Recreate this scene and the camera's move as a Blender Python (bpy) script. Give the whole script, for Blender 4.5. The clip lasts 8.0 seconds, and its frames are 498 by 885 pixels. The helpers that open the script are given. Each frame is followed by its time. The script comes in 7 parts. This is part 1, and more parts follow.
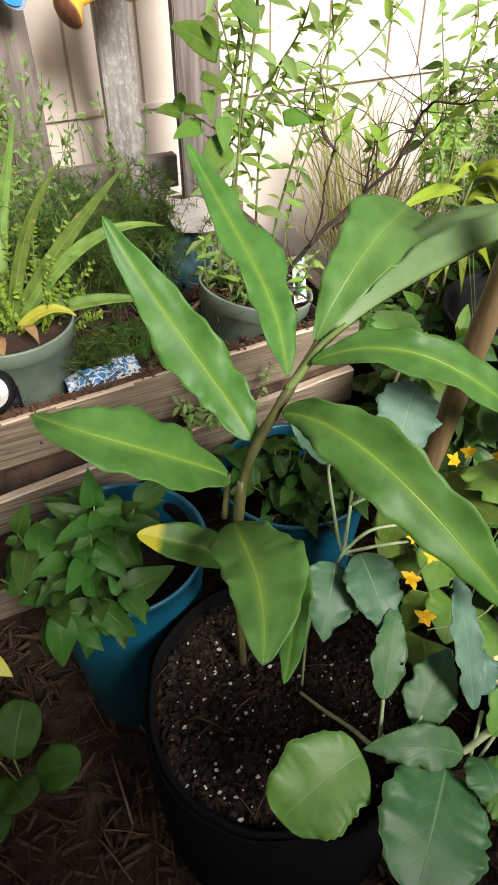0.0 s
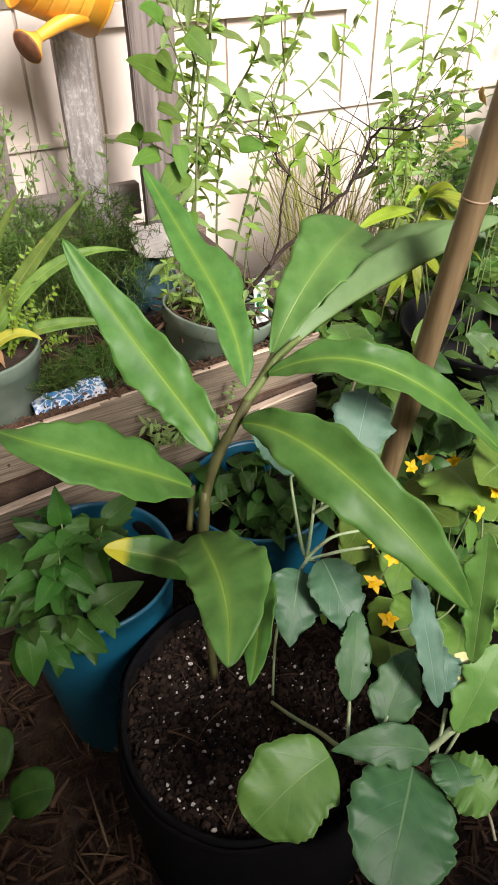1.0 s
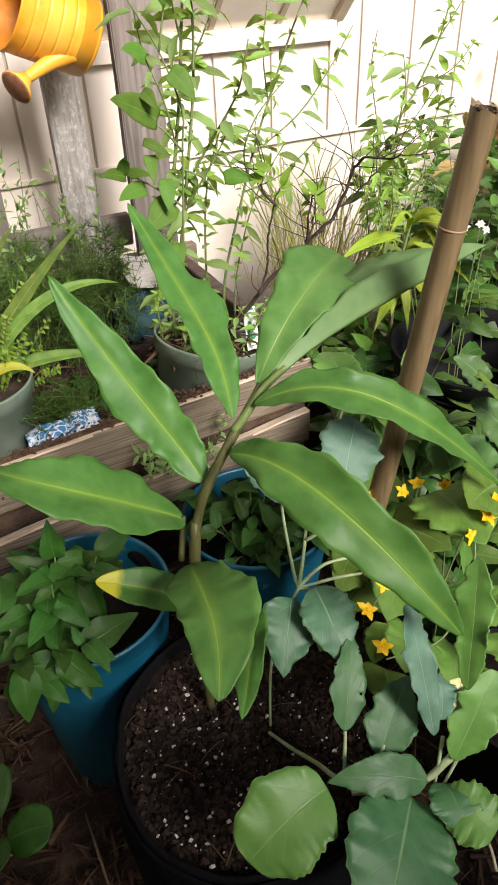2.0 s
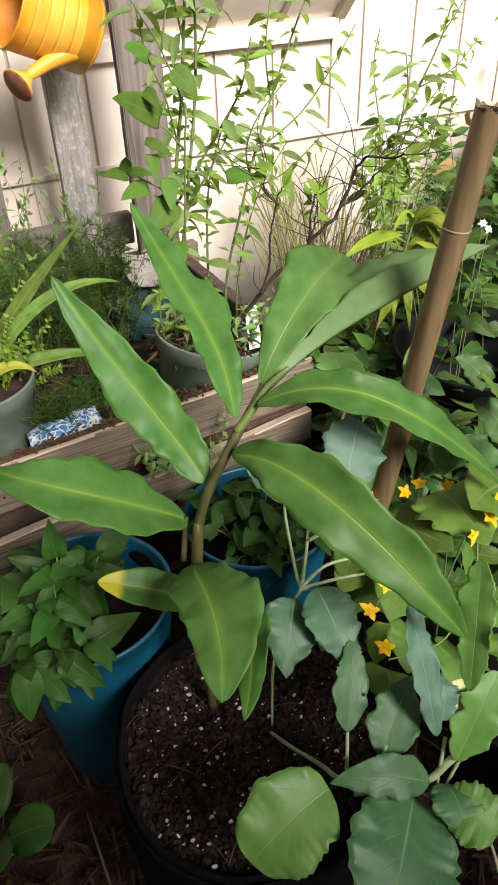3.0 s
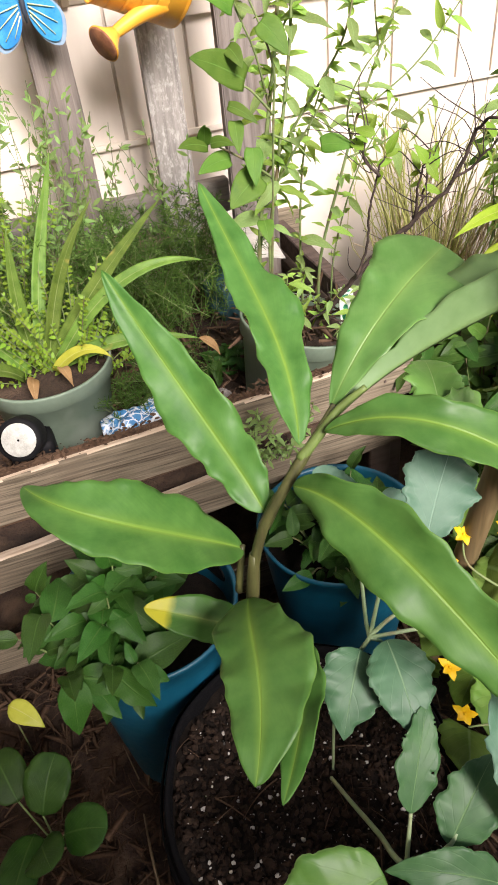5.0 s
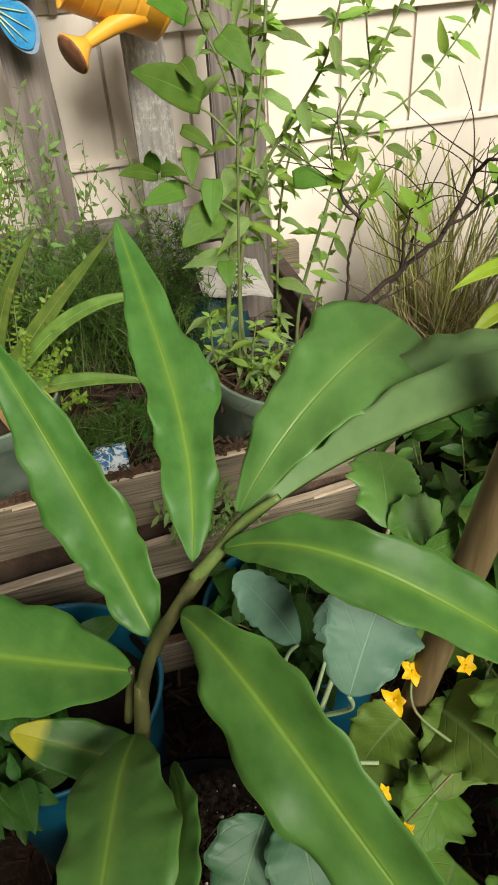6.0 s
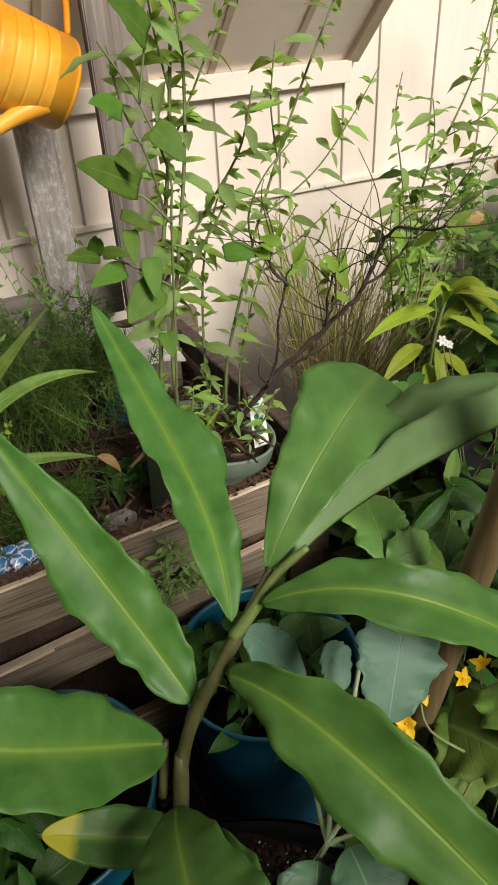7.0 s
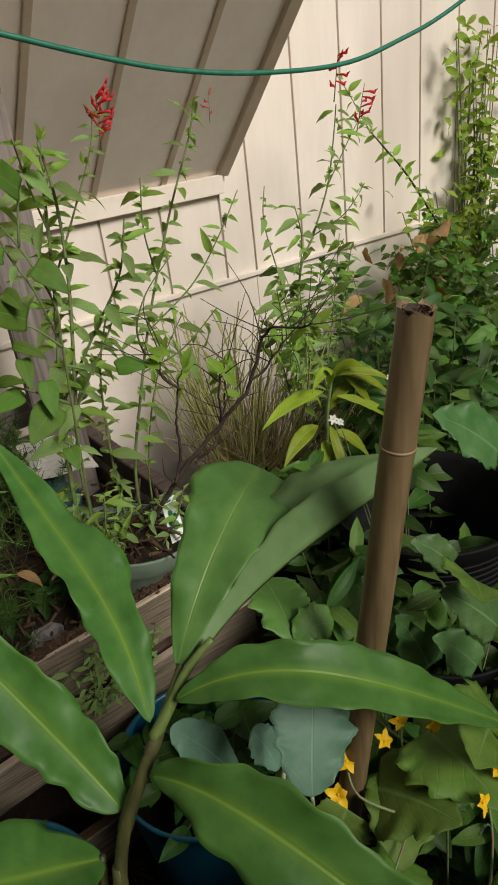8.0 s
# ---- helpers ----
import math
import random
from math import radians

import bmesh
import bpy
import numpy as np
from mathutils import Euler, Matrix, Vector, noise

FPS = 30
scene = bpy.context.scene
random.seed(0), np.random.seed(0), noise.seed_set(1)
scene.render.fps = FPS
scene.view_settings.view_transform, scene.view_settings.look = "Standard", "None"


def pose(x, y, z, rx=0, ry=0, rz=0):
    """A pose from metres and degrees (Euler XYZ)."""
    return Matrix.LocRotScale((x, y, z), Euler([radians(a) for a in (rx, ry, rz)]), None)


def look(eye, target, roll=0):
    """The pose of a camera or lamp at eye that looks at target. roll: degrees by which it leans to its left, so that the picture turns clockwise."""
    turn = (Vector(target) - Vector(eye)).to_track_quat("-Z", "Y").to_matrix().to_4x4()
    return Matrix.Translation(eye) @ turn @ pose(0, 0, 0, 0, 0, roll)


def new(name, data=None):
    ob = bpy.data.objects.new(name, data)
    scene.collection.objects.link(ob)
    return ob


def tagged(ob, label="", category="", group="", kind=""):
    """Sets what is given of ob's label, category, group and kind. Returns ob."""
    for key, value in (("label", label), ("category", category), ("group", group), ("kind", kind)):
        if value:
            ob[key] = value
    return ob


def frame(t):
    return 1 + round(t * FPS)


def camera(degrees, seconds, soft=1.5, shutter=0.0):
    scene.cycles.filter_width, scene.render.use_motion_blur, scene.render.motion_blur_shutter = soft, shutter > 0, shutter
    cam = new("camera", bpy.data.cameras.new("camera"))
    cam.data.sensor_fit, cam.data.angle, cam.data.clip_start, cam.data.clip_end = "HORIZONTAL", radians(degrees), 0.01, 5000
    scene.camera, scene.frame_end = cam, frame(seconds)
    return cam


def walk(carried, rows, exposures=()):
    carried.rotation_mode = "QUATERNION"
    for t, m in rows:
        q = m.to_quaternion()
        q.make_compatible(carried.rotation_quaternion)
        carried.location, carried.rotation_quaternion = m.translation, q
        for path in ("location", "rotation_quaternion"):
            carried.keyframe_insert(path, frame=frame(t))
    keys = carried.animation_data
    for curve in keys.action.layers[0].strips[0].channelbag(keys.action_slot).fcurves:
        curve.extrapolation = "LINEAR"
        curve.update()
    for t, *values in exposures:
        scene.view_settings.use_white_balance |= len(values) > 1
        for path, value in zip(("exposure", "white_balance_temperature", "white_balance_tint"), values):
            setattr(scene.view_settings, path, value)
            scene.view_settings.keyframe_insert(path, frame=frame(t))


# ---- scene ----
cam = camera(40.5, 8.0, soft=1.8)
PATH = [
    (0, (-0.089, 0.452, 1.32), (0.526, 1.845, 0.022), -1.1),
    (0.5, (-0.098, 0.425, 1.32), (0.574, 1.817, 0.05), -1.1),
    (1, (-0.088, 0.417, 1.321), (0.617, 1.82, 0.082), -1.0),
    (1.5, (-0.083, 0.413, 1.328), (0.607, 1.846, 0.116), -2.3),
    (2, (-0.071, 0.412, 1.331), (0.648, 1.851, 0.143), -2.5),
    (3.5, (-0.073, 0.426, 1.334), (0.64, 1.851, 0.127), -2.3),
    (4, (-0.037, 0.441, 1.31), (0.582, 1.754, -0.066), -5.1),
    (4.5, (-0.007, 0.459, 1.313), (0.54, 1.897, 0.035), -3.1),
    (4.7, (0.001, 0.476, 1.321), (0.473, 1.937, 0.04), -4.3),
    (5.8, (0.17, 0.642, 1.293), (0.467, 2.197, 0.071), -7.9),
    (6, (0.19, 0.647, 1.278), (0.514, 2.193, 0.052), -4.5),
    (6.5, (0.129, 0.648, 1.305), (0.597, 2.234, 0.18), -4.5),
    (7, (0.066, 0.664, 1.312), (0.788, 2.159, 0.197), -3.3),
    (7.5, (0.043, 0.64, 1.352), (0.996, 2.133, 0.423), -5.4),
    (8, (0.082, 0.607, 1.355), (1.054, 2.091, 0.431), -7.1),
]
EXPOSURE = [(0.0, 0.74, 6500, 15), (0.5, 0.84, 6450, 19), (1.0, 0.76, 6450, 19), (2.0, 0.68, 6500, 15), (3.5, 0.55, 6500, 16), (4.0, 0.84, 6450, 20), (4.5, 1.0, 6400, 22), (4.9, 0.98, 6500, 20), (5.8, 0.40, 6700, 6), (6.5, 0.04, 6850, 8), (7.0, 0.0, 6700, 12), (7.5, -0.24, 6650, 10), (8.0, -0.50, 6600, 10)]
walk(cam, [(t, look(eye, target, roll)) for t, eye, target, roll in PATH], EXPOSURE)

# ---- daylight ----
SUN_HIGH, SUN_TURN = 36.0, 170.0   # degrees above the horizon; compass degrees from +y, clockwise
world = bpy.data.worlds.new("sky")
scene.world = world
world.use_nodes = True
sky = world.node_tree.nodes.new("ShaderNodeTexSky")
sky.sky_type, sky.sun_disc = "NISHITA", False
sky.sun_elevation, sky.sun_rotation = radians(SUN_HIGH), radians(SUN_TURN)
sky.air_density, sky.dust_density, sky.ozone_density = 1.0, 3.0, 0.6
background = world.node_tree.nodes["Background"]
background.inputs["Strength"].default_value = 0.052
world.node_tree.links.new(sky.outputs[0], background.inputs[0])
sun = new("sun", bpy.data.lights.new("sun", "SUN"))
sun.data.energy, sun.data.angle, sun.data.color = 4.5, radians(22), (1.0, 0.965, 0.90)
sun.rotation_euler = (radians(90 - SUN_HIGH), 0, radians(180 - SUN_TURN))


# ---- materials ----
def material(name, rough=0.6, metal=0.0, spec=0.5):
    m = bpy.data.materials.new(name)
    m.use_nodes = True
    b = m.node_tree.nodes["Principled BSDF"]
    b.inputs["Roughness"].default_value, b.inputs["Metallic"].default_value = rough, metal
    b.inputs["Specular IOR Level"].default_value = spec
    return m, m.node_tree, b


def node(tree, kind, **values):
    n = tree.nodes.new(kind)
    for key, value in values.items():
        n.inputs[key].default_value = value
    return n


def coords(tree, scale=(1, 1, 1), object_space=True):
    c = tree.nodes.new("ShaderNodeTexCoord")
    m = tree.nodes.new("ShaderNodeMapping")
    m.inputs["Scale"].default_value = scale
    tree.links.new(c.outputs["Object" if object_space else "UV"], m.inputs[0])
    return m.outputs[0]


def noise_of(tree, vector, scale, detail=4.0, rough=0.55, distort=0.0):
    n = node(tree, "ShaderNodeTexNoise", Scale=scale, Detail=detail, Roughness=rough, Distortion=distort)
    tree.links.new(vector, n.inputs["Vector"])
    return n.outputs["Fac"]


def ramp(tree, fac, *stops):
    r = tree.nodes.new("ShaderNodeValToRGB")
    e = r.color_ramp.elements
    while len(e) < len(stops):
        e.new(0.5)
    for k, (p, c) in enumerate(stops):
        e[k].position, e[k].color = p, (*c, 1)
    tree.links.new(fac, r.inputs[0])
    return r.outputs[0]


def blend(tree, fac, a, b, mode="MIX"):
    m = tree.nodes.new("ShaderNodeMix")
    m.data_type, m.blend_type = "RGBA", mode
    for value, slot in ((fac, 0), (a, 6), (b, 7)):
        if isinstance(value, (int, float)):
            m.inputs[slot].default_value = value
        elif isinstance(value, tuple):
            m.inputs[slot].default_value = (*value, 1)
        else:
            tree.links.new(value, m.inputs[slot])
    return m.outputs[2]


def sums(tree, op, a, b=0.0, clamp=False):
    m = tree.nodes.new("ShaderNodeMath")
    m.operation, m.use_clamp = op, clamp
    for value, slot in ((a, 0), (b, 1)):
        if isinstance(value, (int, float)):
            m.inputs[slot].default_value = value
        else:
            tree.links.new(value, m.inputs[slot])
    return m.outputs[0]


def relief(tree, shader, height, strength, distance=0.002):
    b = node(tree, "ShaderNodeBump", Strength=strength, Distance=distance)
    tree.links.new(height, b.inputs["Height"])
    tree.links.new(b.outputs[0], shader.inputs["Normal"])


def leaf_material(name, dark, light, rib, rough=0.42, veins=9.0, slant=1.6, vein_show=0.25, glow=0.25, islands=False, ribs=0.035, spots=None, puff=0.3, pale=0.25, vary=1.0, tip=None, shine=0.35, streak=0.0, margin=0.0):
    """Leaf blade with a midrib and slanting side veins, some light coming through it."""
    m, tree, b = material(name, rough, spec=shine)
    uv = tree.nodes.new("ShaderNodeUVMap")
    s = tree.nodes.new("ShaderNodeSeparateXYZ")
    tree.links.new(uv.outputs[0], s.inputs[0])
    across = sums(tree, "ABSOLUTE", sums(tree, "SUBTRACT", s.outputs[1], 0.5))
    along = s.outputs[0]
    here = coords(tree)
    mottled = noise_of(tree, here, 38.0, 5)
    if islands:
        pick = tree.nodes.new("ShaderNodeNewGeometry").outputs["Random Per Island"]
    else:
        pick = tree.nodes.new("ShaderNodeObjectInfo").outputs["Random"]
    base = blend(tree, ramp(tree, mottled, (0.3, (0, 0, 0)), (0.75, (1, 1, 1))), dark, light)
    hsv = node(tree, "ShaderNodeHueSaturation", Saturation=1.0)
    tree.links.new(sums(tree, "ADD", sums(tree, "MULTIPLY", pick, 0.03 * vary), 0.5 - 0.015 * vary), hsv.inputs["Hue"])
    tree.links.new(sums(tree, "ADD", sums(tree, "MULTIPLY", pick, 0.5 * vary), 1.0 - 0.25 * vary), hsv.inputs["Value"])
    tree.links.new(base, hsv.inputs["Color"])
    colour = hsv.outputs[0]
    line = sums(tree, "FRACT", sums(tree, "SUBTRACT", sums(tree, "MULTIPLY", along, veins), sums(tree, "MULTIPLY", across, veins * slant)))
    vein = sums(tree, "SUBTRACT", 1.0, sums(tree, "MULTIPLY", sums(tree, "ABSOLUTE", sums(tree, "SUBTRACT", line, 0.5)), 14.0), True)
    colour = blend(tree, sums(tree, "MULTIPLY", vein, vein_show), colour, rib)
    taper = sums(tree, "MULTIPLY", sums(tree, "SUBTRACT", 1.25, along), ribs)
    middle = sums(tree, "SUBTRACT", 1.0, sums(tree, "DIVIDE", across, taper), True)
    middle = sums(tree, "POWER", middle, 0.8)
    colour = blend(tree, sums(tree, "MULTIPLY", middle, 0.9), colour, rib)
    fibre = None
    if streak:
        slope = sums(tree, "SUBTRACT", along, sums(tree, "MULTIPLY", across, 0.55))
        line_up = tree.nodes.new("ShaderNodeCombineXYZ")
        tree.links.new(sums(tree, "MULTIPLY", slope, 70.0), line_up.inputs[0])
        tree.links.new(sums(tree, "MULTIPLY", s.outputs[1], 3.0), line_up.inputs[1])
        tree.links.new(sums(tree, "MULTIPLY", pick, 40.0), line_up.inputs[2])
        fibre = noise_of(tree, line_up.outputs[0], 1.0, 3)
        broad = noise_of(tree, here, 16.0, 3)
        broad_up = sums(tree, "MULTIPLY", broad, 2.2)
        colour = blend(tree, ramp(tree, fibre, (0.35, (0, 0, 0)), (0.75, (streak, streak, streak))), colour, dark)
        colour = blend(tree, ramp(tree, broad, (0.40, (0, 0, 0)), (0.72, (0.45, 0.45, 0.45))), colour, light)
        halo = sums(tree, "SUBTRACT", 1.0, sums(tree, "MULTIPLY", across, 5.5), True)
        colour = blend(tree, sums(tree, "MULTIPLY", sums(tree, "MULTIPLY", halo, halo), 0.6), colour, rib)
    if margin:
        hem = sums(tree, "MULTIPLY", sums(tree, "SUBTRACT", across, 0.482), 60.0, True)
        colour = blend(tree, sums(tree, "MULTIPLY", hem, margin), colour, rib)
    if tip:
        turn_yellow = sums(tree, "ADD", along, sums(tree, "MULTIPLY", mottled, 0.12))
        colour = blend(tree, ramp(tree, turn_yellow, (0.83, (0, 0, 0)), (0.90, (1, 1, 1))), colour, tip)
    if spots:
        freckle = noise_of(tree, here, 14.0, 3)
        colour = blend(tree, ramp(tree, freckle, (0.66, (0, 0, 0)), (0.74, (1, 1, 1))), colour, spots)
    tree.links.new(colour, b.inputs["Base Color"])
    tree.links.new(sums(tree, "ADD", sums(tree, "MULTIPLY", mottled, 0.3), rough - 0.15), b.inputs["Roughness"])
    rough_up = sums(tree, "ADD", sums(tree, "MULTIPLY", mottled, puff), sums(tree, "ADD", sums(tree, "MULTIPLY", fibre, 0.05), broad_up)) if fibre else sums(tree, "MULTIPLY", mottled, puff)
    height = sums(tree, "SUBTRACT", rough_up, sums(tree, "ADD", sums(tree, "MULTIPLY", vein, pale), sums(tree, "MULTIPLY", middle, 0.5)))
    relief(tree, b, height, 0.5, 0.0025)
    t = tree.nodes.new("ShaderNodeBsdfTranslucent")
    tree.links.new(blend(tree, 1.0, colour, (1.0, 1.0, 0.45), "MULTIPLY"), t.inputs[0])
    mix = tree.nodes.new("ShaderNodeMixShader")
    mix.inputs[0].default_value = glow
    tree.links.new(b.outputs[0], mix.inputs[1])
    tree.links.new(t.outputs[0], mix.inputs[2])
    tree.links.new(mix.outputs[0], tree.nodes["Material Output"].inputs[0])
    return m


def speckled(name, a, b_colour, scale, rough=0.7, fine=0.3, stretch=(1, 1, 1), metal=0.0, bump=0.3, depth=0.002, third=None, spread=(0.35, 0.7), vary=0.0, spec=0.4):
    """Two colours mixed by a coarse and a fine noise, with relief."""
    m, tree, b = material(name, rough, metal, spec)
    here = coords(tree, stretch)
    big, small = noise_of(tree, here, scale, 5), noise_of(tree, here, scale * 7, 4)
    mixed = sums(tree, "ADD", sums(tree, "MULTIPLY", big, 1 - fine), sums(tree, "MULTIPLY", small, fine))
    colour = ramp(tree, mixed, (spread[0], a), (spread[1], b_colour))
    if third:
        colour = blend(tree, ramp(tree, noise_of(tree, here, scale * 0.37, 3), (0.52, (0, 0, 0)), (0.68, (1, 1, 1))), colour, third)
    if vary:
        hsv = node(tree, "ShaderNodeHueSaturation")
        pick = tree.nodes.new("ShaderNodeObjectInfo").outputs["Random"]
        tree.links.new(sums(tree, "ADD", sums(tree, "MULTIPLY", pick, vary), 1 - vary / 2), hsv.inputs["Value"])
        tree.links.new(colour, hsv.inputs["Color"])
        colour = hsv.outputs[0]
    tree.links.new(colour, b.inputs["Base Color"])
    tree.links.new(sums(tree, "ADD", sums(tree, "MULTIPLY", small, 0.25), rough - 0.12), b.inputs["Roughness"])
    relief(tree, b, mixed, bump, depth)
    return m


def scattered(name, a, b_colour, rough=0.8, spec=0.3, glow=0.0):
    """For loose bits joined in one mesh: each bit has its own shade."""
    m, tree, b = material(name, rough, spec=spec)
    pick = tree.nodes.new("ShaderNodeNewGeometry").outputs["Random Per Island"]
    base = ramp(tree, pick, (0.0, a), (1.0, b_colour))
    grain = noise_of(tree, coords(tree), 220.0, 3)
    colour = blend(tree, 0.5, base, blend(tree, grain, a, b_colour))
    tree.links.new(colour, b.inputs["Base Color"])
    relief(tree, b, grain, 0.3, 0.001)
    if glow:
        t = tree.nodes.new("ShaderNodeBsdfTranslucent")
        tree.links.new(colour, t.inputs[0])
        mix = tree.nodes.new("ShaderNodeMixShader")
        mix.inputs[0].default_value = glow
        tree.links.new(b.outputs[0], mix.inputs[1])
        tree.links.new(t.outputs[0], mix.inputs[2])
        tree.links.new(mix.outputs[0], tree.nodes["Material Output"].inputs[0])
    return m


M_GINGER = leaf_material("ginger_leaf", (0.046, 0.145, 0.023), (0.100, 0.242, 0.048), (0.21, 0.36, 0.05), 0.48, 30, 1.1, 0.03, 0.34, ribs=0.040, puff=0.06, pale=0.0, vary=0.35, shine=0.34, streak=0.28, margin=0.25)
M_GINGER_YOUNG = leaf_material("young_ginger_leaf", (0.085, 0.225, 0.045), (0.160, 0.33, 0.085), (0.24, 0.40, 0.10), 0.42, 30, 1.1, 0.03, 0.42, ribs=0.022, puff=0.08, pale=0.0, vary=0.2, shine=0.42, streak=0.3, margin=0.6)
M_GINGER_UNDER = leaf_material("pale_leaf_underside", (0.150, 0.280, 0.095), (0.225, 0.370, 0.150), (0.26, 0.40, 0.14), 0.5, 30, 1.1, 0.03, 0.42, ribs=0.02, puff=0.08, pale=0.0, vary=0.2, shine=0.36, streak=0.25, margin=0.6)
M_GINGER_TIP = leaf_material("ginger_leaf_yellow_tip", (0.028, 0.09, 0.012), (0.052, 0.14, 0.02), (0.2, 0.3, 0.08), 0.46, 30, 1.1, 0.04, 0.28, ribs=0.04, puff=0.12, pale=0.0, vary=0.2, tip=(0.34, 0.33, 0.02), shine=0.25, streak=0.6)
M_SHEATH = speckled("green_sheath", (0.07, 0.105, 0.026), (0.14, 0.20, 0.05), 60, 0.45, third=(0.13, 0.16, 0.05), stretch=(1, 1, 0.15))
M_GINGER_YELLOW = leaf_material("yellowing_leaf", (0.45, 0.46, 0.05), (0.55, 0.55, 0.08), (0.6, 0.6, 0.2), 0.4, 20, 1.1, 0.1, 0.3)
M_GINGER_STEM = speckled("ginger_stem", (0.034, 0.034, 0.013), (0.095, 0.098, 0.032), 60, 0.45, third=(0.070, 0.044, 0.024), stretch=(1, 1, 0.15))
M_COLLARD = leaf_material("collard_leaf", (0.036, 0.115, 0.040), (0.068, 0.175, 0.062), (0.17, 0.29, 0.13), 0.48, 5, 0.9, 0.10, 0.18, ribs=0.020, vary=0.5, puff=0.4, pale=0.10, margin=0.4)
M_COLLARD_ROUND = leaf_material("light_collard_leaf", (0.080, 0.205, 0.036), (0.13, 0.275, 0.055), (0.22, 0.36, 0.12), 0.46, 5, 0.9, 0.10, 0.2, ribs=0.018, pale=0.08, puff=0.4, vary=0.2, margin=0.5)
M_COLLARD_BLUE = leaf_material("waxy_collard_leaf", (0.036, 0.100, 0.046), (0.066, 0.150, 0.074), (0.20, 0.31, 0.18), 0.5, 5, 0.9, 0.10, 0.15, ribs=0.022, vary=0.5, puff=0.5, pale=0.12, margin=0.4)
M_COLLARD_PALE = leaf_material("pale_waxy_collard_leaf", (0.072, 0.165, 0.105), (0.128, 0.235, 0.165), (0.22, 0.34, 0.26), 0.55, 5, 0.9, 0.08, 0.15, ribs=0.020, vary=0.4, puff=0.4, pale=0.08, margin=0.4)
M_COLLARD_YELLOW = leaf_material("yellow_collard_leaf", (0.5, 0.5, 0.2), (0.65, 0.62, 0.33), (0.6, 0.6, 0.4), 0.5, 6, 0.75, 0.3, 0.3, spots=(0.2, 0.13, 0.04))
M_COLLARD_STEM = speckled("collard_stem", (0.20, 0.30, 0.14), (0.34, 0.42, 0.24), 50, 0.5, third=(0.25, 0.22, 0.14), stretch=(1, 1, 0.3))
M_CUKE = leaf_material("cucumber_leaf", (0.085, 0.18, 0.022), (0.165, 0.275, 0.045), (0.18, 0.29, 0.09), 0.6, 7, 0.8, 0.25, 0.35)
M_FLOWER = scattered("yellow_petal", (0.80, 0.45, 0.005), (0.90, 0.62, 0.01), 0.5, glow=0.3)
M_BOWL_LEAF = leaf_material("pepper_leaf", (0.021, 0.076, 0.009), (0.048, 0.130, 0.018), (0.08, 0.17, 0.036), 0.5, 9, 1.2, 0.12, 0.3)
M_SPROUT = leaf_material("sprout_leaf", (0.06, 0.19, 0.02), (0.11, 0.27, 0.035), (0.15, 0.3, 0.06), 0.5, 7, 1.0, 0.15, 0.35)
M_SAGE = leaf_material("sage_leaf", (0.23, 0.37, 0.11), (0.37, 0.51, 0.20), (0.34, 0.52, 0.22), 0.6, 11, 1.1, 0.06, 0.5, puff=0.15)
M_WISP = leaf_material("wisp_leaf", (0.17, 0.30, 0.08), (0.29, 0.43, 0.15), (0.3, 0.44, 0.18), 0.6, 8, 1.1, 0.05, 0.45, islands=True)
M_SAGE_STEM = speckled("sage_stem", (0.10, 0.16, 0.05), (0.20, 0.24, 0.09), 70, 0.6, third=(0.16, 0.10, 0.06))
M_RED = scattered("red_petal", (0.74, 0.03, 0.045), (0.88, 0.10, 0.10), 0.5, glow=0.4)
M_WHITE_PETAL = scattered("white_petal", (0.75, 0.75, 0.7), (0.85, 0.85, 0.82), 0.6, glow=0.3)
M_STRAP = leaf_material("strap_leaf", (0.08, 0.155, 0.02), (0.17, 0.27, 0.045), (0.30, 0.36, 0.14), 0.5, 1, 40, 0.3, 0.25, spots=(0.36, 0.30, 0.08))
M_BROWN_LEAF = leaf_material("dry_leaf", (0.24, 0.14, 0.05), (0.42, 0.27, 0.12), (0.42, 0.30, 0.16), 0.7, 8, 1.0, 0.3, 0.2, islands=True)
M_YELLOW_GREEN = leaf_material("yellow_green_leaf", (0.25, 0.36, 0.02), (0.36, 0.46, 0.04), (0.46, 0.52, 0.14), 0.45, 14, 1.1, 0.12, 0.4)
M_HEDGE = leaf_material("shrub_leaf", (0.045, 0.125, 0.014), (0.13, 0.23, 0.030), (0.15, 0.25, 0.07), 0.45, 9, 1.1, 0.12, 0.35, islands=True, vary=1.9)
M_HEDGE_PART = leaf_material("shrub_leaf_near", (0.036, 0.10, 0.014), (0.085, 0.175, 0.028), (0.15, 0.25, 0.07), 0.5, 9, 1.1, 0.25, 0.35)
M_HEDGE_BIG = leaf_material("big_pale_leaf", (0.06, 0.15, 0.04), (0.11, 0.22, 0.07), (0.18, 0.29, 0.13), 0.45, 6, 0.8, 0.22, 0.3)
M_VINE = leaf_material("vine_leaf", (0.20, 0.33, 0.03), (0.34, 0.46, 0.06), (0.3, 0.4, 0.12), 0.5, 6, 0.9, 0.3, 0.45, islands=True)
M_FERN = scattered("feathery_green", (0.026, 0.075, 0.012), (0.115, 0.205, 0.035), 0.6, spec=0.2, glow=0.3)
M_MORINGA = leaf_material("compound_leaflet", (0.15, 0.27, 0.02), (0.27, 0.40, 0.04), (0.35, 0.52, 0.1), 0.5, 6, 1, 0.1, 0.4, islands=True)
M_STRAW = scattered("dry_grass", (0.28, 0.20, 0.10), (0.56, 0.45, 0.27), 0.8)
M_STALK = scattered("mulch_straw", (0.07, 0.045, 0.025), (0.26, 0.19, 0.11), 0.85)
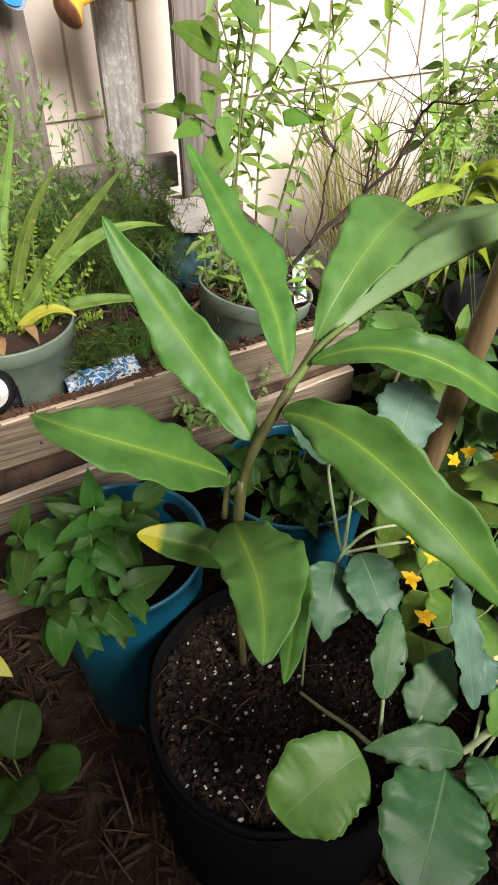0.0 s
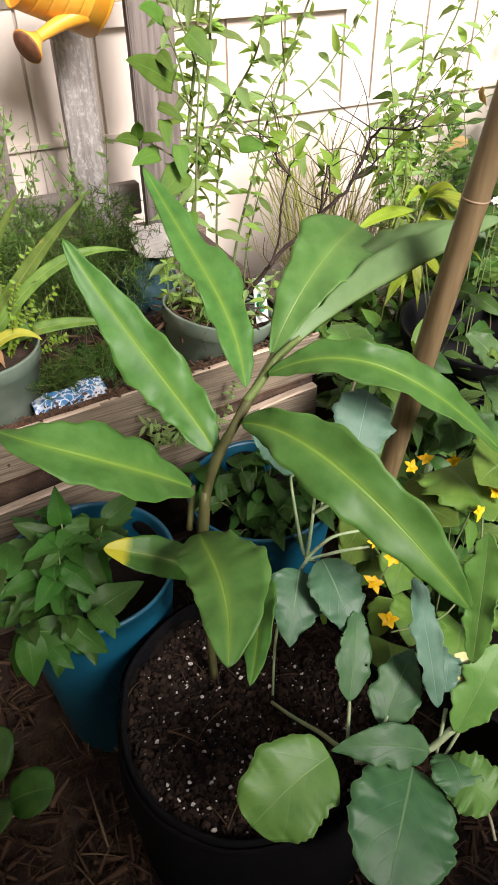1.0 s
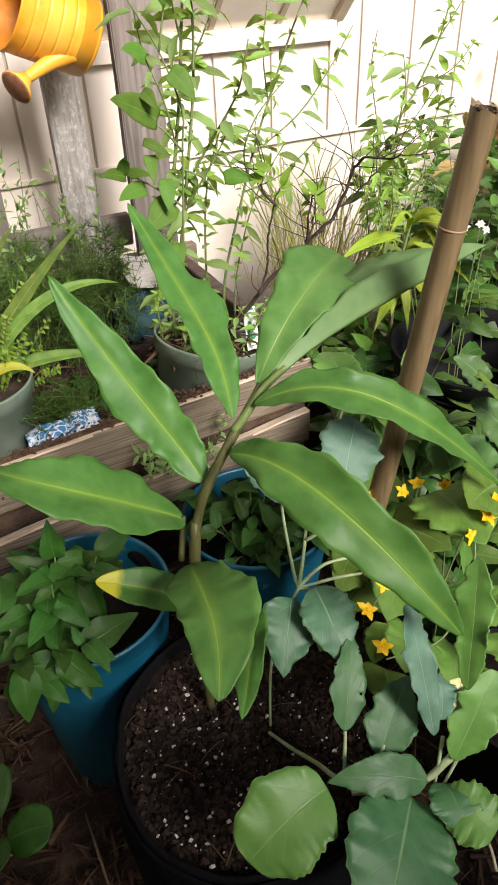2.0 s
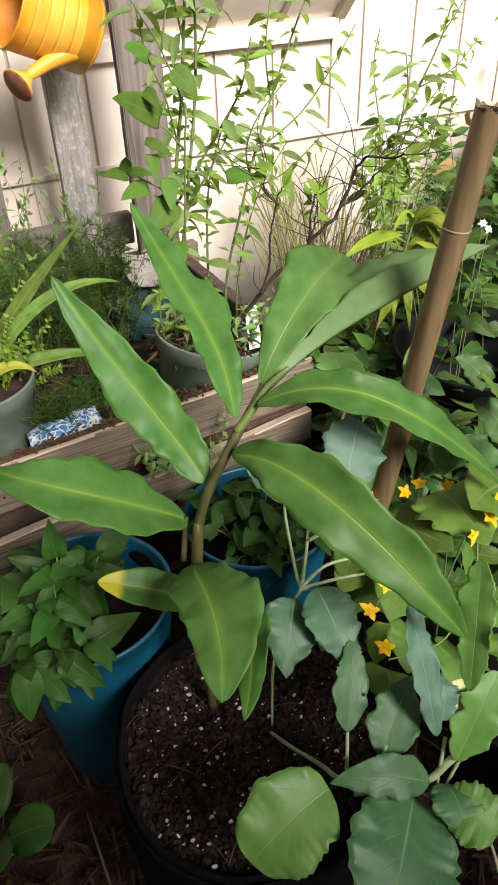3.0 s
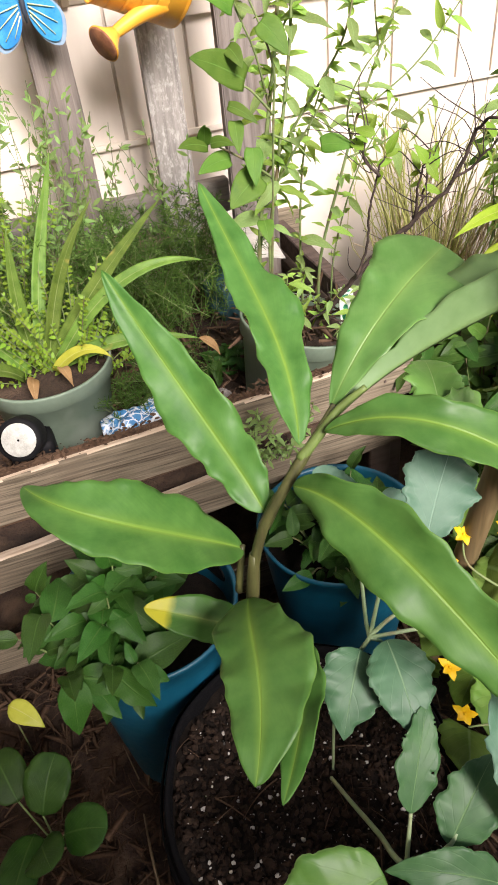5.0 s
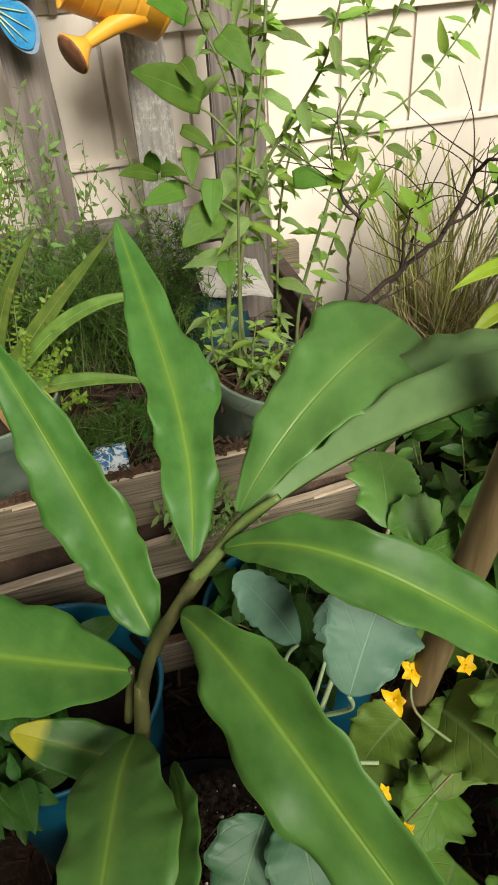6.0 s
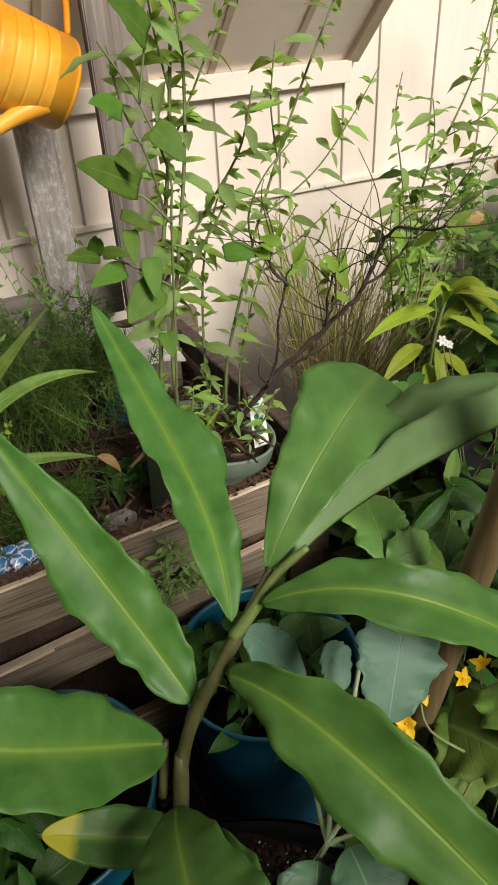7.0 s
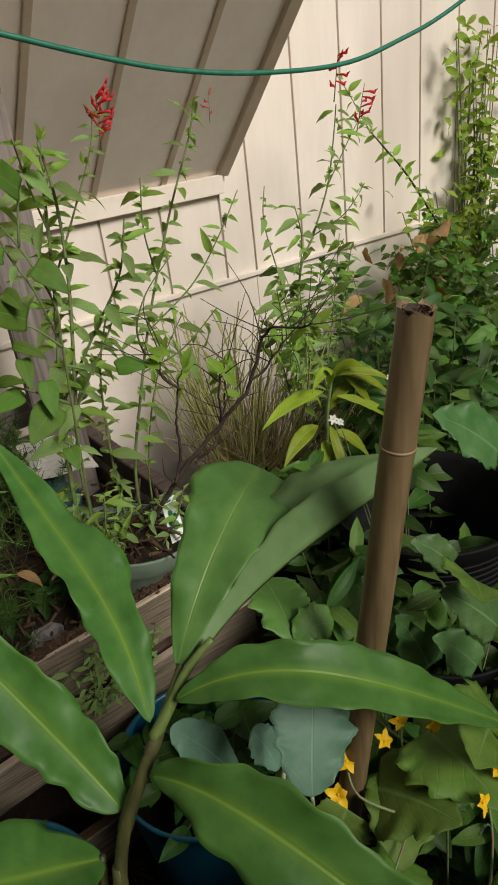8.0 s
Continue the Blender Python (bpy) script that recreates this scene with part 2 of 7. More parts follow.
M_GRASS = scattered("green_grass", (0.22, 0.27, 0.06), (0.54, 0.50, 0.20), 0.7, glow=0.2)
M_TWIG = speckled("dark_bark", (0.022, 0.015, 0.012), (0.075, 0.05, 0.04), 60, 0.8, bump=0.6)
M_MULCH = scattered("mulch_chip", (0.022, 0.013, 0.008), (0.15, 0.092, 0.058), 0.9, spec=0.15)
M_SOIL = speckled("potting_mix", (0.004, 0.003, 0.0025), (0.020, 0.014, 0.010), 90, 0.95, 0.5, bump=1.0, depth=0.006, spec=0.15)
M_CHIPS = scattered("bark_crumb", (0.003, 0.0024, 0.002), (0.044, 0.027, 0.018), 0.9, spec=0.15)
M_PERLITE = scattered("perlite_grain", (0.30, 0.27, 0.23), (0.68, 0.65, 0.60), 0.9)
M_GROUND = speckled("earth", (0.022, 0.013, 0.009), (0.075, 0.045, 0.029), 26, 0.95, 0.5, bump=1.0, depth=0.01, third=(0.11, 0.07, 0.045))
M_BAG = speckled("black_fabric", (0.003, 0.003, 0.0035), (0.008, 0.008, 0.009), 140, 0.97, 0.6, bump=0.8, depth=0.0015, spec=0.06)
M_BLACK = speckled("black_plastic", (0.004, 0.004, 0.0045), (0.010, 0.010, 0.011), 40, 0.68, bump=0.1, spec=0.16)
M_BLUE = speckled("blue_plastic", (0.002, 0.055, 0.095), (0.004, 0.090, 0.150), 14, 0.4, bump=0.08, spec=0.5)
M_POT = speckled("grey_green_plastic", (0.135, 0.185, 0.135), (0.20, 0.26, 0.195), 18, 0.55, bump=0.1, third=(0.27, 0.32, 0.26))
M_CAN = speckled("orange_enamel", (0.74, 0.25, 0.008), (0.86, 0.40, 0.025), 9, 0.42, bump=0.08, third=(0.80, 0.46, 0.07), spec=0.4)
# can enamel again, darkened in the colour for the shade inside
M_CAN_IN = speckled("shaded_can_orange", (0.52, 0.17, 0.015), (0.74, 0.29, 0.03), 20, 0.5, bump=0.1)
M_RUST = speckled("rusted_metal", (0.16, 0.06, 0.03), (0.30, 0.13, 0.06), 80, 0.7, bump=0.5)
M_BAMBOO = speckled("weathered_bamboo", (0.092, 0.064, 0.030), (0.235, 0.168, 0.088), 30, 0.40, 0.4, (1.0, 1.0, 0.06), bump=0.15, third=(0.085, 0.060, 0.032))
M_BAMBOO_NODE = speckled("bamboo_node", (0.24, 0.16, 0.09), (0.36, 0.26, 0.16), 60, 0.6)
M_BAMBOO_END = speckled("cut_bamboo", (0.28, 0.19, 0.10), (0.60, 0.48, 0.32), 80, 0.8)
M_HOSE = speckled("green_cord", (0.012, 0.13, 0.08), (0.03, 0.20, 0.13), 60, 0.45)
M_TAG = speckled("white_card", (0.72, 0.74, 0.70), (0.84, 0.85, 0.82), 60, 0.5, bump=0.05)
M_GREEN_PRINT = speckled("green_print", (0.02, 0.20, 0.10), (0.05, 0.30, 0.16), 60, 0.5, bump=0.05)
M_CLOTH = speckled("faded_teal_cloth", (0.012, 0.045, 0.056), (0.028, 0.090, 0.105), 30, 0.7, bump=0.4)
M_PAPER = speckled("weathered_paper", (0.52, 0.49, 0.45), (0.78, 0.75, 0.70), 30, 0.85, 0.3, (1, 6, 1), bump=0.4)
M_STONE = speckled("grey_stone", (0.18, 0.16, 0.15), (0.36, 0.33, 0.31), 60, 0.8, bump=0.5)
M_LENS = speckled("pale_lens", (0.30, 0.30, 0.27), (0.5, 0.5, 0.46), 90, 0.25)
M_BUTTER = speckled("blue_glazed_wing", (0.015, 0.20, 0.46), (0.07, 0.34, 0.62), 30, 0.3, bump=0.1, third=(0.02, 0.17, 0.5))
M_BUTTER_EDGE = speckled("pale_wing_margin", (0.17, 0.26, 0.38), (0.28, 0.38, 0.48), 60, 0.4, bump=0.1)
M_BUTTER_DARK = speckled("dark_wing_line", (0.02, 0.03, 0.05), (0.06, 0.07, 0.09), 60, 0.5)
M_BUTTER_PALE = speckled("pale_wing_line", (0.45, 0.55, 0.30), (0.62, 0.68, 0.42), 60, 0.5)
M_WIRE = speckled("dark_wire", (0.03, 0.028, 0.025), (0.08, 0.07, 0.06), 90, 0.6, metal=0.5)


def bag_material():
    m, tree, b = material("printed_blue_bag", 0.25, spec=0.6)
    here = coords(tree)
    v = node(tree, "ShaderNodeTexVoronoi", Scale=55.0)
    v.feature = "DISTANCE_TO_EDGE"
    tree.links.new(noise_vector(tree, here), v.inputs["Vector"])
    colour = ramp(tree, v.outputs["Distance"], (0.03, (0.66, 0.73, 0.80)), (0.12, (0.06, 0.22, 0.44)))
    big = noise_of(tree, here, 30.0, 3)
    colour = blend(tree, ramp(tree, big, (0.55, (0, 0, 0)), (0.62, (1, 1, 1))), colour, (0.72, 0.78, 0.83))
    tree.links.new(colour, b.inputs["Base Color"])
    relief(tree, b, noise_of(tree, here, 60, 3), 0.5, 0.003)
    return m


def noise_vector(tree, here):
    n = node(tree, "ShaderNodeTexNoise", Scale=18.0, Detail=2.0)
    tree.links.new(here, n.inputs["Vector"])
    mix = tree.nodes.new("ShaderNodeMix")
    mix.data_type, mix.blend_type = "RGBA", "ADD"
    mix.inputs[0].default_value = 0.055
    tree.links.new(here, mix.inputs[6])
    tree.links.new(n.outputs["Color"], mix.inputs[7])
    return mix.outputs[2]


M_BLUE_BAG = bag_material()


def wood_material(name, dark, light, stain, grain=(1.2, 26, 26), flake=None, rough=0.8):
    """Weathered timber: long grain, streaks, stains and, where it has some, flaking paint."""
    m, tree, b = material(name, rough, spec=0.25)
    here = coords(tree, grain)
    plain = coords(tree)
    lines = noise_of(tree, here, 3.0, 6, 0.65, 0.4)
    colour = ramp(tree, lines, (0.34, dark), (0.66, light))
    blot = noise_of(tree, plain, 9.0, 4)
    colour = blend(tree, ramp(tree, blot, (0.5, (0, 0, 0)), (0.75, (0.7, 0.7, 0.7))), colour, stain)
    height = lines
    if flake:
        peel = noise_of(tree, coords(tree, (0.5, 1, 1)) if grain[0] < 2 else coords(tree, (1, 1, 0.5)), 60.0, 9, 0.8)
        mask = ramp(tree, peel, (0.50, (0, 0, 0)), (0.60, (1, 1, 1)))
        colour = blend(tree, mask, colour, flake)
    pick = tree.nodes.new("ShaderNodeObjectInfo").outputs["Random"]
    hsv = node(tree, "ShaderNodeHueSaturation")
    tree.links.new(sums(tree, "ADD", sums(tree, "MULTIPLY", pick, 0.3), 0.85), hsv.inputs["Value"])
    tree.links.new(colour, hsv.inputs["Color"])
    tree.links.new(hsv.outputs[0], b.inputs["Base Color"])
    relief(tree, b, height, 0.55, 0.003)
    return m


M_SLAT = wood_material("pale_slat_wood", (0.066, 0.052, 0.035), (0.265, 0.218, 0.155), (0.14, 0.108, 0.075), (2.0, 75, 75))
M_SLAT_TOP = wood_material("rough_edge_wood", (0.055, 0.03, 0.018), (0.17, 0.10, 0.06), (0.24, 0.16, 0.11), (3, 40, 40))
M_SLAT_EDGE = wood_material("pale_split_edge", (0.36, 0.27, 0.19), (0.58, 0.47, 0.36), (0.40, 0.30, 0.21), (3, 40, 40))
# darker and greyer tones for inner, end and back boards, nail holes, cane hollow
M_SLAT_DARK = wood_material("dark_brown_wood", (0.045, 0.032, 0.028), (0.12, 0.085, 0.07), (0.16, 0.12, 0.10))
M_SLAT_GREY = wood_material("grey_brown_wood", (0.15, 0.135, 0.12), (0.30, 0.265, 0.235), (0.20, 0.165, 0.14))
M_POST = wood_material("grey_post_wood", (0.11, 0.093, 0.083), (0.25, 0.217, 0.197), (0.18, 0.145, 0.12), (26, 26, 1.2))
M_POST_FLAKED = wood_material("flaking_post_paint", (0.20, 0.185, 0.17), (0.38, 0.355, 0.33), (0.30, 0.27, 0.25), (26, 26, 1.2), flake=(0.50, 0.48, 0.455))
M_SIDING = speckled("cream_siding_paint", (0.74, 0.66, 0.575), (0.83, 0.75, 0.665), 3.0, 0.6, 0.35, (2.5, 2.5, 0.5), bump=0.15, depth=0.001, third=(0.68, 0.60, 0.52), vary=0.05)
M_SIDING_LOW = speckled("dusty_siding_paint", (0.72, 0.64, 0.56), (0.81, 0.73, 0.645), 4.0, 0.7, 0.4, (1, 1, 1), bump=0.2, depth=0.001, third=(0.62, 0.545, 0.47), vary=0.05)
M_TRIM = speckled("cream_trim_paint", (0.73, 0.645, 0.555), (0.81, 0.725, 0.635), 5.0, 0.55, 0.4, bump=0.1, depth=0.001)
M_BATTEN = speckled("tan_batten_paint", (0.45, 0.365, 0.265), (0.55, 0.455, 0.345), 12.0, 0.6, bump=0.15, depth=0.001)
M_GROOVE = speckled("groove_shadow_paint", (0.62, 0.55, 0.47), (0.70, 0.62, 0.53), 10.0, 0.7, bump=0.1)
M_SIGN = speckled("slate_sign_paint", (0.10, 0.10, 0.105), (0.17, 0.17, 0.175), 25.0, 0.7, third=(0.24, 0.23, 0.22))
M_SIGN_TEXT = speckled("worn_white_letter", (0.30, 0.27, 0.23), (0.50, 0.46, 0.40), 50.0, 0.7)


# ---- mesh helpers ----
def mesh_of(name, bm, mat, smooth=True):
    me = bpy.data.meshes.new(name)
    bm.to_mesh(me)
    bm.free()
    for m in (mat if isinstance(mat, (list, tuple)) else [mat]):
        me.materials.append(m)
    if smooth:
        me.shade_smooth()
    return me


def part(name, bm, mat, parent=None, label="", smooth=True):
    ob = new(name, mesh_of(name, bm, mat, smooth))
    if parent:
        ob.parent = parent
    if label:
        ob["label"] = label
    return ob


def thing(name, label, category, group="", kind="", at=(0, 0, 0)):
    ob = new(name)
    ob.location = at
    ob.empty_display_size = 0.05
    return tagged(ob, label, category, group, kind)


def box(bm, lo, hi, bevel=0.0, m=None):
    c = [(a + b) / 2 for a, b in zip(lo, hi)]
    s = [b - a for a, b in zip(lo, hi)]
    r = bmesh.ops.create_cube(bm, size=1.0, matrix=Matrix.LocRotScale(c, None, s))
    if bevel:
        edges = list({e for v in r["verts"] for e in v.link_edges})
        r = bmesh.ops.bevel(bm, geom=edges, offset=bevel, segments=2, affect="EDGES", profile=0.6)
    if m:
        bmesh.ops.transform(bm, matrix=m, verts=list({v for f in bm.faces for v in f.verts}))
    return r


def tube(bm, pts, radii, sides=8, cap=True):
    """A round tube along a line of points; radii one number or one for each point."""
    pts = [Vector(p) for p in pts]
    if isinstance(radii, (int, float)):
        radii = [radii] * len(pts)
    rings, ref = [], Vector((0.3, 0.9, 0.31))
    for k, p in enumerate(pts):
        t = (pts[min(k + 1, len(pts) - 1)] - pts[max(k - 1, 0)]).normalized()
        side = ref.cross(t)
        if side.length < 1e-3:
            side = Vector((1, 0, 0)).cross(t)
        side.normalize()
        up = t.cross(side)
        ref = up
        ring = []
        for s in range(sides):
            a = 2 * math.pi * s / sides
            ring.append(bm.verts.new(p + (side * math.cos(a) + up * math.sin(a)) * radii[k]))
        rings.append(ring)
    for a, b in zip(rings, rings[1:]):
        for s in range(sides):
            bm.faces.new((a[s], a[(s + 1) % sides], b[(s + 1) % sides], b[s]))
    if cap:
        bm.faces.new(list(reversed(rings[0])))
        bm.faces.new(rings[-1])
    return rings


def smooth_line(pts, steps=6):
    """A soft curve through the points."""
    pts = [Vector(p) for p in pts]
    if len(pts) < 3:
        return [pts[0].lerp(pts[-1], k / steps) for k in range(steps + 1)]
    out = []
    for k in range(len(pts) - 1):
        p0, p1, p2, p3 = pts[max(k - 1, 0)], pts[k], pts[k + 1], pts[min(k + 2, len(pts) - 1)]
        for s in range(steps):
            u = s / steps
            out.append(0.5 * (2 * p1 + (p2 - p0) * u + (2 * p0 - 5 * p1 + 4 * p2 - p3) * u * u + (3 * p1 - p0 - 3 * p2 + p3) * u ** 3))
    out.append(pts[-1])
    return out


def lathe(bm, profile, sides=40, centre=(0, 0, 0), wobble=0.0):
    """Turns a line of (radius, height) about an upright axis."""
    rings = []
    for k, (r, z) in enumerate(profile):
        ring = []
        for s in range(sides):
            a = 2 * math.pi * s / sides
            q = r * (1 + wobble * noise.noise((math.cos(a) * 2.2, math.sin(a) * 2.2, z * 9)))
            ring.append(bm.verts.new((centre[0] + q * math.cos(a), centre[1] + q * math.sin(a), centre[2] + z)))
        rings.append(ring)
    for a, b in zip(rings, rings[1:]):
        for s in range(sides):
            bm.faces.new((a[s], a[(s + 1) % sides], b[(s + 1) % sides], b[s]))
    return rings


SHAPES = {
    "ginger": lambda u: max(math.sin(math.pi * min(u, 1) ** 1.0), 0) ** 0.62 * (1 - 0.06 * u),
    "ovate": lambda u: max(math.sin(math.pi * u ** 0.72), 0) ** 0.9 * (1 - 0.15 * u),
    "round": lambda u: math.sqrt(max(1 - (2 * u - 1) ** 2, 0)) ** 0.85,
    "ginger_broad": lambda u: max(math.sin(math.pi * u ** 0.80), 0) ** 0.74 * (1 - 0.12 * u),
    "flared": lambda u: min(1, u / 0.70) ** 0.72 * max(0, 1 - max(0, (u - 0.70) / 0.30) ** 2.4) ** 0.6,
    "folded": lambda u: (0.18 + 0.82 * min(1, u / 0.55)) * max(0, 1 - max(0, (u - 0.62) / 0.38) ** 2.2) ** 0.8,
    "lance": lambda u: max(math.sin(math.pi * u ** 0.8), 0) ** 1.15,
    "strap": lambda u: (0.75 + 0.35 * math.sin(math.pi * u ** 0.7)) * (1 - u ** 3.5) ** 0.8,
    "heart": lambda u: max(math.sin(math.pi * min(1, 0.14 + 0.86 * u) ** 0.75), 0) ** 0.85,
    "collard": lambda u: max(math.sin(math.pi * u ** 0.95), 0) ** 0.55 * (0.88 + 0.14 * math.sin(2.4 * u)),
}


def blade(bm, ctrl, width, face=(0, 0, 1), shape="ginger", wave=0.05, waves=4.0, fold=0.12, cup=0.0, nu=22, nv=6, phase=0.0, ragged=0.0, twist=0.0, holes=0, frill=0.0, bulges=()):
    """A leaf along a Bezier line of four points: width across, face the way its upper side looks, wavy edges, folded along the midrib."""
    uvl = bm.loops.layers.uv.verify()
    c = [Vector(p) for p in ctrl]
    up0, rows = Vector(face).normalized(), []
    half = nv // 2
    for k in range(nu + 1):
        u = k / nu
        p = c[0] * (1 - u) ** 3 + 3 * c[1] * u * (1 - u) ** 2 + 3 * c[2] * u * u * (1 - u) + c[3] * u ** 3
        t = (3 * (c[1] - c[0]) * (1 - u) ** 2 + 6 * (c[2] - c[1]) * u * (1 - u) + 3 * (c[3] - c[2]) * u * u).normalized()
        side = up0.cross(t)
        if side.length < 1e-4:
            side = Vector((1, 0, 0))
        side.normalize()
        n = t.cross(side).normalized()
        if twist:
            r = Matrix.Rotation(twist * u, 3, t)
            side, n = r @ side, r @ n
        w = max(SHAPES[shape](u), 0.012 if u < 0.99 else 0.004) * width / 2
        row = []
        for s in range(-half, half + 1):
            v = s / half
            sign = 1 if v >= 0 else -1
            edge = 1 + (ragged * noise.noise((u * 9 + phase, sign * 3.1, width * 40)) + frill * (1.0 * noise.noise((u * 6 + phase, sign * 5.3, 1.0)) + 1.1 * noise.noise((u * 16 + phase, sign * 5.3, 4.0))) + 0.4 * ragged * noise.noise((u * 37 + phase, sign * 4.7, 8.0)) + sum(a * math.exp(-((u - c) / d) ** 2) for q, c, a, d in bulges if q == sign)) * abs(v)
            drift = u + 0.09 * noise.noise((u * 3.2, phase * 2.0 + sign, 6.0))
            strong = 0.25 + 1.5 * abs(noise.noise((u * 2.6 + phase, sign * 2.2, 9.0)))
            rip = strong * wave * width * math.sin(waves * 2 * math.pi * drift + phase + (1.9 if v > 0 else 0)) * abs(v) ** 2.4 * math.sin(math.pi * min(1, u * 1.05))
            puff = 0.50 * width * frill * noise.noise((u * 5 + phase, v * 1.3 + 3.0 * phase, 2.0)) * abs(v) ** 0.7
            rip2 = 0.6 * wave * width * noise.noise((u * 15 + 3 * phase, sign * 1.7, 12.0)) * abs(v) ** 2.5
            q = p + side * (v * w * edge * (1 - 0.12 * abs(fold) * abs(v))) + n * (fold * abs(v) * w * edge - cup * v * v * w + (rip + rip2 + puff) * min(1, 6 * u * (1.02 - u) + 0.1))
            row.append((bm.verts.new(q), u, (v + 1) / 2))
        rows.append(row)
    made = []
    for a, b in zip(rows, rows[1:]):
        for s in range(2 * half):
            quad = (a[s], a[s + 1], b[s + 1], b[s])
            f = bm.faces.new([q[0] for q in quad])
            for loop, q in zip(f.loops, quad):
                loop[uvl].uv = (q[1], q[2])
            made.append(f)
    if holes:
        rng = random.Random(int(1000 * width) + holes)
        gone = rng.sample([f for k, f in enumerate(made) if 0.3 < (k // (2 * half)) / nu < 0.95 and k % (2 * half) in (0, 1, 2 * half - 1)], holes)
        bmesh.ops.delete(bm, geom=gone, context="FACES")
    return bm


def leaf_part(parent, mat, ctrl, width, label="", thick=0.0008, name="leaf", **how):
    bm = bmesh.new()
    blade(bm, ctrl, width, **how)
    ob = part(name, bm, mat, parent, label)
    if thick:
        s = ob.modifiers.new("thickness", "SOLIDIFY")
        s.thickness, s.offset = thick, 0
    return ob


def arc(a, b, rise=0.02, sag=0.0):
    """Four Bezier points from a to b, lifted in the middle."""
    a, b = Vector(a), Vector(b)
    return (a, a.lerp(b, 0.33) + Vector((0, 0, rise)), a.lerp(b, 0.7) + Vector((0, 0, rise - sag)), b)


def unit_leaf(name, mat, shape="ovate", width=0.5, droop=0.15, fold=0.2, wave=0.05, nu=8, nv=4, phase=0.0):
    """A leaf 1 long along +y, its upper side up, to be shared by many small leaves."""
    bm = bmesh.new()
    blade(bm, ((0, 0, 0), (0, 0.33, 0.06), (0, 0.7, 0.02 - droop * 0.5), (0, 1, -droop)), width, shape=shape, wave=wave, waves=2.2, fold=fold, nu=nu, nv=nv, phase=phase)
    return mesh_of(name, bm, mat)


def aim(base, way, face, size):
    """The matrix that puts a unit leaf at base, pointing along way with its upper side towards face."""
    y = Vector(way).normalized()
    x = y.cross(Vector(face))
    if x.length < 1e-3:
        x = y.cross(Vector((1, 0.3, 0)))
    x.normalize()
    z = x.cross(y)
    m = Matrix((x, y, z)).transposed().to_4x4()
    return Matrix.Translation(base) @ m @ Matrix.Diagonal((size, size, size, 1))


def put_leaf(parent, me, m, name="leaf"):
    ob = new(name, me)
    ob.parent = parent
    ob.matrix_local = parent.matrix_basis.inverted() @ m if parent else m
    return ob


def scatter(name, templates, placed, mat, parent=None, smooth=True):
    """One mesh of many small bits: each placed item is (template number, matrix)."""
    verts, faces, uvs, at = [], [], [], 0
    data = []
    for me in templates:
        co = np.array([v.co for v in me.vertices])
        polys = [list(p.vertices) for p in me.polygons]
        layer = me.uv_layers.active
        tex = [tuple(layer.data[k].uv) for p in me.polygons for k in p.loop_indices] if layer else None
        data.append((co, polys, tex))
    for which, m in placed:
        co, polys, tex = data[which]
        a = np.array(m)
        verts.append(co @ a[:3, :3].T + a[:3, 3])
        faces += [[k + at for k in p] for p in polys]
        if tex:
            uvs += tex
        at += len(co)
    me = bpy.data.meshes.new(name)
    me.from_pydata(np.concatenate(verts).tolist(), [], faces)
    if uvs:
        layer = me.uv_layers.new(name="UVMap")
        layer.data.foreach_set("uv", np.array(uvs, dtype=np.float32).ravel())
    me.materials.append(mat)
    if smooth:
        me.shade_smooth()
    ob = new(name, me)
    if parent:
        ob.parent = parent
    return ob


def bits(name, n_variants, size=(1, 1, 1), seed=1, sub=1):
    """Small rough lumps."""
    out, rng = [], random.Random(seed)
    for k in range(n_variants):
        bm = bmesh.new()
        bmesh.ops.create_icosphere(bm, subdivisions=sub, radius=0.5)
        for v in bm.verts:
            v.co *= 1 + 0.45 * (rng.random() - 0.5)
            v.co = Vector((v.co.x * size[0], v.co.y * size[1], v.co.z * size[2]))
        me = bpy.data.meshes.new(name)
        bm.to_mesh(me)
        bm.free()
        out.append(me)
    return out


def sliver(name, bend=0.15, wide=0.05, thick=0.02, seg=4):
    """A thin bent strip 1 long along +y."""
    bm = bmesh.new()
    rows = []
    for k in range(seg + 1):
        u = k / seg
        w = wide * (1 - 0.6 * u)
        z = bend * math.sin(math.pi * u * 0.9)
        rows.append([bm.verts.new((-w / 2, u, z)), bm.verts.new((w / 2, u, z)), bm.verts.new((0, u, z + thick))])
    for a, b in zip(rows, rows[1:]):
        for s in range(3):
            bm.faces.new((a[s], a[(s + 1) % 3], b[(s + 1) % 3], b[s]))
    me = bpy.data.meshes.new(name)
    bm.to_mesh(me)
    bm.free()
    return me


def rand_dir(rng, flat=0.0):
    a, z = rng.uniform(0, 2 * math.pi), rng.uniform(-1, 1) * (1 - flat)
    r = math.sqrt(max(0, 1 - z * z))
    return Vector((r * math.cos(a), r * math.sin(a), z))


# ---- ground ----
bm = bmesh.new()
RING = [0.0, 0.4, 0.8, 1.2, 1.7, 2.4, 3.5, 6, 12, 30, 90, 300]
prev = None
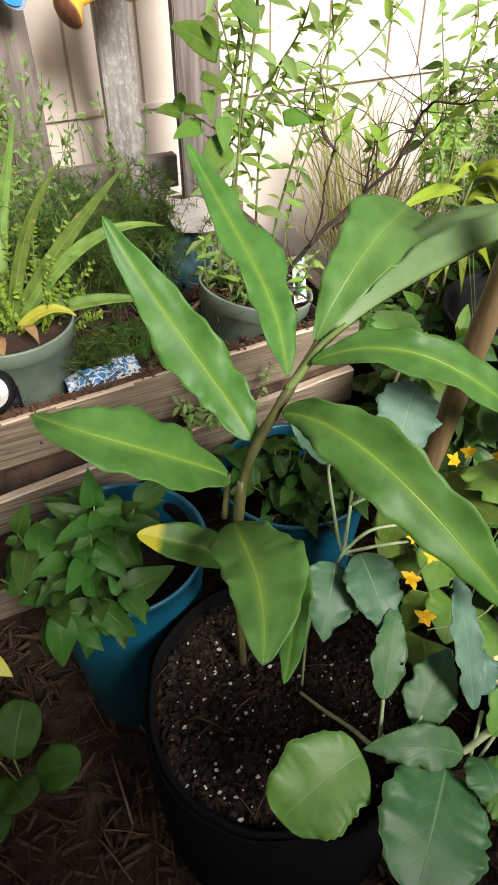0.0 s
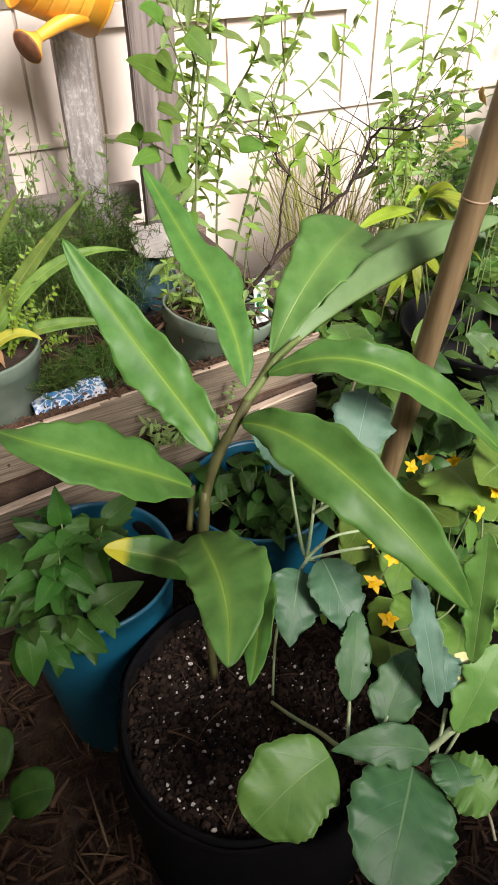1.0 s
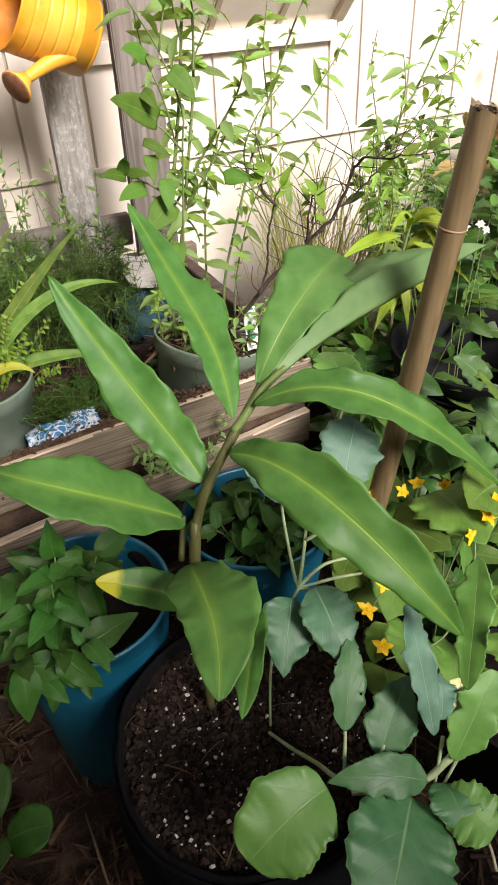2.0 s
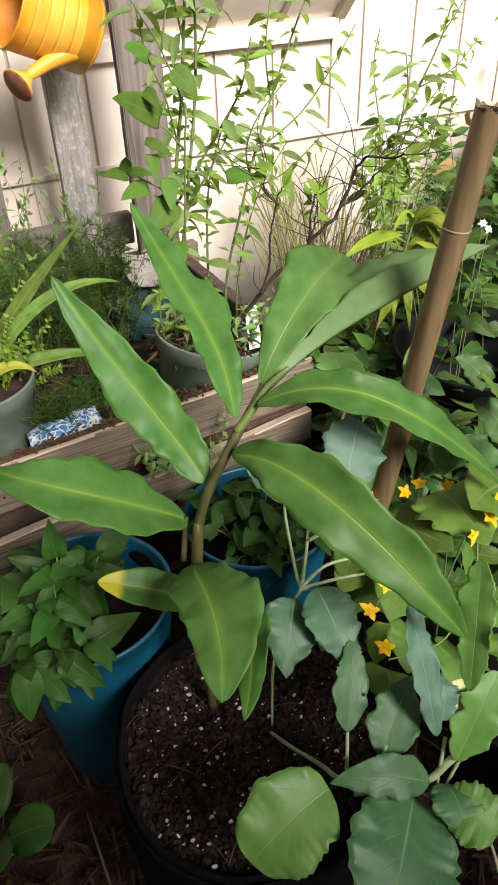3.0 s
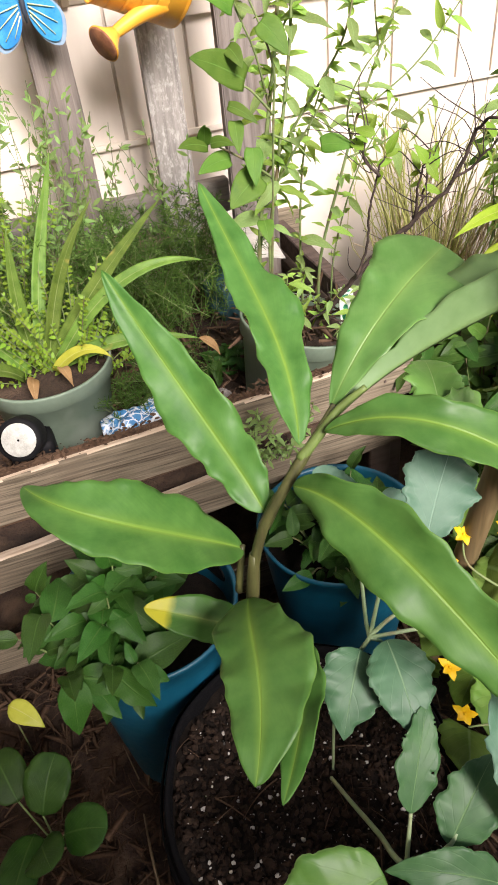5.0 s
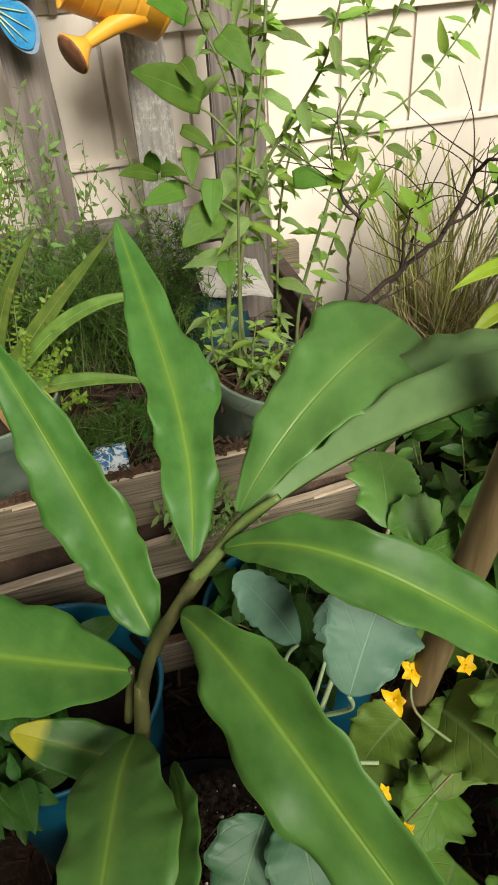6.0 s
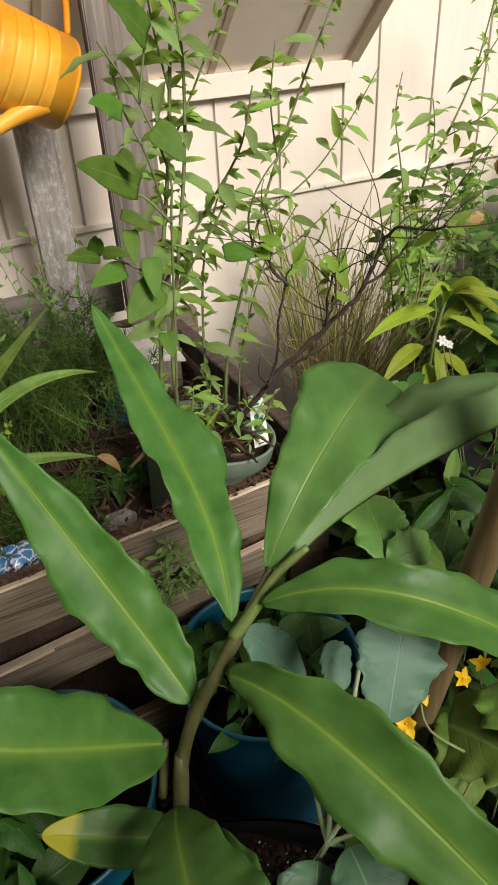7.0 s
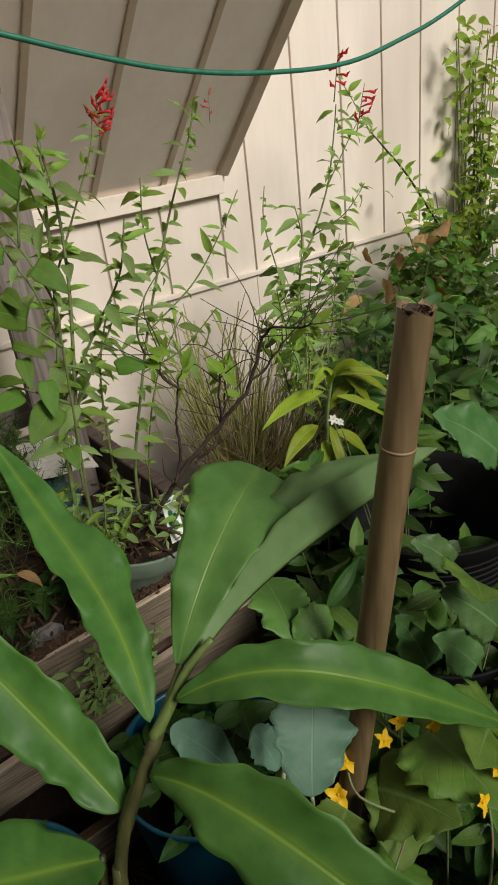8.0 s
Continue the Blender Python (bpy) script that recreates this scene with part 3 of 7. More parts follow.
for r in RING:
    if r == 0:
        prev = [bm.verts.new((0.2, 1.0, 0))]
        continue
    ring = []
    for s in range(48):
        a = 2 * math.pi * s / 48
        x, y = 0.2 + r * math.cos(a), 1.0 + r * math.sin(a)
        ring.append(bm.verts.new((x, y, 0.02 * noise.noise((x * 2.5, y * 2.5, 0)) - 0.01 if r < 30 else -0.02)))
    if len(prev) == 1:
        for s in range(48):
            bm.faces.new((prev[0], ring[s], ring[(s + 1) % 48]))
    else:
        for s in range(48):
            bm.faces.new((prev[s], ring[s], ring[(s + 1) % 48], prev[(s + 1) % 48]))
    prev = ring
tagged(part("ground", bm, M_GROUND), "dark brown garden earth covered with mulch", "ground", kind="structure")

rng = random.Random(11)
strips = [sliver("chip", 0.1, 0.16, 0.05, 2), sliver("straw", 0.12, 0.05, 0.02, 4), sliver("straw", 0.25, 0.04, 0.02, 4), sliver("chip", 0.03, 0.3, 0.06, 2)]
placed = []
for k in range(9000):
    x, y = rng.uniform(-0.6, 1.1), rng.uniform(0.25, 1.5)
    way = rand_dir(rng, 0.75)
    size = rng.uniform(0.015, 0.06)
    placed.append((rng.randrange(4), aim((x, y, 0.005 + 0.018 * rng.random()), way, (rng.uniform(-.3, .3), rng.uniform(-.3, .3), 1), size)))
tagged(scatter("mulch", strips, placed, M_MULCH), "loose brown bark and straw mulch on the earth", "mulch", kind="stuff")
straws = [(1 if rng.random() < 0.5 else 2, aim((rng.uniform(-0.5, 1.0), rng.uniform(0.3, 1.3), 0.02 + 0.015 * rng.random()), rand_dir(rng, 0.85), (0, 0, 1), rng.uniform(0.06, 0.16))) for k in range(130)]
tagged(scatter("dry_straw", strips, straws, M_STALK), "pale dry straw stalks strewn over the mulch", "straw", kind="stuff")

# plain unseen fence, added behind the camera to keep sun off the low plants
fence = thing("shade_fence", "unseen plain board fence added to shade the low front plants", "fence", kind="structure")
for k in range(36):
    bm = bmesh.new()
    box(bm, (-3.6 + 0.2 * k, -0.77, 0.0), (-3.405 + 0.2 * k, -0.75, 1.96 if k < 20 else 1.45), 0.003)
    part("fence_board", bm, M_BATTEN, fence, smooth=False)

# unseen side run, added to darken the ground and tub on the left
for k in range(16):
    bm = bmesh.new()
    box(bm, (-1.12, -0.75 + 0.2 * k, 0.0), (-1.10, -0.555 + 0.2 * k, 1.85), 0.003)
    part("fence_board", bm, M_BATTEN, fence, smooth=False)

# ---- house wall ----
WALL_Y = 2.4
wall = thing("wall_house", "cream painted house wall of grooved vertical siding", "wall", kind="structure")
bm = bmesh.new()
box(bm, (-4.0, WALL_Y + 0.006, -0.1), (7.0, WALL_Y + 0.2, 3.2))
part("backing", bm, M_GROOVE, wall)
GROOVES = [-4.0, -3.2, -2.4, -1.6, -0.85, -0.663, -0.473, -0.283, -0.093, 0.097, 0.287, 0.477, 0.667, 0.857, 1.047, 1.254, 1.369, 1.57, 1.77, 1.96, 2.15, 2.35, 2.55, 2.75, 2.95, 3.15, 3.6, 4.2, 5.0, 7.0]
LAP = 0.818
for a, b in zip(GROOVES, GROOVES[1:]):
    bm = bmesh.new()
    box(bm, (a + 0.004, WALL_Y - 0.002, LAP), (b - 0.004, WALL_Y + 0.012, 3.2), 0.002)
    part("panel", bm, M_SIDING, wall, smooth=False)
for a, b in zip(GROOVES[::2], GROOVES[2::2] + [7.0]):
    if b > a:
        bm = bmesh.new()
        box(bm, (a + 0.001, WALL_Y + 0.002, -0.05), (b - 0.001, WALL_Y + 0.012, LAP - 0.002), 0.001)
        part("panel", bm, M_SIDING_LOW, wall, smooth=False)
bm = bmesh.new()
box(bm, (-4.0, WALL_Y - 0.013, LAP + 0.0005), (7.0, WALL_Y - 0.0022, LAP + 0.016), 0.003)
part("lap_edge", bm, M_SIDING, wall, smooth=False)

# trim and the outward slope of the box window above it
TRIM_X = 1.262
bay = thing("bay_box", "sloping cream underside of a wall box with tan battens", "bay", kind="structure")
bm = bmesh.new()
box(bm, (0.40, WALL_Y - 0.028, 1.088), (TRIM_X, WALL_Y - 0.0065, 1.142), 0.003)
part("trim", bm, M_TRIM, bay, smooth=False)
turn = Matrix.Translation((0, WALL_Y - 0.008, 1.142)) @ Matrix.Rotation(radians(45), 4, "X")
bm = bmesh.new()
box(bm, (-4.0, 0.0, 0.0), (1.285, 0.03, 0.95), m=None)
bmesh.ops.transform(bm, matrix=turn, verts=bm.verts)
part("underside", bm, M_SIDING, bay, smooth=False)
for x in (-0.45, -0.23, -0.01, 0.205, 0.42, 0.635, 0.851, 1.068):
    bm = bmesh.new()
    box(bm, (x - 0.009, -0.007, 0.004), (x + 0.009, -0.0003, 0.949), 0.002)
    bmesh.ops.transform(bm, matrix=turn, verts=bm.verts)
    part("batten", bm, M_BATTEN, bay, smooth=False)
bm = bmesh.new()
box(bm, (1.250, -0.016, 0.004), (1.287, -0.0003, 0.949), 0.002)
bmesh.ops.transform(bm, matrix=turn, verts=bm.verts)
part("edge_board", bm, M_BATTEN, bay, smooth=False)
bm = bmesh.new()
box(bm, (-4.0, 1.70, 1.80), (1.285, 1.74, 3.2))
part("front", bm, M_SIDING, bay, smooth=False)
bm = bmesh.new()
cheek = [bm.verts.new(p) for p in ((1.2855, 2.393, 1.15), (1.2855, 1.73, 1.815), (1.2855, 1.73, 3.2), (1.2855, 2.393, 3.2))]
face = bm.faces.new(cheek)
r = bmesh.ops.extrude_face_region(bm, geom=[face])
bmesh.ops.translate(bm, vec=(0.012, 0, 0), verts=[v for v in r["geom"] if isinstance(v, bmesh.types.BMVert)])
bmesh.ops.recalc_face_normals(bm, faces=bm.faces)
part("side", bm, M_SIDING, bay, smooth=False)


# ---- raised wooden bed ----
def plank(parent, lo, hi, mat, name="slat", bevel=0.003, top=None, label=""):
    """A sawn board with slightly uneven edges."""
    bm = bmesh.new()
    axis = max(range(3), key=lambda k: hi[k] - lo[k])
    box(bm, lo, hi)
    cuts = max(2, int((hi[axis] - lo[axis]) / 0.05))
    long_edges = [e for e in bm.edges if abs((e.verts[0].co - e.verts[1].co)[axis]) > 0.9 * (hi[axis] - lo[axis])]
    bmesh.ops.subdivide_edges(bm, edges=long_edges, cuts=cuts, use_grid_fill=True)
    if bevel:
        sharp = [e for e in bm.edges if len(e.link_faces) == 2 and e.calc_face_angle() > 1.0]
        bmesh.ops.bevel(bm, geom=sharp, offset=bevel, segments=1, affect="EDGES")
    for v in bm.verts:
        v.co += Vector([0.0022 * noise.noise((v.co.x * 13 + k * 7, v.co.y * 13, v.co.z * 13)) for k in range(3)])
    mats = [mat]
    if top:
        mats.append(top)
        bm.normal_update()
        for f in bm.faces:
            if f.normal.z > 0.7:
                f.material_index = 1
    return part(name, bm, mats, parent, label, smooth=False)


bed = thing("raised_bed", "raised garden bed of weathered pallet boards", "planter")


def sloped(ob, rise):
    for v in ob.data.vertices:
        v.co.z += rise * v.co.x


sloped(plank(bed, (-0.60, 1.475, 0.487), (0.620, 1.488, 0.588), M_SLAT, top=M_SLAT_EDGE), 0.045)
sloped(plank(bed, (-0.60, 1.491, 0.470), (0.612, 1.514, 0.584), M_SLAT_TOP, label="rough brown inner board"), 0.045)
sloped(plank(bed, (-0.60, 1.478, 0.335), (0.620, 1.500, 0.420), M_SLAT, top=M_SLAT_EDGE), 0.10)
plank(bed, (-0.60, 1.48, 0.07), (0.620, 1.505, 0.16), M_SLAT, top=M_SLAT_TOP)
for x, z, r in ((0.285, 0.550, 0.0055), (0.297, 0.535, 0.0035), (0.290, 0.565, 0.0025), (-0.055, 0.520, 0.003), (0.56, 0.560, 0.003), (0.572, 0.590, 0.0025)):
    bm = bmesh.new()
    bmesh.ops.create_cone(bm, cap_ends=True, segments=10, radius1=r, radius2=r * 0.8, depth=0.002, matrix=Matrix.Translation((x, 1.4735, z)) @ Matrix.Rotation(radians(90), 4, "X"))
    part("nail_hole", bm, M_SLAT_DARK, bed, "dark nail hole", smooth=False)
for x in (-0.58, -0.02, 0.555):
    plank(bed, (x, 1.516, 0.0), (x + 0.05, 1.555, 0.50), M_SLAT_DARK, name="upright")
plank(bed, (0.600, 1.520, 0.56), (0.635, 2.20, 0.615), M_SLAT_DARK, name="end_board", top=M_SLAT_DARK)
plank(bed, (0.602, 1.520, 0.44), (0.633, 2.20, 0.53), M_SLAT_DARK, name="end_board", top=M_SLAT_DARK)
plank(bed, (0.602, 1.520, 0.0), (0.633, 2.20, 0.41), M_SLAT_DARK, name="end_board")
plank(bed, (-0.60, 2.222, 0.66), (0.50, 2.256, 0.745), M_SLAT_GREY, name="back_slat")
plank(bed, (-0.60, 2.222, 0.54), (0.69, 2.256, 0.625), M_SLAT, name="back_slat")
plank(bed, (-0.60, 2.222, 0.30), (0.69, 2.256, 0.52), M_SLAT_DARK, name="back_slat")
bm = bmesh.new()
bmesh.ops.create_grid(bm, x_segments=60, y_segments=30, size=0.5, matrix=Matrix.LocRotScale((0.0, 1.865, 0.49), None, (1.19, 0.70, 1)))
for v in bm.verts:
    v.co.z += 0.025 * noise.noise((v.co.x * 8, v.co.y * 8, 1.0)) + 0.012 * noise.noise((v.co.x * 30, v.co.y * 30, 4.0))
r = bmesh.ops.extrude_face_region(bm, geom=list(bm.faces))
bmesh.ops.translate(bm, vec=(0, 0, -0.12), verts=[v for v in r["geom"] if isinstance(v, bmesh.types.BMVert)])
bmesh.ops.recalc_face_normals(bm, faces=bm.faces)
tagged(part("bed_soil", bm, M_GROUND), "dark crumbly earth filling the raised bed", "soil", kind="stuff")
placed = [(rng.randrange(4), aim((rng.uniform(-0.5, 0.59), rng.uniform(1.525, 2.12), 0.495 + 0.03 * rng.random()), rand_dir(rng, 0.7), (rng.uniform(-.3, .3), 0, 1), rng.uniform(0.015, 0.07))) for k in range(1600)]
tagged(scatter("leaf_litter", strips, placed, M_MULCH), "brown leaf litter and straw on the bed soil", "litter", kind="stuff")


placed = []
for k in range(900):
    x = rng.uniform(-0.30, 0.61)
    y = 1.500 + 0.014 * rng.uniform(-1, 1) if k % 3 else rng.uniform(1.477, 1.53)
    size = 0.003 + 0.010 * rng.random() ** 2
    placed.append((rng.randrange(10), Matrix.LocRotScale((x, y, (0.5885 if y < 1.4895 else 0.585) + 0.045 * x + 0.2 * size), Euler((rng.uniform(-.4, .4), rng.uniform(-.4, .4), rng.uniform(0, 6))), Vector((size, size, 0.6 * size)))))
tagged(scatter("bark_litter", bits("litter", 6, (1, 0.7, 0.5), 13) + bits("litter", 4, (1.8, 0.5, 0.25), 14), placed, M_MULCH, smooth=False), "brown bark crumbs lying on the bed boards", "litter", kind="stuff")


# ---- upright boards behind the bed ----
def post(x, y, wide, thick, z0, z1, mat, label, lean=0.0, base=None):
    p = thing("fence_post", label, "post")
    bm = bmesh.new()
    box(bm, (-wide / 2, -thick / 2, 0), (wide / 2, thick / 2, z1 - z0))
    bmesh.ops.subdivide_edges(bm, edges=[e for e in bm.edges if abs((e.verts[0].co - e.verts[1].co).z) > 0.2], cuts=24, use_grid_fill=True)
    bmesh.ops.bevel(bm, geom=[e for e in bm.edges if len(e.link_faces) == 2 and e.calc_face_angle() > 1.0], offset=0.003, segments=2, affect="EDGES")
    for v in bm.verts:
        v.co += Vector((0.0025 * noise.noise((v.co.z * 7, x * 9, v.co.x * 40)), 0.002 * noise.noise((v.co.x * 30, v.co.z * 9, 7 + x)), 0))
    bmesh.ops.transform(bm, matrix=pose(x, y, z0, 0, lean, 0), verts=bm.verts)
    part("board", bm, mat, p, smooth=False)
    return p


post(0.527, 2.107, 0.110, 0.030, 0.0, 1.428, M_POST, "grey weathered board standing upright behind the bed")
post(0.362, 2.20, 0.082, 0.034, 0.0, 1.24, M_POST_FLAKED, "upright board with flaking whitish paint behind the bed")
post(0.130, 2.20, 0.085, 0.034, 0.0, 1.30, M_POST, "grey weathered board behind the butterfly ornament")
post(-0.110, 2.20, 0.09, 0.034, 0.0, 1.325, M_POST, "grey weathered board standing upright behind the bed")


# ---- tubs, pots and the fabric bag ----
def pot(name, x, y, z, r, h, mat, label, soil=True, soil_drop=0.03, rim=0.035, group="", soil_mat=None):
    """A tapered nursery pot with a stepped rim."""
    soil_mat = soil_mat or M_GROUND
    p = thing(name, label, "plant pot", group, at=(x, y, z))
    bm = bmesh.new()
    lathe(bm, [(r * 0.02, 0.0), (r * 0.74, 0.0), (r * 0.76, 0.004), (r * 0.93, h - rim), (r * 0.985, h - rim + 0.004), (r, h - 0.004), (r * 1.01, h), (r * 0.975, h + 0.001), (r * 0.95, h - 0.012), (r * 0.90, h - rim), (r * 0.72, 0.008), (r * 0.02, 0.008)], 56)
    part("body", bm, mat, p)
    if soil:
        bm = bmesh.new()
        bmesh.ops.create_circle(bm, cap_ends=True, radius=r * 0.935, segments=32)
        bmesh.ops.inset_region(bm, faces=bm.faces, thickness=r * 0.4)
        bmesh.ops.subdivide_edges(bm, edges=bm.edges, cuts=3, use_grid_fill=True)
        for v in bm.verts:
            v.co.z = h - soil_drop + 0.012 * noise.noise((v.co.x * 40, v.co.y * 40, x))
        part("soil", bm, soil_mat, p)
    return p


pot("nursery_pot", 0.415, 1.622, 0.485, 0.121, 0.172, M_POT, "grey-green plastic nursery pot with soil and sage stems").rotation_euler = (0, radians(12), 0)
pot("nursery_pot", -0.046, 1.692, 0.485, 0.125, 0.172, M_POT, "grey-green plastic nursery pot holding a strap-leaved plant")
pot("black_pot", 0.98, 1.36, 0.0, 0.19, 0.60, M_BLACK, "large black ribbed plastic pot in the shade", soil_drop=0.30, soil_mat=M_SOIL)
pot("black_pot", 0.86, 1.22, 0.0, 0.15, 0.46, M_BLACK, "black ribbed nursery pot among the leaves", soil_drop=0.25, soil_mat=M_SOIL)
pot("black_pot", 0.63, 0.80, 0.0, 0.13, 0.30, M_BLACK, "black nursery pot holding the collard plant", soil_drop=0.03, soil_mat=M_SOIL)
for x, y, z0, r, h in ((0.98, 1.36, 0.0, 0.19, 0.60), (0.86, 1.22, 0.0, 0.15, 0.46)):
    host = [o for o in scene.objects if o.name.startswith("black_pot") and abs(o.location.x - x) < 0.01][0]
    for k in range(6):
        bm = bmesh.new()
        z = h - 0.045 - 0.014 * k
        q = r * (0.76 + 0.17 * z / h)
        lathe(bm, [(q - 0.001, z - 0.004), (q + 0.004, z - 0.001), (q + 0.004, z + 0.001), (q - 0.001, z + 0.004)], 56)
        part("rib", bm, M_BLACK, host)


def tub(x, y, h, r, label, turn):
    """A blue tub with a rolled rim and an oval hand hole below it."""
    t = thing("blue_tub", label, "tub", "blue tubs", at=(x, y, 0))
    bm = bmesh.new()
    rings = lathe(bm, [(0.01, 0.01), (r * 0.70, 0.01), (r * 0.72, 0.02), (r * 0.86, h * 0.6), (r * 0.955, h - 0.045), (r * 0.965, h - 0.012), (r * 1.0, h - 0.008), (r * 1.012, h), (r * 0.985, h + 0.004), (r * 0.955, h - 0.004), (r * 0.94, h - 0.045), (r * 0.85, h * 0.6), (r * 0.70, 0.024), (0.01, 0.024)], 64)
    part("shell", bm, M_BLUE, t)
    for a in (turn, turn + 180):
        bm = bmesh.new()
        q = r * 0.940
        for s in range(20):
            c = 2 * math.pi * s / 20
            g = radians(a) + 0.27 * math.cos(c)
            bm.verts.new((q * math.cos(g), q * math.sin(g), h - 0.040 + 0.021 * math.sin(c)))
        bm.faces.new(bm.verts)
        r2 = bmesh.ops.extrude_face_region(bm, geom=list(bm.faces))
        for v in r2["geom"]:
            if isinstance(v, bmesh.types.BMVert):
                v.co.x *= 0.985
                v.co.y *= 0.985
        bmesh.ops.recalc_face_normals(bm, faces=bm.faces)
        part("hand_hole", bm, M_BLACK, t, "dark oval hand hole", smooth=False)
    bm = bmesh.new()
    bmesh.ops.create_circle(bm, cap_ends=True, radius=r * 0.9, segments=32, matrix=Matrix.Translation((0, 0, h - 0.08)))
    part("soil", bm, M_SOIL, t)
    return t


tub(0.013, 1.238, 0.452, 0.149, "blue plastic tub full of leafy pepper seedlings", 24)
tub(0.385, 1.305, 0.415, 0.150, "blue plastic tub with young leafy plants", 80)

bag = thing("grow_bag", "black fabric grow bag filled with dark potting mix", "grow bag", at=(0.160, 0.915, 0))
bm = bmesh.new()
lathe(bm, [(0.01, 0.01), (0.185, 0.01), (0.20, 0.03), (0.208, 0.15), (0.210, 0.30), (0.206, 0.365), (0.203, 0.392), (0.199, 0.396), (0.195, 0.388), (0.196, 0.36), (0.196, 0.30)], 72, wobble=0.05)
part("fabric", bm, M_BAG, bag)
bm = bmesh.new()
lathe(bm, [(0.2085, 0.372), (0.2105, 0.376), (0.2105, 0.386), (0.2075, 0.390)], 72, wobble=0.05)
part("hem", bm, M_BAG, bag)
bm = bmesh.new()
bmesh.ops.create_grid(bm, x_segments=70, y_segments=70, size=0.2)
bmesh.ops.delete(bm, geom=[v for v in bm.verts if v.co.length > 0.2], context="VERTS")
for v in bm.verts:
    v.co.z = 0.356 + 0.02 * noise.noise((v.co.x * 12, v.co.y * 12, 3)) + 0.008 * noise.noise((v.co.x * 60, v.co.y * 60, 5)) + 0.012 * (v.co.length / 0.2) ** 4
bmesh.ops.translate(bm, vec=(0.160, 0.915, 0), verts=bm.verts)
tagged(part("potting_mix", bm, M_SOIL), "dark moist potting mix in the grow bag", "soil", kind="stuff")
lumps = bits("crumb", 6, (1, 0.7, 0.5), 3) + bits("flake", 4, (1.4, 0.6, 0.25), 4)
rng = random.Random(5)


def on_mix(lift=0.0):
    a, r = rng.uniform(0, 2 * math.pi), 0.185 * math.sqrt(rng.random())
    x, y = r * math.cos(a), r * math.sin(a)
    z = 0.356 + 0.02 * noise.noise((x * 12, y * 12, 3)) + 0.008 * noise.noise((x * 60, y * 60, 5)) + 0.012 * (r / 0.2) ** 4
    return Vector((0.160 + x, 0.915 + y, z + lift))


placed = [(rng.randrange(10), Matrix.LocRotScale(on_mix(0.001), Euler((rng.uniform(0, 6), rng.uniform(0, 6), rng.uniform(0, 6))), Vector([rng.uniform(0.004, 0.017)] * 3))) for k in range(3600)]
tagged(scatter("bark_crumbs", lumps, placed, M_CHIPS, smooth=False), "dark bark crumbs in the potting mix", "bark", kind="stuff")
placed = []
for k in range(520):
    p = on_mix(0.003)
    if p.x > 0.30 and rng.random() < 0.5:
        continue
    s = 0.0016 + 0.0085 * rng.random() ** 4
    placed.append((rng.randrange(6), Matrix.LocRotScale(p, Euler((rng.uniform(0, 6), rng.uniform(0, 6), 0)), Vector((s, s, s * 1.3)))))
tagged(scatter("perlite", lumps[:6], placed, M_PERLITE, smooth=False), "dirty white perlite grains scattered on the potting mix", "perlite", kind="stuff")
placed = [(rng.choice((1, 2)), aim(on_mix(0.004), rand_dir(rng, 0.8), (0, 0, 1), rng.uniform(0.02, 0.07))) for k in range(45)]
tagged(scatter("root_fibre", strips, placed, M_MULCH), "thin brown fibres on the potting mix", "fibre", kind="stuff")


# ---- ginger plant ----
ginger = thing("ginger_plant", "tall ginger plant with broad glossy wavy leaves in the grow bag", "ginger plant", at=(0.135, 1.0, 0.355))


def ginger_leaf(base, c1, c2, tip, width, face, **how):
    base, c1, c2, tip = (Vector(p) - ginger.location for p in (base, c1, c2, tip))
    how = {"wave": 0.13, "waves": 3.6, "frill": 0.15, "fold": 0.16, "nu": 64, "nv": 14, **how}
    return leaf_part(ginger, how.pop("mat", M_GINGER), (base, c1, c2, tip), width, face=face, **how)


ginger_leaf((0.215, 1.026, 0.868), (0.239, 1.096, 0.935), (0.236, 1.161, 0.939), (0.215, 1.325, 1.051), 0.061, (-0.01, -0.75, 0.66), phase=0.4, bulges=((-1, 0.55, 0.28, 0.12), (-1, 0.36, -0.12, 0.07), (1, 0.6, -0.08, 0.15)))
ginger_leaf((0.171, 1.028, 0.784), (0.157, 1.061, 0.835), (0.132, 1.146, 0.859), (0.073, 1.238, 1.009), 0.071, (-0.27, -0.71, 0.65), phase=1.2, bulges=((-1, 0.42, -0.14, 0.06), (1, 0.62, 0.14, 0.08), (-1, 0.22, 0.12, 0.1)))
ginger_leaf((0.144, 1.042, 0.722), (0.059, 1.018, 0.815), (-0.029, 0.997, 0.885), (-0.069, 1.102, 0.854), 0.102, (0.15, -0.32, 0.94), phase=2.2, shape="ginger_broad", wave=0.08, frill=0.07)
ginger_leaf((0.134, 1.009, 0.673), (0.111, 0.942, 0.724), (0.113, 0.852, 0.756), (0.068, 0.784, 0.715), 0.086, (-0.20, -0.36, 0.92), phase=0.2, fold=0.08, wave=0.07, frill=0.09, bulges=((-1, 0.20, 0.28, 0.14), (1, 0.55, 0.52, 0.17), (-1, 0.60, -0.20, 0.15), (1, 0.85, 0.25, 0.09)))
ginger_leaf((0.158, 0.995, 0.62), (0.174, 0.935, 0.68), (0.158, 0.86, 0.69), (0.088, 0.775, 0.680), 0.052, (-0.45, -0.45, 0.7), phase=1.0)
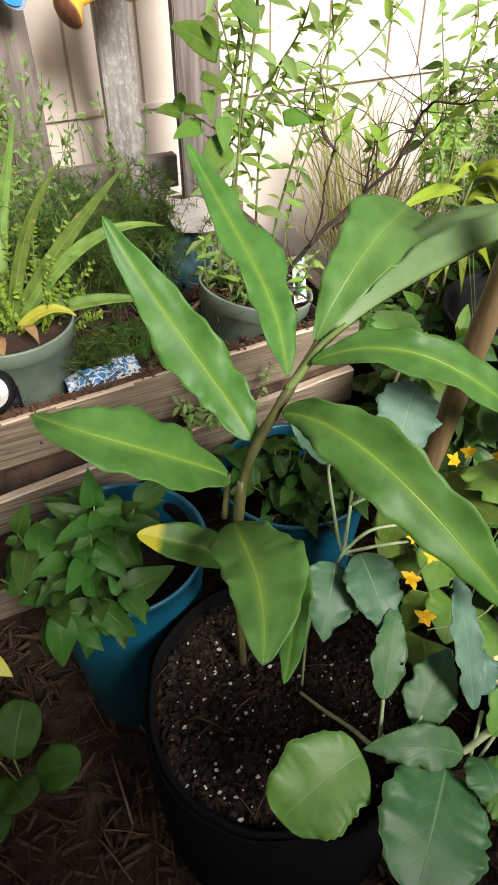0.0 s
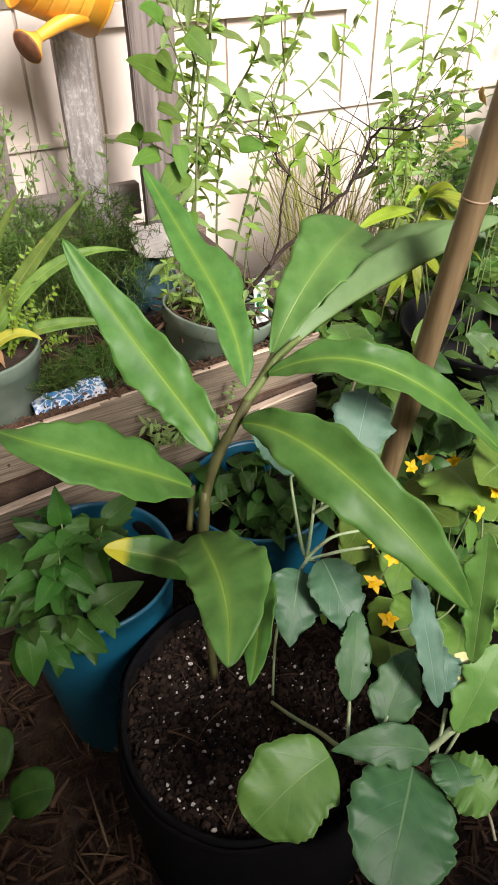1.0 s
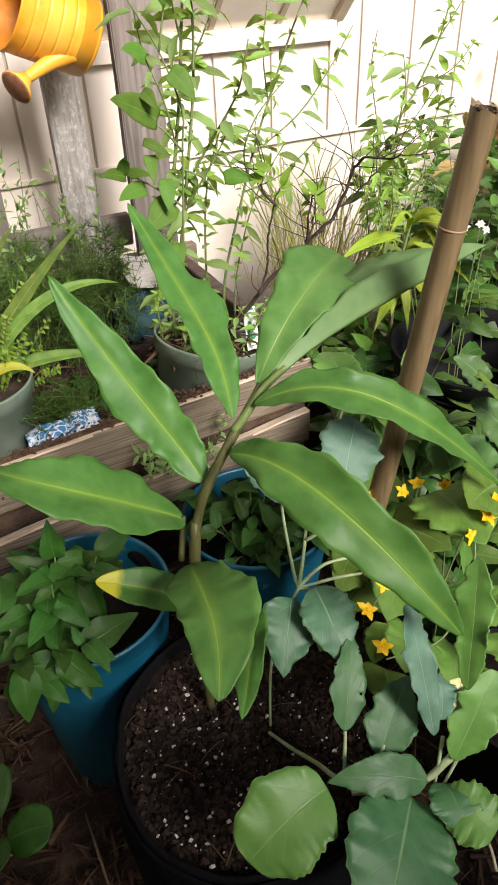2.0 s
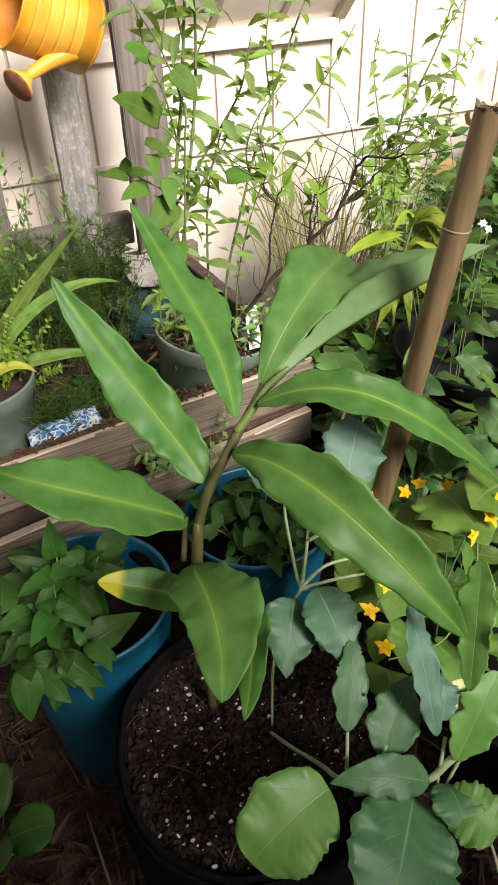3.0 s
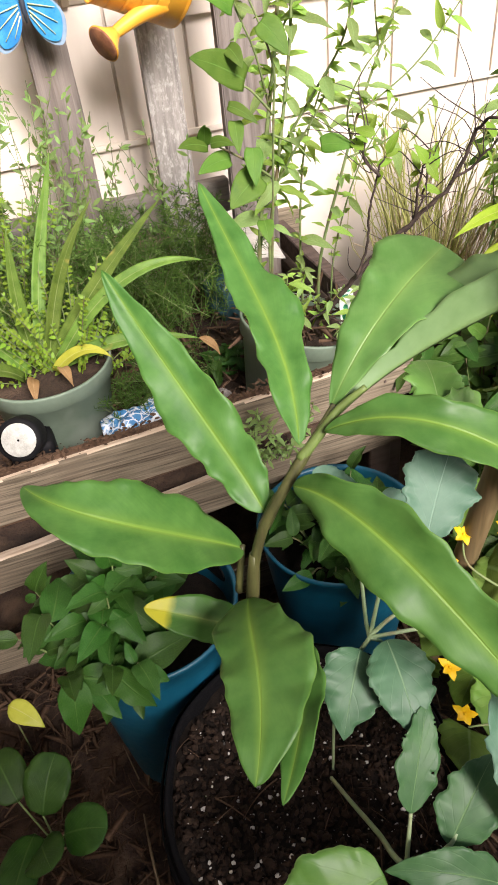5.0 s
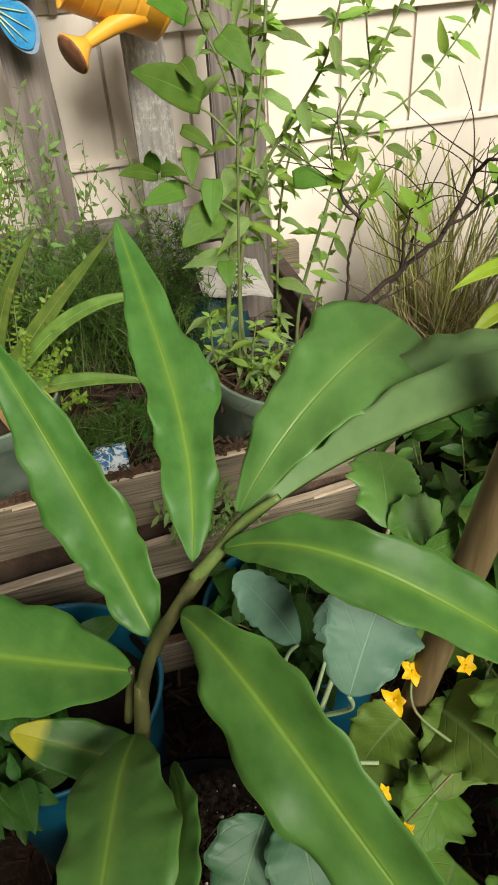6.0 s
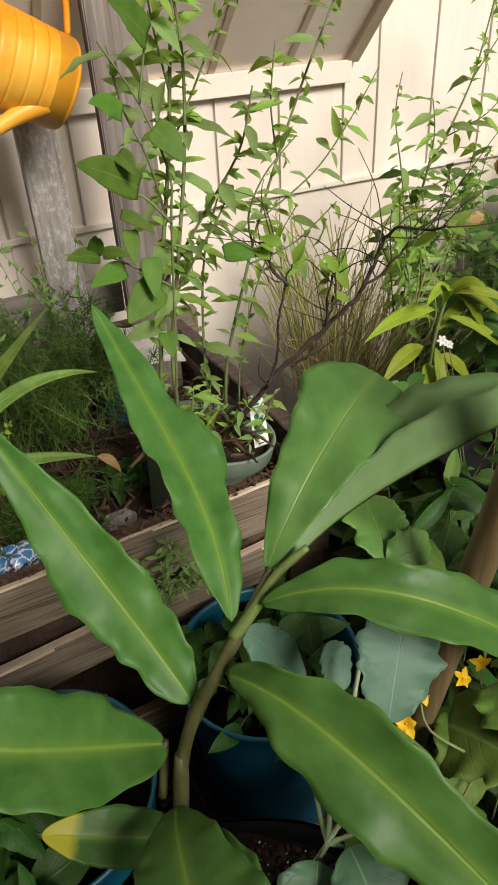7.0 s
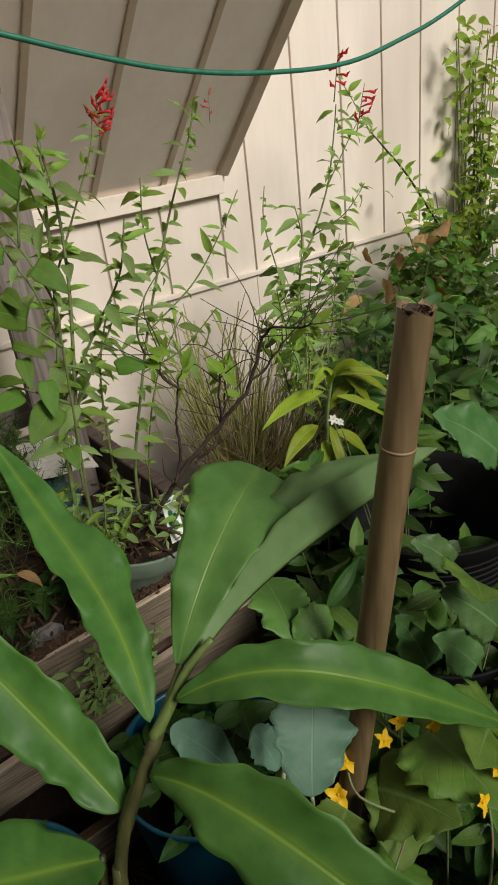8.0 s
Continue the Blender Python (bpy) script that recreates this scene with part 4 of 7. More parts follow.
ginger_leaf((0.258, 1.042, 0.891), (0.306, 1.056, 0.978), (0.394, 1.112, 0.984), (0.434, 1.130, 0.995), 0.108, (-0.60, -0.55, 0.58), shape="flared", wave=0.07, fold=0.10, frill=0.08, mat=M_GINGER_YOUNG, label="broad young ginger leaf with a curled tip")
ginger_leaf((0.254, 1.028, 0.884), (0.356, 1.068, 0.922), (0.424, 1.008, 0.974), (0.5365, 0.976, 1.034), 0.036, (-0.12, 0.76, 0.65), shape="folded", fold=2.3, wave=0.14, waves=3.0, frill=0.14, twist=-0.30, bulges=((1, 0.60, 0.8, 0.34), (-1, 0.55, -0.18, 0.6)), mat=M_GINGER_UNDER, label="young ginger leaf folded along its midrib")
ginger_leaf((0.239, 1.017, 0.884), (0.314, 0.956, 0.953), (0.360, 0.878, 0.930), (0.554, 0.885, 0.718), 0.058, (-0.16, -0.39, 0.91), phase=3.0)
ginger_leaf((0.197, 1.003, 0.836), (0.232, 0.917, 0.888), (0.269, 0.797, 0.832), (0.342, 0.729, 0.706), 0.077, (-0.52, -0.50, 0.70), phase=2.0, wave=0.10, bulges=((1, 0.80, 0.16, 0.08), (1, 0.62, -0.10, 0.07), (-1, 0.40, 0.10, 0.08)))
ginger_leaf((0.140, 1.022, 0.580), (0.11, 1.020, 0.622), (0.06, 1.032, 0.650), (0.014, 1.052, 0.664), 0.058, (0.0, -0.5, 0.85), wave=0.03, frill=0.04, mat=M_GINGER_TIP, label="old lower ginger leaf with a yellow tip")
bm = bmesh.new()
tube(bm, [Vector(p) - ginger.location for p in smooth_line([(0.135, 1.0, 0.35), (0.137, 1.012, 0.52), (0.139, 1.014, 0.66), (0.160, 1.018, 0.76), (0.198, 1.018, 0.83), (0.240, 1.03, 0.875), (0.262, 1.04, 0.895)], 8)],
     [0.0066 - 0.00002 * k for k in range(16)] + [0.0063 - 0.00002 * k for k in range(16)] + [0.0061 - 0.00012 * k for k in range(17)], 12)
part("stem", bm, M_GINGER_STEM, ginger)
bm = bmesh.new()
tube(bm, [Vector(p) - ginger.location for p in smooth_line([(0.214, 1.023, 0.851), (0.240, 1.026, 0.876), (0.262, 1.030, 0.897), (0.290, 1.026, 0.918)], 5)], [0.0062 - 0.00020 * k for k in range(16)], 12)
part("leaf_sheath", bm, M_SHEATH, ginger, "pale green upper sheath")
for p0, p1, r in (((0.139, 1.012, 0.66), (0.150, 1.018, 0.735), 0.0079), ((0.166, 1.02, 0.772), (0.186, 1.02, 0.812), 0.0072), ((0.205, 1.02, 0.838), (0.226, 1.026, 0.860), 0.0067), ((0.128, 1.03, 0.665), (0.143, 1.042, 0.728), 0.0045)):
    bm = bmesh.new()
    tube(bm, [Vector(p) - ginger.location for p in smooth_line([p0, p1], 4)], [r, r, r * 0.98, r * 0.9, r * 0.75], 12)
    part("leaf_sheath", bm, M_GINGER_STEM, ginger)

# ---- bamboo cane ----
cane = thing("bamboo_cane", "tan weathered bamboo cane stuck upright in the ground", "bamboo cane")
top, way = Vector((0.4675, 0.943, 1.195)), Vector((-0.084, 0.0906, -1.0))
bm = bmesh.new()
line, radii = [], []
for k in range(121):
    s = 1.20 * k / 120
    line.append(top + way * s)
    near = min(abs(s - q) for q in (0.119, 0.40, 0.70, 0.98))
    radii.append(0.0148 + 0.0006 * max(0, 1 - near / 0.006) + 0.001 * s)
rings = tube(bm, line, radii, 20, cap=False)
for v in rings[0]:
    v.co += Vector((0, 0, 0.009 * noise.noise((v.co.x * 190, v.co.y * 190, 0))))
part("culm", bm, M_BAMBOO, cane)
bm = bmesh.new()
tube(bm, line[:14], 0.0112, 20, cap=False)
bmesh.ops.reverse_faces(bm, faces=bm.faces)
part("hollow", bm, M_SLAT_DARK, cane, "dark hollow inside")
bm = bmesh.new()
n = 20
side = Vector((1, 0.1, 0)).cross(way).normalized()
up = way.normalized().cross(side)
outer_ring, inner_ring = [], []
for s in range(n):
    a = 2 * math.pi * s / n
    d = side * math.cos(a) + up * math.sin(a)
    j = 0.013 * noise.noise((math.cos(a) * 3, math.sin(a) * 3, 2))
    outer_ring.append(bm.verts.new(top + d * 0.0152 + Vector((0, 0, j + 0.001))))
    inner_ring.append(bm.verts.new(top + d * 0.0108 + Vector((0, 0, j - 0.002))))
for s in range(n):
    bm.faces.new((outer_ring[s], outer_ring[(s + 1) % n], inner_ring[(s + 1) % n], inner_ring[s]))
bmesh.ops.solidify(bm, geom=bm.faces, thickness=0.004)
part("cut_rim", bm, M_BAMBOO_END, cane)
bm = bmesh.new()
tube(bm, [top + way * 0.1178, top + way * 0.1202], [0.0158, 0.0158], 20)
part("node_ring", bm, M_BAMBOO_NODE, cane)


# ---- collard plant ----
collard = thing("collard_plant", "blue-green collard plant with insect-eaten leaves", "collard plant", at=(0.40, 0.70, 0.29))


def collard_leaf(base, tip, width, face=(-0.05, -0.5, 0.9), rise=0.015, mat=M_COLLARD, **how):
    base, tip = Vector(base) - collard.location, Vector(tip) - collard.location
    how = {"shape": "collard", "wave": 0.07, "waves": 2.6, "fold": 0.10, "nu": 48, "nv": 14, "ragged": 0.18, "frill": 0.07, **how}
    return leaf_part(collard, mat, arc(base, tip, rise), width, face=face, **how)


def stalk(owner, pts, r0, r1, mat, name="stalk"):
    bm = bmesh.new()
    line = [Vector(p) - owner.location for p in smooth_line(pts, 6)]
    tube(bm, line, [r0 + (r1 - r0) * k / (len(line) - 1) for k in range(len(line))], 8)
    return part(name, bm, mat, owner)


collard_leaf((0.176, 0.738, 0.516), (0.060, 0.722, 0.486), 0.108, (0.0, -0.45, 0.9), shape="round", phase=0.5, wave=0.05, ragged=0.07, mat=M_COLLARD_ROUND, label="round light green collard leaf")
collard_leaf((0.268, 0.690, 0.488), (0.165, 0.600, 0.468), 0.132, (0.0, -0.4, 0.9), shape="round", phase=1.7, wave=0.06, ragged=0.07, mat=M_COLLARD)
collard_leaf((0.290, 0.690, 0.505), (0.176, 0.738, 0.528), 0.056, (0.1, -0.75, 0.75), shape="ovate", phase=2.7, rise=0.02)
collard_leaf((0.314, 0.683, 0.488), (0.300, 0.635, 0.486), 0.066, (0.0, -0.4, 0.9), shape="round", phase=0.2, holes=1)
collard_leaf((0.300, 0.668, 0.486), (0.330, 0.612, 0.476), 0.072, (0.0, -0.4, 0.9), shape="round", phase=0.9, mat=M_COLLARD_ROUND, label="collard leaf yellowing at its edge")
collard_leaf((0.234, 0.917, 0.640), (0.183, 0.852, 0.586), 0.084, (0.0, -0.6, 0.8), shape="ovate", phase=0.9, mat=M_COLLARD_BLUE)
collard_leaf((0.262, 0.908, 0.655), (0.256, 0.815, 0.596), 0.078, (0.0, -0.7, 0.7), shape="ovate", phase=1.9, mat=M_COLLARD_BLUE)
collard_leaf((0.222, 0.770, 0.553), (0.280, 0.846, 0.622), 0.050, (0.0, -0.7, 0.7), shape="ovate", phase=2.4, mat=M_COLLARD, holes=6, ragged=0.22, label="collard leaf chewed full of holes")
collard_leaf((0.252, 0.738, 0.520), (0.335, 0.790, 0.560), 0.068, (-0.1, -0.5, 0.85), shape="ovate", phase=2.9)
collard_leaf((0.315, 0.715, 0.548), (0.322, 0.803, 0.695), 0.040, (-0.35, -0.85, 0.3), phase=0.3, mat=M_COLLARD_PALE, wave=0.22, ragged=0.26, twist=0.7)
collard_leaf((0.330, 0.722, 0.560), (0.352, 0.752, 0.592), 0.036, (-0.35, -0.8, 0.4), shape="round", phase=1.1, mat=M_COLLARD_PALE, wave=0.16, ragged=0.35, holes=2)
collard_leaf((0.350, 0.712, 0.620), (0.402, 0.780, 0.752), 0.044, (-0.8, -0.4, 0.2), phase=1.3, wave=0.14, ragged=0.4, mat=M_COLLARD_ROUND)
collard_leaf((0.347, 0.716, 0.540), (0.372, 0.741, 0.590), 0.036, (-0.2, -0.6, 0.8), phase=1.5, mat=M_COLLARD_YELLOW, ragged=0.4, holes=3, label="yellowed shrivelled collard leaf")
collard_leaf((0.330, 0.690, 0.516), (0.412, 0.722, 0.600), 0.058, (-0.4, -0.6, 0.6), phase=2.5, ragged=0.35, mat=M_COLLARD_ROUND, holes=2)
collard_leaf((0.318, 0.935, 0.766), (0.374, 0.990, 0.832), 0.080, (-0.2, -0.75, 0.6), phase=0.7, mat=M_COLLARD_PALE)
collard_leaf((0.316, 1.074, 0.650), (0.259, 1.103, 0.752), 0.051, (0.1, -0.8, 0.6), phase=1.1, mat=M_COLLARD_PALE)
collard_leaf((0.358, 1.052, 0.649), (0.343, 1.077, 0.703), 0.042, (0.1, -0.8, 0.6), phase=2.1, mat=M_COLLARD_PALE)
collard_leaf((0.400, 1.050, 0.825), (0.420, 1.128, 0.852), 0.066, (-0.1, -0.7, 0.7), phase=3.1, mat=M_COLLARD_ROUND, ragged=0.25)
collard_leaf((0.400, 1.048, 0.823), (0.448, 1.042, 0.822), 0.048, (-0.1, -0.7, 0.7), phase=0.1, mat=M_COLLARD_ROUND, ragged=0.25)
stalk(collard, [(0.190, 0.908, 0.370), (0.196, 0.855, 0.405), (0.201, 0.795, 0.455), (0.203, 0.748, 0.493), (0.24, 0.72, 0.49)], 0.0026, 0.0036, M_COLLARD_STEM)
stalk(collard, [(0.222, 0.770, 0.553), (0.214, 0.757, 0.525), (0.205, 0.742, 0.500)], 0.0022, 0.003, M_COLLARD_STEM)
stalk(collard, [(0.290, 0.762, 0.545), (0.252, 0.738, 0.520), (0.205, 0.735, 0.497)], 0.0025, 0.003, M_COLLARD_STEM)
stalk(collard, [(0.60, 0.79, 0.28), (0.52, 0.73, 0.46), (0.398, 0.693, 0.530), (0.335, 0.698, 0.509), (0.287, 0.700, 0.485), (0.206, 0.727, 0.493)], 0.008, 0.0035, M_COLLARD_STEM)
for pts in ([(0.249, 0.923, 0.646), (0.26, 0.957, 0.643), (0.290, 1.037, 0.674), (0.316, 1.074, 0.650)], [(0.249, 0.923, 0.646), (0.300, 0.991, 0.650), (0.340, 1.048, 0.655)],
            [(0.249, 0.924, 0.647), (0.300, 0.941, 0.647), (0.349, 0.93, 0.648)], [(0.249, 0.923, 0.646), (0.296, 0.914, 0.647), (0.341, 0.911, 0.636)],
            [(0.249, 0.923, 0.646), (0.226, 0.928, 0.587), (0.205, 0.925, 0.504), (0.197, 0.918, 0.36)], [(0.333, 0.716, 0.529), (0.305, 0.690, 0.482)],
            [(0.345, 0.695, 0.512), (0.309, 0.683, 0.476)], [(0.322, 0.677, 0.475), (0.322, 0.618, 0.470), (0.313, 0.586, 0.455)], [(0.30, 0.99, 0.65), (0.33, 0.96, 0.70), (0.318, 0.935, 0.766)],
            [(0.31, 0.985, 0.66), (0.37, 1.04, 0.74), (0.400, 1.050, 0.825)], [(0.249, 0.923, 0.646), (0.239, 0.92, 0.636)], [(0.249, 0.923, 0.646), (0.261, 0.915, 0.643)]):
    stalk(collard, pts, 0.0027, 0.0019, M_COLLARD_STEM)

# ---- cucumber vine with yellow flowers ----
cuke = thing("cucumber_vine", "cucumber vine with lobed leaves and yellow flowers", "cucumber vine", at=(0.52, 0.95, 0.0))


def cuke_leaf(base, tip, width, face, **how):
    base, tip = Vector(base) - cuke.location, Vector(tip) - cuke.location
    how = {"shape": "heart", "wave": 0.07, "waves": 2.5, "fold": 0.08, "nu": 26, "nv": 12, "ragged": 0.26, **how}
    return leaf_part(cuke, how.pop("mat", M_CUKE), arc(base, tip, 0.012), width, face=face, **how)


cuke_leaf((0.513, 0.964, 0.669), (0.502, 0.851, 0.661), 0.125, (-0.1, -0.55, 0.8), phase=0.4)
cuke_leaf((0.435, 0.971, 0.631), (0.460, 0.871, 0.655), 0.10, (-0.1, -0.55, 0.8), phase=1.4)
cuke_leaf((0.458, 0.833, 0.596), (0.457, 0.771, 0.604), 0.08, (-0.1, -0.55, 0.8), phase=2.4)
cuke_leaf((0.519, 1.065, 0.628), (0.425, 1.027, 0.626), 0.085, (-0.1, -0.6, 0.8), phase=3.4)
cuke_leaf((0.593, 0.927, 0.673), (0.484, 0.877, 0.716), 0.10, (-0.2, -0.5, 0.8), phase=4.4)
cuke_leaf((0.60, 1.02, 0.60), (0.59, 0.92, 0.60), 0.11, (-0.1, -0.55, 0.8), phase=5.0)
cuke_leaf((0.52, 0.80, 0.52), (0.50, 0.73, 0.50), 0.09, (-0.1, -0.55, 0.8), phase=5.6)
cuke_leaf((0.36, 0.86, 0.47), (0.33, 0.81, 0.46), 0.08, (-0.1, -0.55, 0.8), phase=0.6)
cuke_leaf((0.62, 0.86, 0.66), (0.60, 0.78, 0.66), 0.10, (-0.2, -0.55, 0.8), phase=1.6)
cuke_leaf((0.46, 0.96, 0.62), (0.40, 0.90, 0.60), 0.085, (-0.1, -0.55, 0.8), phase=2.0)
cuke_leaf((0.43, 0.93, 0.56), (0.37, 0.88, 0.55), 0.080, (-0.1, -0.55, 0.8), phase=2.6)
cuke_leaf((0.42, 0.88, 0.50), (0.37, 0.83, 0.49), 0.085, (-0.1, -0.55, 0.8), phase=3.2)
cuke_leaf((0.40, 1.00, 0.55), (0.335, 0.95, 0.56), 0.075, (-0.1, -0.55, 0.8), phase=3.8)
cuke_leaf((0.48, 0.84, 0.46), (0.43, 0.79, 0.45), 0.090, (-0.1, -0.55, 0.8), phase=4.1)
cuke_leaf((0.66, 0.95, 0.70), (0.70, 0.86, 0.70), 0.11, (-0.2, -0.55, 0.8), phase=4.7)
cuke_leaf((0.72, 1.06, 0.72), (0.66, 1.00, 0.75), 0.10, (-0.2, -0.55, 0.8), phase=5.3)
cuke_leaf((0.93, 1.12, 0.74), (0.84, 1.08, 0.78), 0.10, (-0.2, -0.55, 0.8), phase=5.9)
for base, tip, w in (((0.936, 1.178, 0.789), (0.813, 1.213, 0.890), 0.100), ((0.766, 1.045, 0.613), (0.683, 1.087, 0.701), 0.075), ((0.708, 1.036, 0.580), (0.646, 1.068, 0.653), 0.060), ((0.744, 1.114, 0.701), (0.687, 1.145, 0.756), 0.050), ((0.693, 1.110, 0.533), (0.650, 1.140, 0.644), 0.070)):
    cuke_leaf(base, tip, w, (-0.35, -0.5, 0.75), mat=M_HEDGE_BIG, phase=9 * w, wave=0.10)
for base, tip, w in (((0.391, 0.972, 0.634), (0.348, 0.969, 0.561), 0.075), ((0.423, 0.977, 0.516), (0.359, 0.971, 0.475), 0.085), ((0.372, 0.986, 0.451), (0.339, 0.991, 0.360), 0.070), ((0.442, 0.953, 0.420), (0.420, 0.951, 0.327), 0.070)):
    cuke_leaf(base, tip, w, (-0.1, -0.6, 0.75), phase=7 * w + 1)
for pts in ([(0.62, 1.0, 0.01), (0.58, 0.98, 0.4), (0.52, 0.95, 0.62), (0.44, 0.92, 0.63), (0.34, 0.88, 0.60)], [(0.52, 0.95, 0.62), (0.51, 1.02, 0.62), (0.51, 1.06, 0.625)],
            [(0.62, 0.98, 0.62), (0.55, 0.92, 0.64), (0.50, 0.86, 0.60), (0.42, 0.82, 0.55), (0.33, 0.83, 0.55)], [(0.58, 0.98, 0.4), (0.60, 0.97, 0.55), (0.62, 0.98, 0.62)],
            [(0.44, 0.92, 0.63), (0.40, 0.96, 0.66), (0.407, 0.988, 0.68)], [(0.47, 0.93, 0.63), (0.48, 0.97, 0.66), (0.50, 0.99, 0.66)]):
    stalk(cuke, pts, 0.0018, 0.0012, M_SAGE_STEM, "vine_stem")


def star_flower(owner, at, size, face, mat, petals=5, name="flower"):
    f = new(name)
    f.parent = owner
    f.location = Vector(at) - owner.location
    bm = bmesh.new()
    face = Vector(face).normalized()
    m = aim((0, 0, 0), face.orthogonal(), face, size)
    for k in range(petals):
        spin = Matrix.Rotation(2 * math.pi * k / petals, 4, "Z")
        sub = bmesh.new()
        tilt, long = 0.35 * noise.noise((k * 1.7, at[0] * 60, at[1] * 60)), 1 + 0.5 * noise.noise((k * 2.3, at[0] * 50, at[2] * 50))
        blade(sub, ((0, 0.05, 0), (0, 0.3 * long, 0.18), (0, 0.7 * long, 0.24 + tilt), (0, long, 0.12 + 1.6 * tilt)), 0.74, shape="ovate", nu=8, nv=4, fold=0.25, wave=0.14, ragged=0.25, phase=k + 40 * at[0])
        sub.transform(m @ spin)
        me = bpy.data.meshes.new("t")
        sub.to_mesh(me)
        sub.free()
        bm.from_mesh(me)
        bpy.data.meshes.remove(me)
    petals_ob = part("petals", bm, mat, f)
    bm = bmesh.new()
    bmesh.ops.create_icosphere(bm, subdivisions=1, radius=size * 0.14, matrix=Matrix.Translation(face * size * 0.1))
    part("centre", bm, M_FLOWER, f)
    return f


for k, (p, s) in enumerate((((0.407, 0.988, 0.685), 0.016), ((0.466, 0.987, 0.670), 0.014), ((0.50, 0.995, 0.668), 0.014), ((0.345, 0.869, 0.655), 0.015), ((0.339, 0.901, 0.657), 0.012), ((0.327, 0.837, 0.572), 0.016), ((0.332, 0.882, 0.596), 0.016),
                            ((0.522, 0.876, 0.685), 0.018), ((0.547, 0.887, 0.690), 0.018), ((0.512, 0.953, 0.69), 0.014), ((0.484, 0.866, 0.675), 0.015), ((0.392, 0.988, 0.642), 0.018), ((0.56, 0.93, 0.69), 0.016))):
    star_flower(cuke, p, 0.85 * s, (0.3 * math.sin(k * 2.1) - 0.1, -0.6, 0.6 + 0.3 * math.cos(k)), M_FLOWER)


# ---- small-leaved plants ----
def leaf_set(mat, shape, width, droop=0.2, fold=0.25, wave=0.05, nu=8, nv=4, n=3, name="leaf"):
    return [unit_leaf(name, mat, shape, width * (0.9 + 0.1 * k), droop * (0.6 + 0.5 * k), fold, wave, nu, nv, phase=1.7 * k) for k in range(n)]


TOWARDS = Vector((-0.15, -0.6, 0.8))


def leafy_stem(owner, pts, r0, r1, mat, leaves, size, gap, rng, start=0.15, pairs=True, lift=0.25, stem_name="stem", face=TOWARDS, grow=0.0, keep=0.78, thin=1.0, tuft=None):
    """A stem with leaf pairs along it, each pair turned a quarter from the last."""
    line = smooth_line(pts, 8)
    bm = bmesh.new()
    tube(bm, [p - owner.location for p in line], [r0 + (r1 - r0) * k / (len(line) - 1) for k in range(len(line))], 6)
    part(stem_name, bm, mat, owner)
    run, spin, total = 0.0, rng.uniform(0, 6.28), sum((b - a).length for a, b in zip(line, line[1:]))
    nextat = total * start
    for a, b in zip(line, line[1:]):
        seg = (b - a).length
        while run + seg > nextat:
            p = a.lerp(b, (nextat - run) / seg)
            t = (b - a).normalized()
            u = nextat / total
            side = t.orthogonal().normalized()
            side = Matrix.Rotation(spin, 3, t) @ side
            for sgn in ((1, -1) if pairs else (1,)):
                if rng.random() > keep:
                    continue
                way = side * sgn + t * lift + Vector((rng.uniform(-.5, .5), rng.uniform(-.5, .5), rng.uniform(-.6, .25)))
                s = size * (0.4 + 1.0 * rng.random() ** 1.3) * (1 - grow * u)
                m = aim(p + side * sgn * r0, way, face + Vector((rng.uniform(-.5, .5), rng.uniform(-.5, .5), rng.uniform(-.2, .4))), s)
                if thin != 1.0:
                    m = m @ Matrix.Diagonal((thin, 1, 1, 1))
                put_leaf(owner, rng.choice(leaves), m)
            if tuft and rng.random() < 0.6:
                for q in range(rng.randrange(2, 5)):
                    put_leaf(owner, rng.choice(tuft), aim(p, side * rng.choice((-1, 1)) + t * 0.6 + rand_dir(rng) * 0.6, face + rand_dir(rng) * 0.5, size * rng.uniform(0.22, 0.45)))
            spin += 1.57 + rng.uniform(-0.3, 0.3)
            nextat += gap * rng.uniform(0.75, 1.25) * (1 - 0.35 * u)
        run += seg
    return line


def red_spike(owner, at, up, n, size, rng):
    """A head of narrow red tube flowers."""
    f = new("flower_spike")
    f.parent = owner
    f.location = Vector(at) - owner.location
    bm = bmesh.new()
    up = Vector(up).normalized()
    for k in range(n):
        d = (rand_dir(rng, 0.4) + up * 0.4 + Vector((0, -0.4, 0))).normalized()
        p = up * (k / n) * size * 2.6
        tube(bm, [p, p + d * size * 0.6, p + d * size + Vector((0, 0, -0.1 * size))], [size * 0.05, size * 0.09, size * 0.12], 6)
        tube(bm, [p + d * size, p + d * size * 1.25 + Vector((0, 0, 0.18 * size))], [size * 0.10, size * 0.03], 5)
    part("petals", bm, M_RED, f)
    bm = bmesh.new()
    tube(bm, [-up * size, up * size * 2.8], [size * 0.05, size * 0.03], 5)
    part("spike_stem", bm, M_SAGE_STEM, f)


rng = random.Random(21)
M_SAGE_YOUNG = leaf_material("young_sage_leaf", (0.25, 0.43, 0.07), (0.37, 0.54, 0.12), (0.38, 0.54, 0.18), 0.6, 9, 1.1, 0.05, 0.5, puff=0.15)
SAGE_LEAVES = leaf_set(M_SAGE, "lance", 0.34, 0.35, 0.3, 0.09, 9, 4, 4) + leaf_set(M_SAGE, "ovate", 0.40, 0.45, 0.35, 0.10, 9, 4, 2) + leaf_set(M_SAGE_YOUNG, "lance", 0.30, 0.3, 0.4, 0.08, 8, 4, 2)
SAGE_TUFT = leaf_set(M_SAGE_YOUNG, "ovate", 0.5, 0.2, 0.4, 0.06, 6, 4, 2)
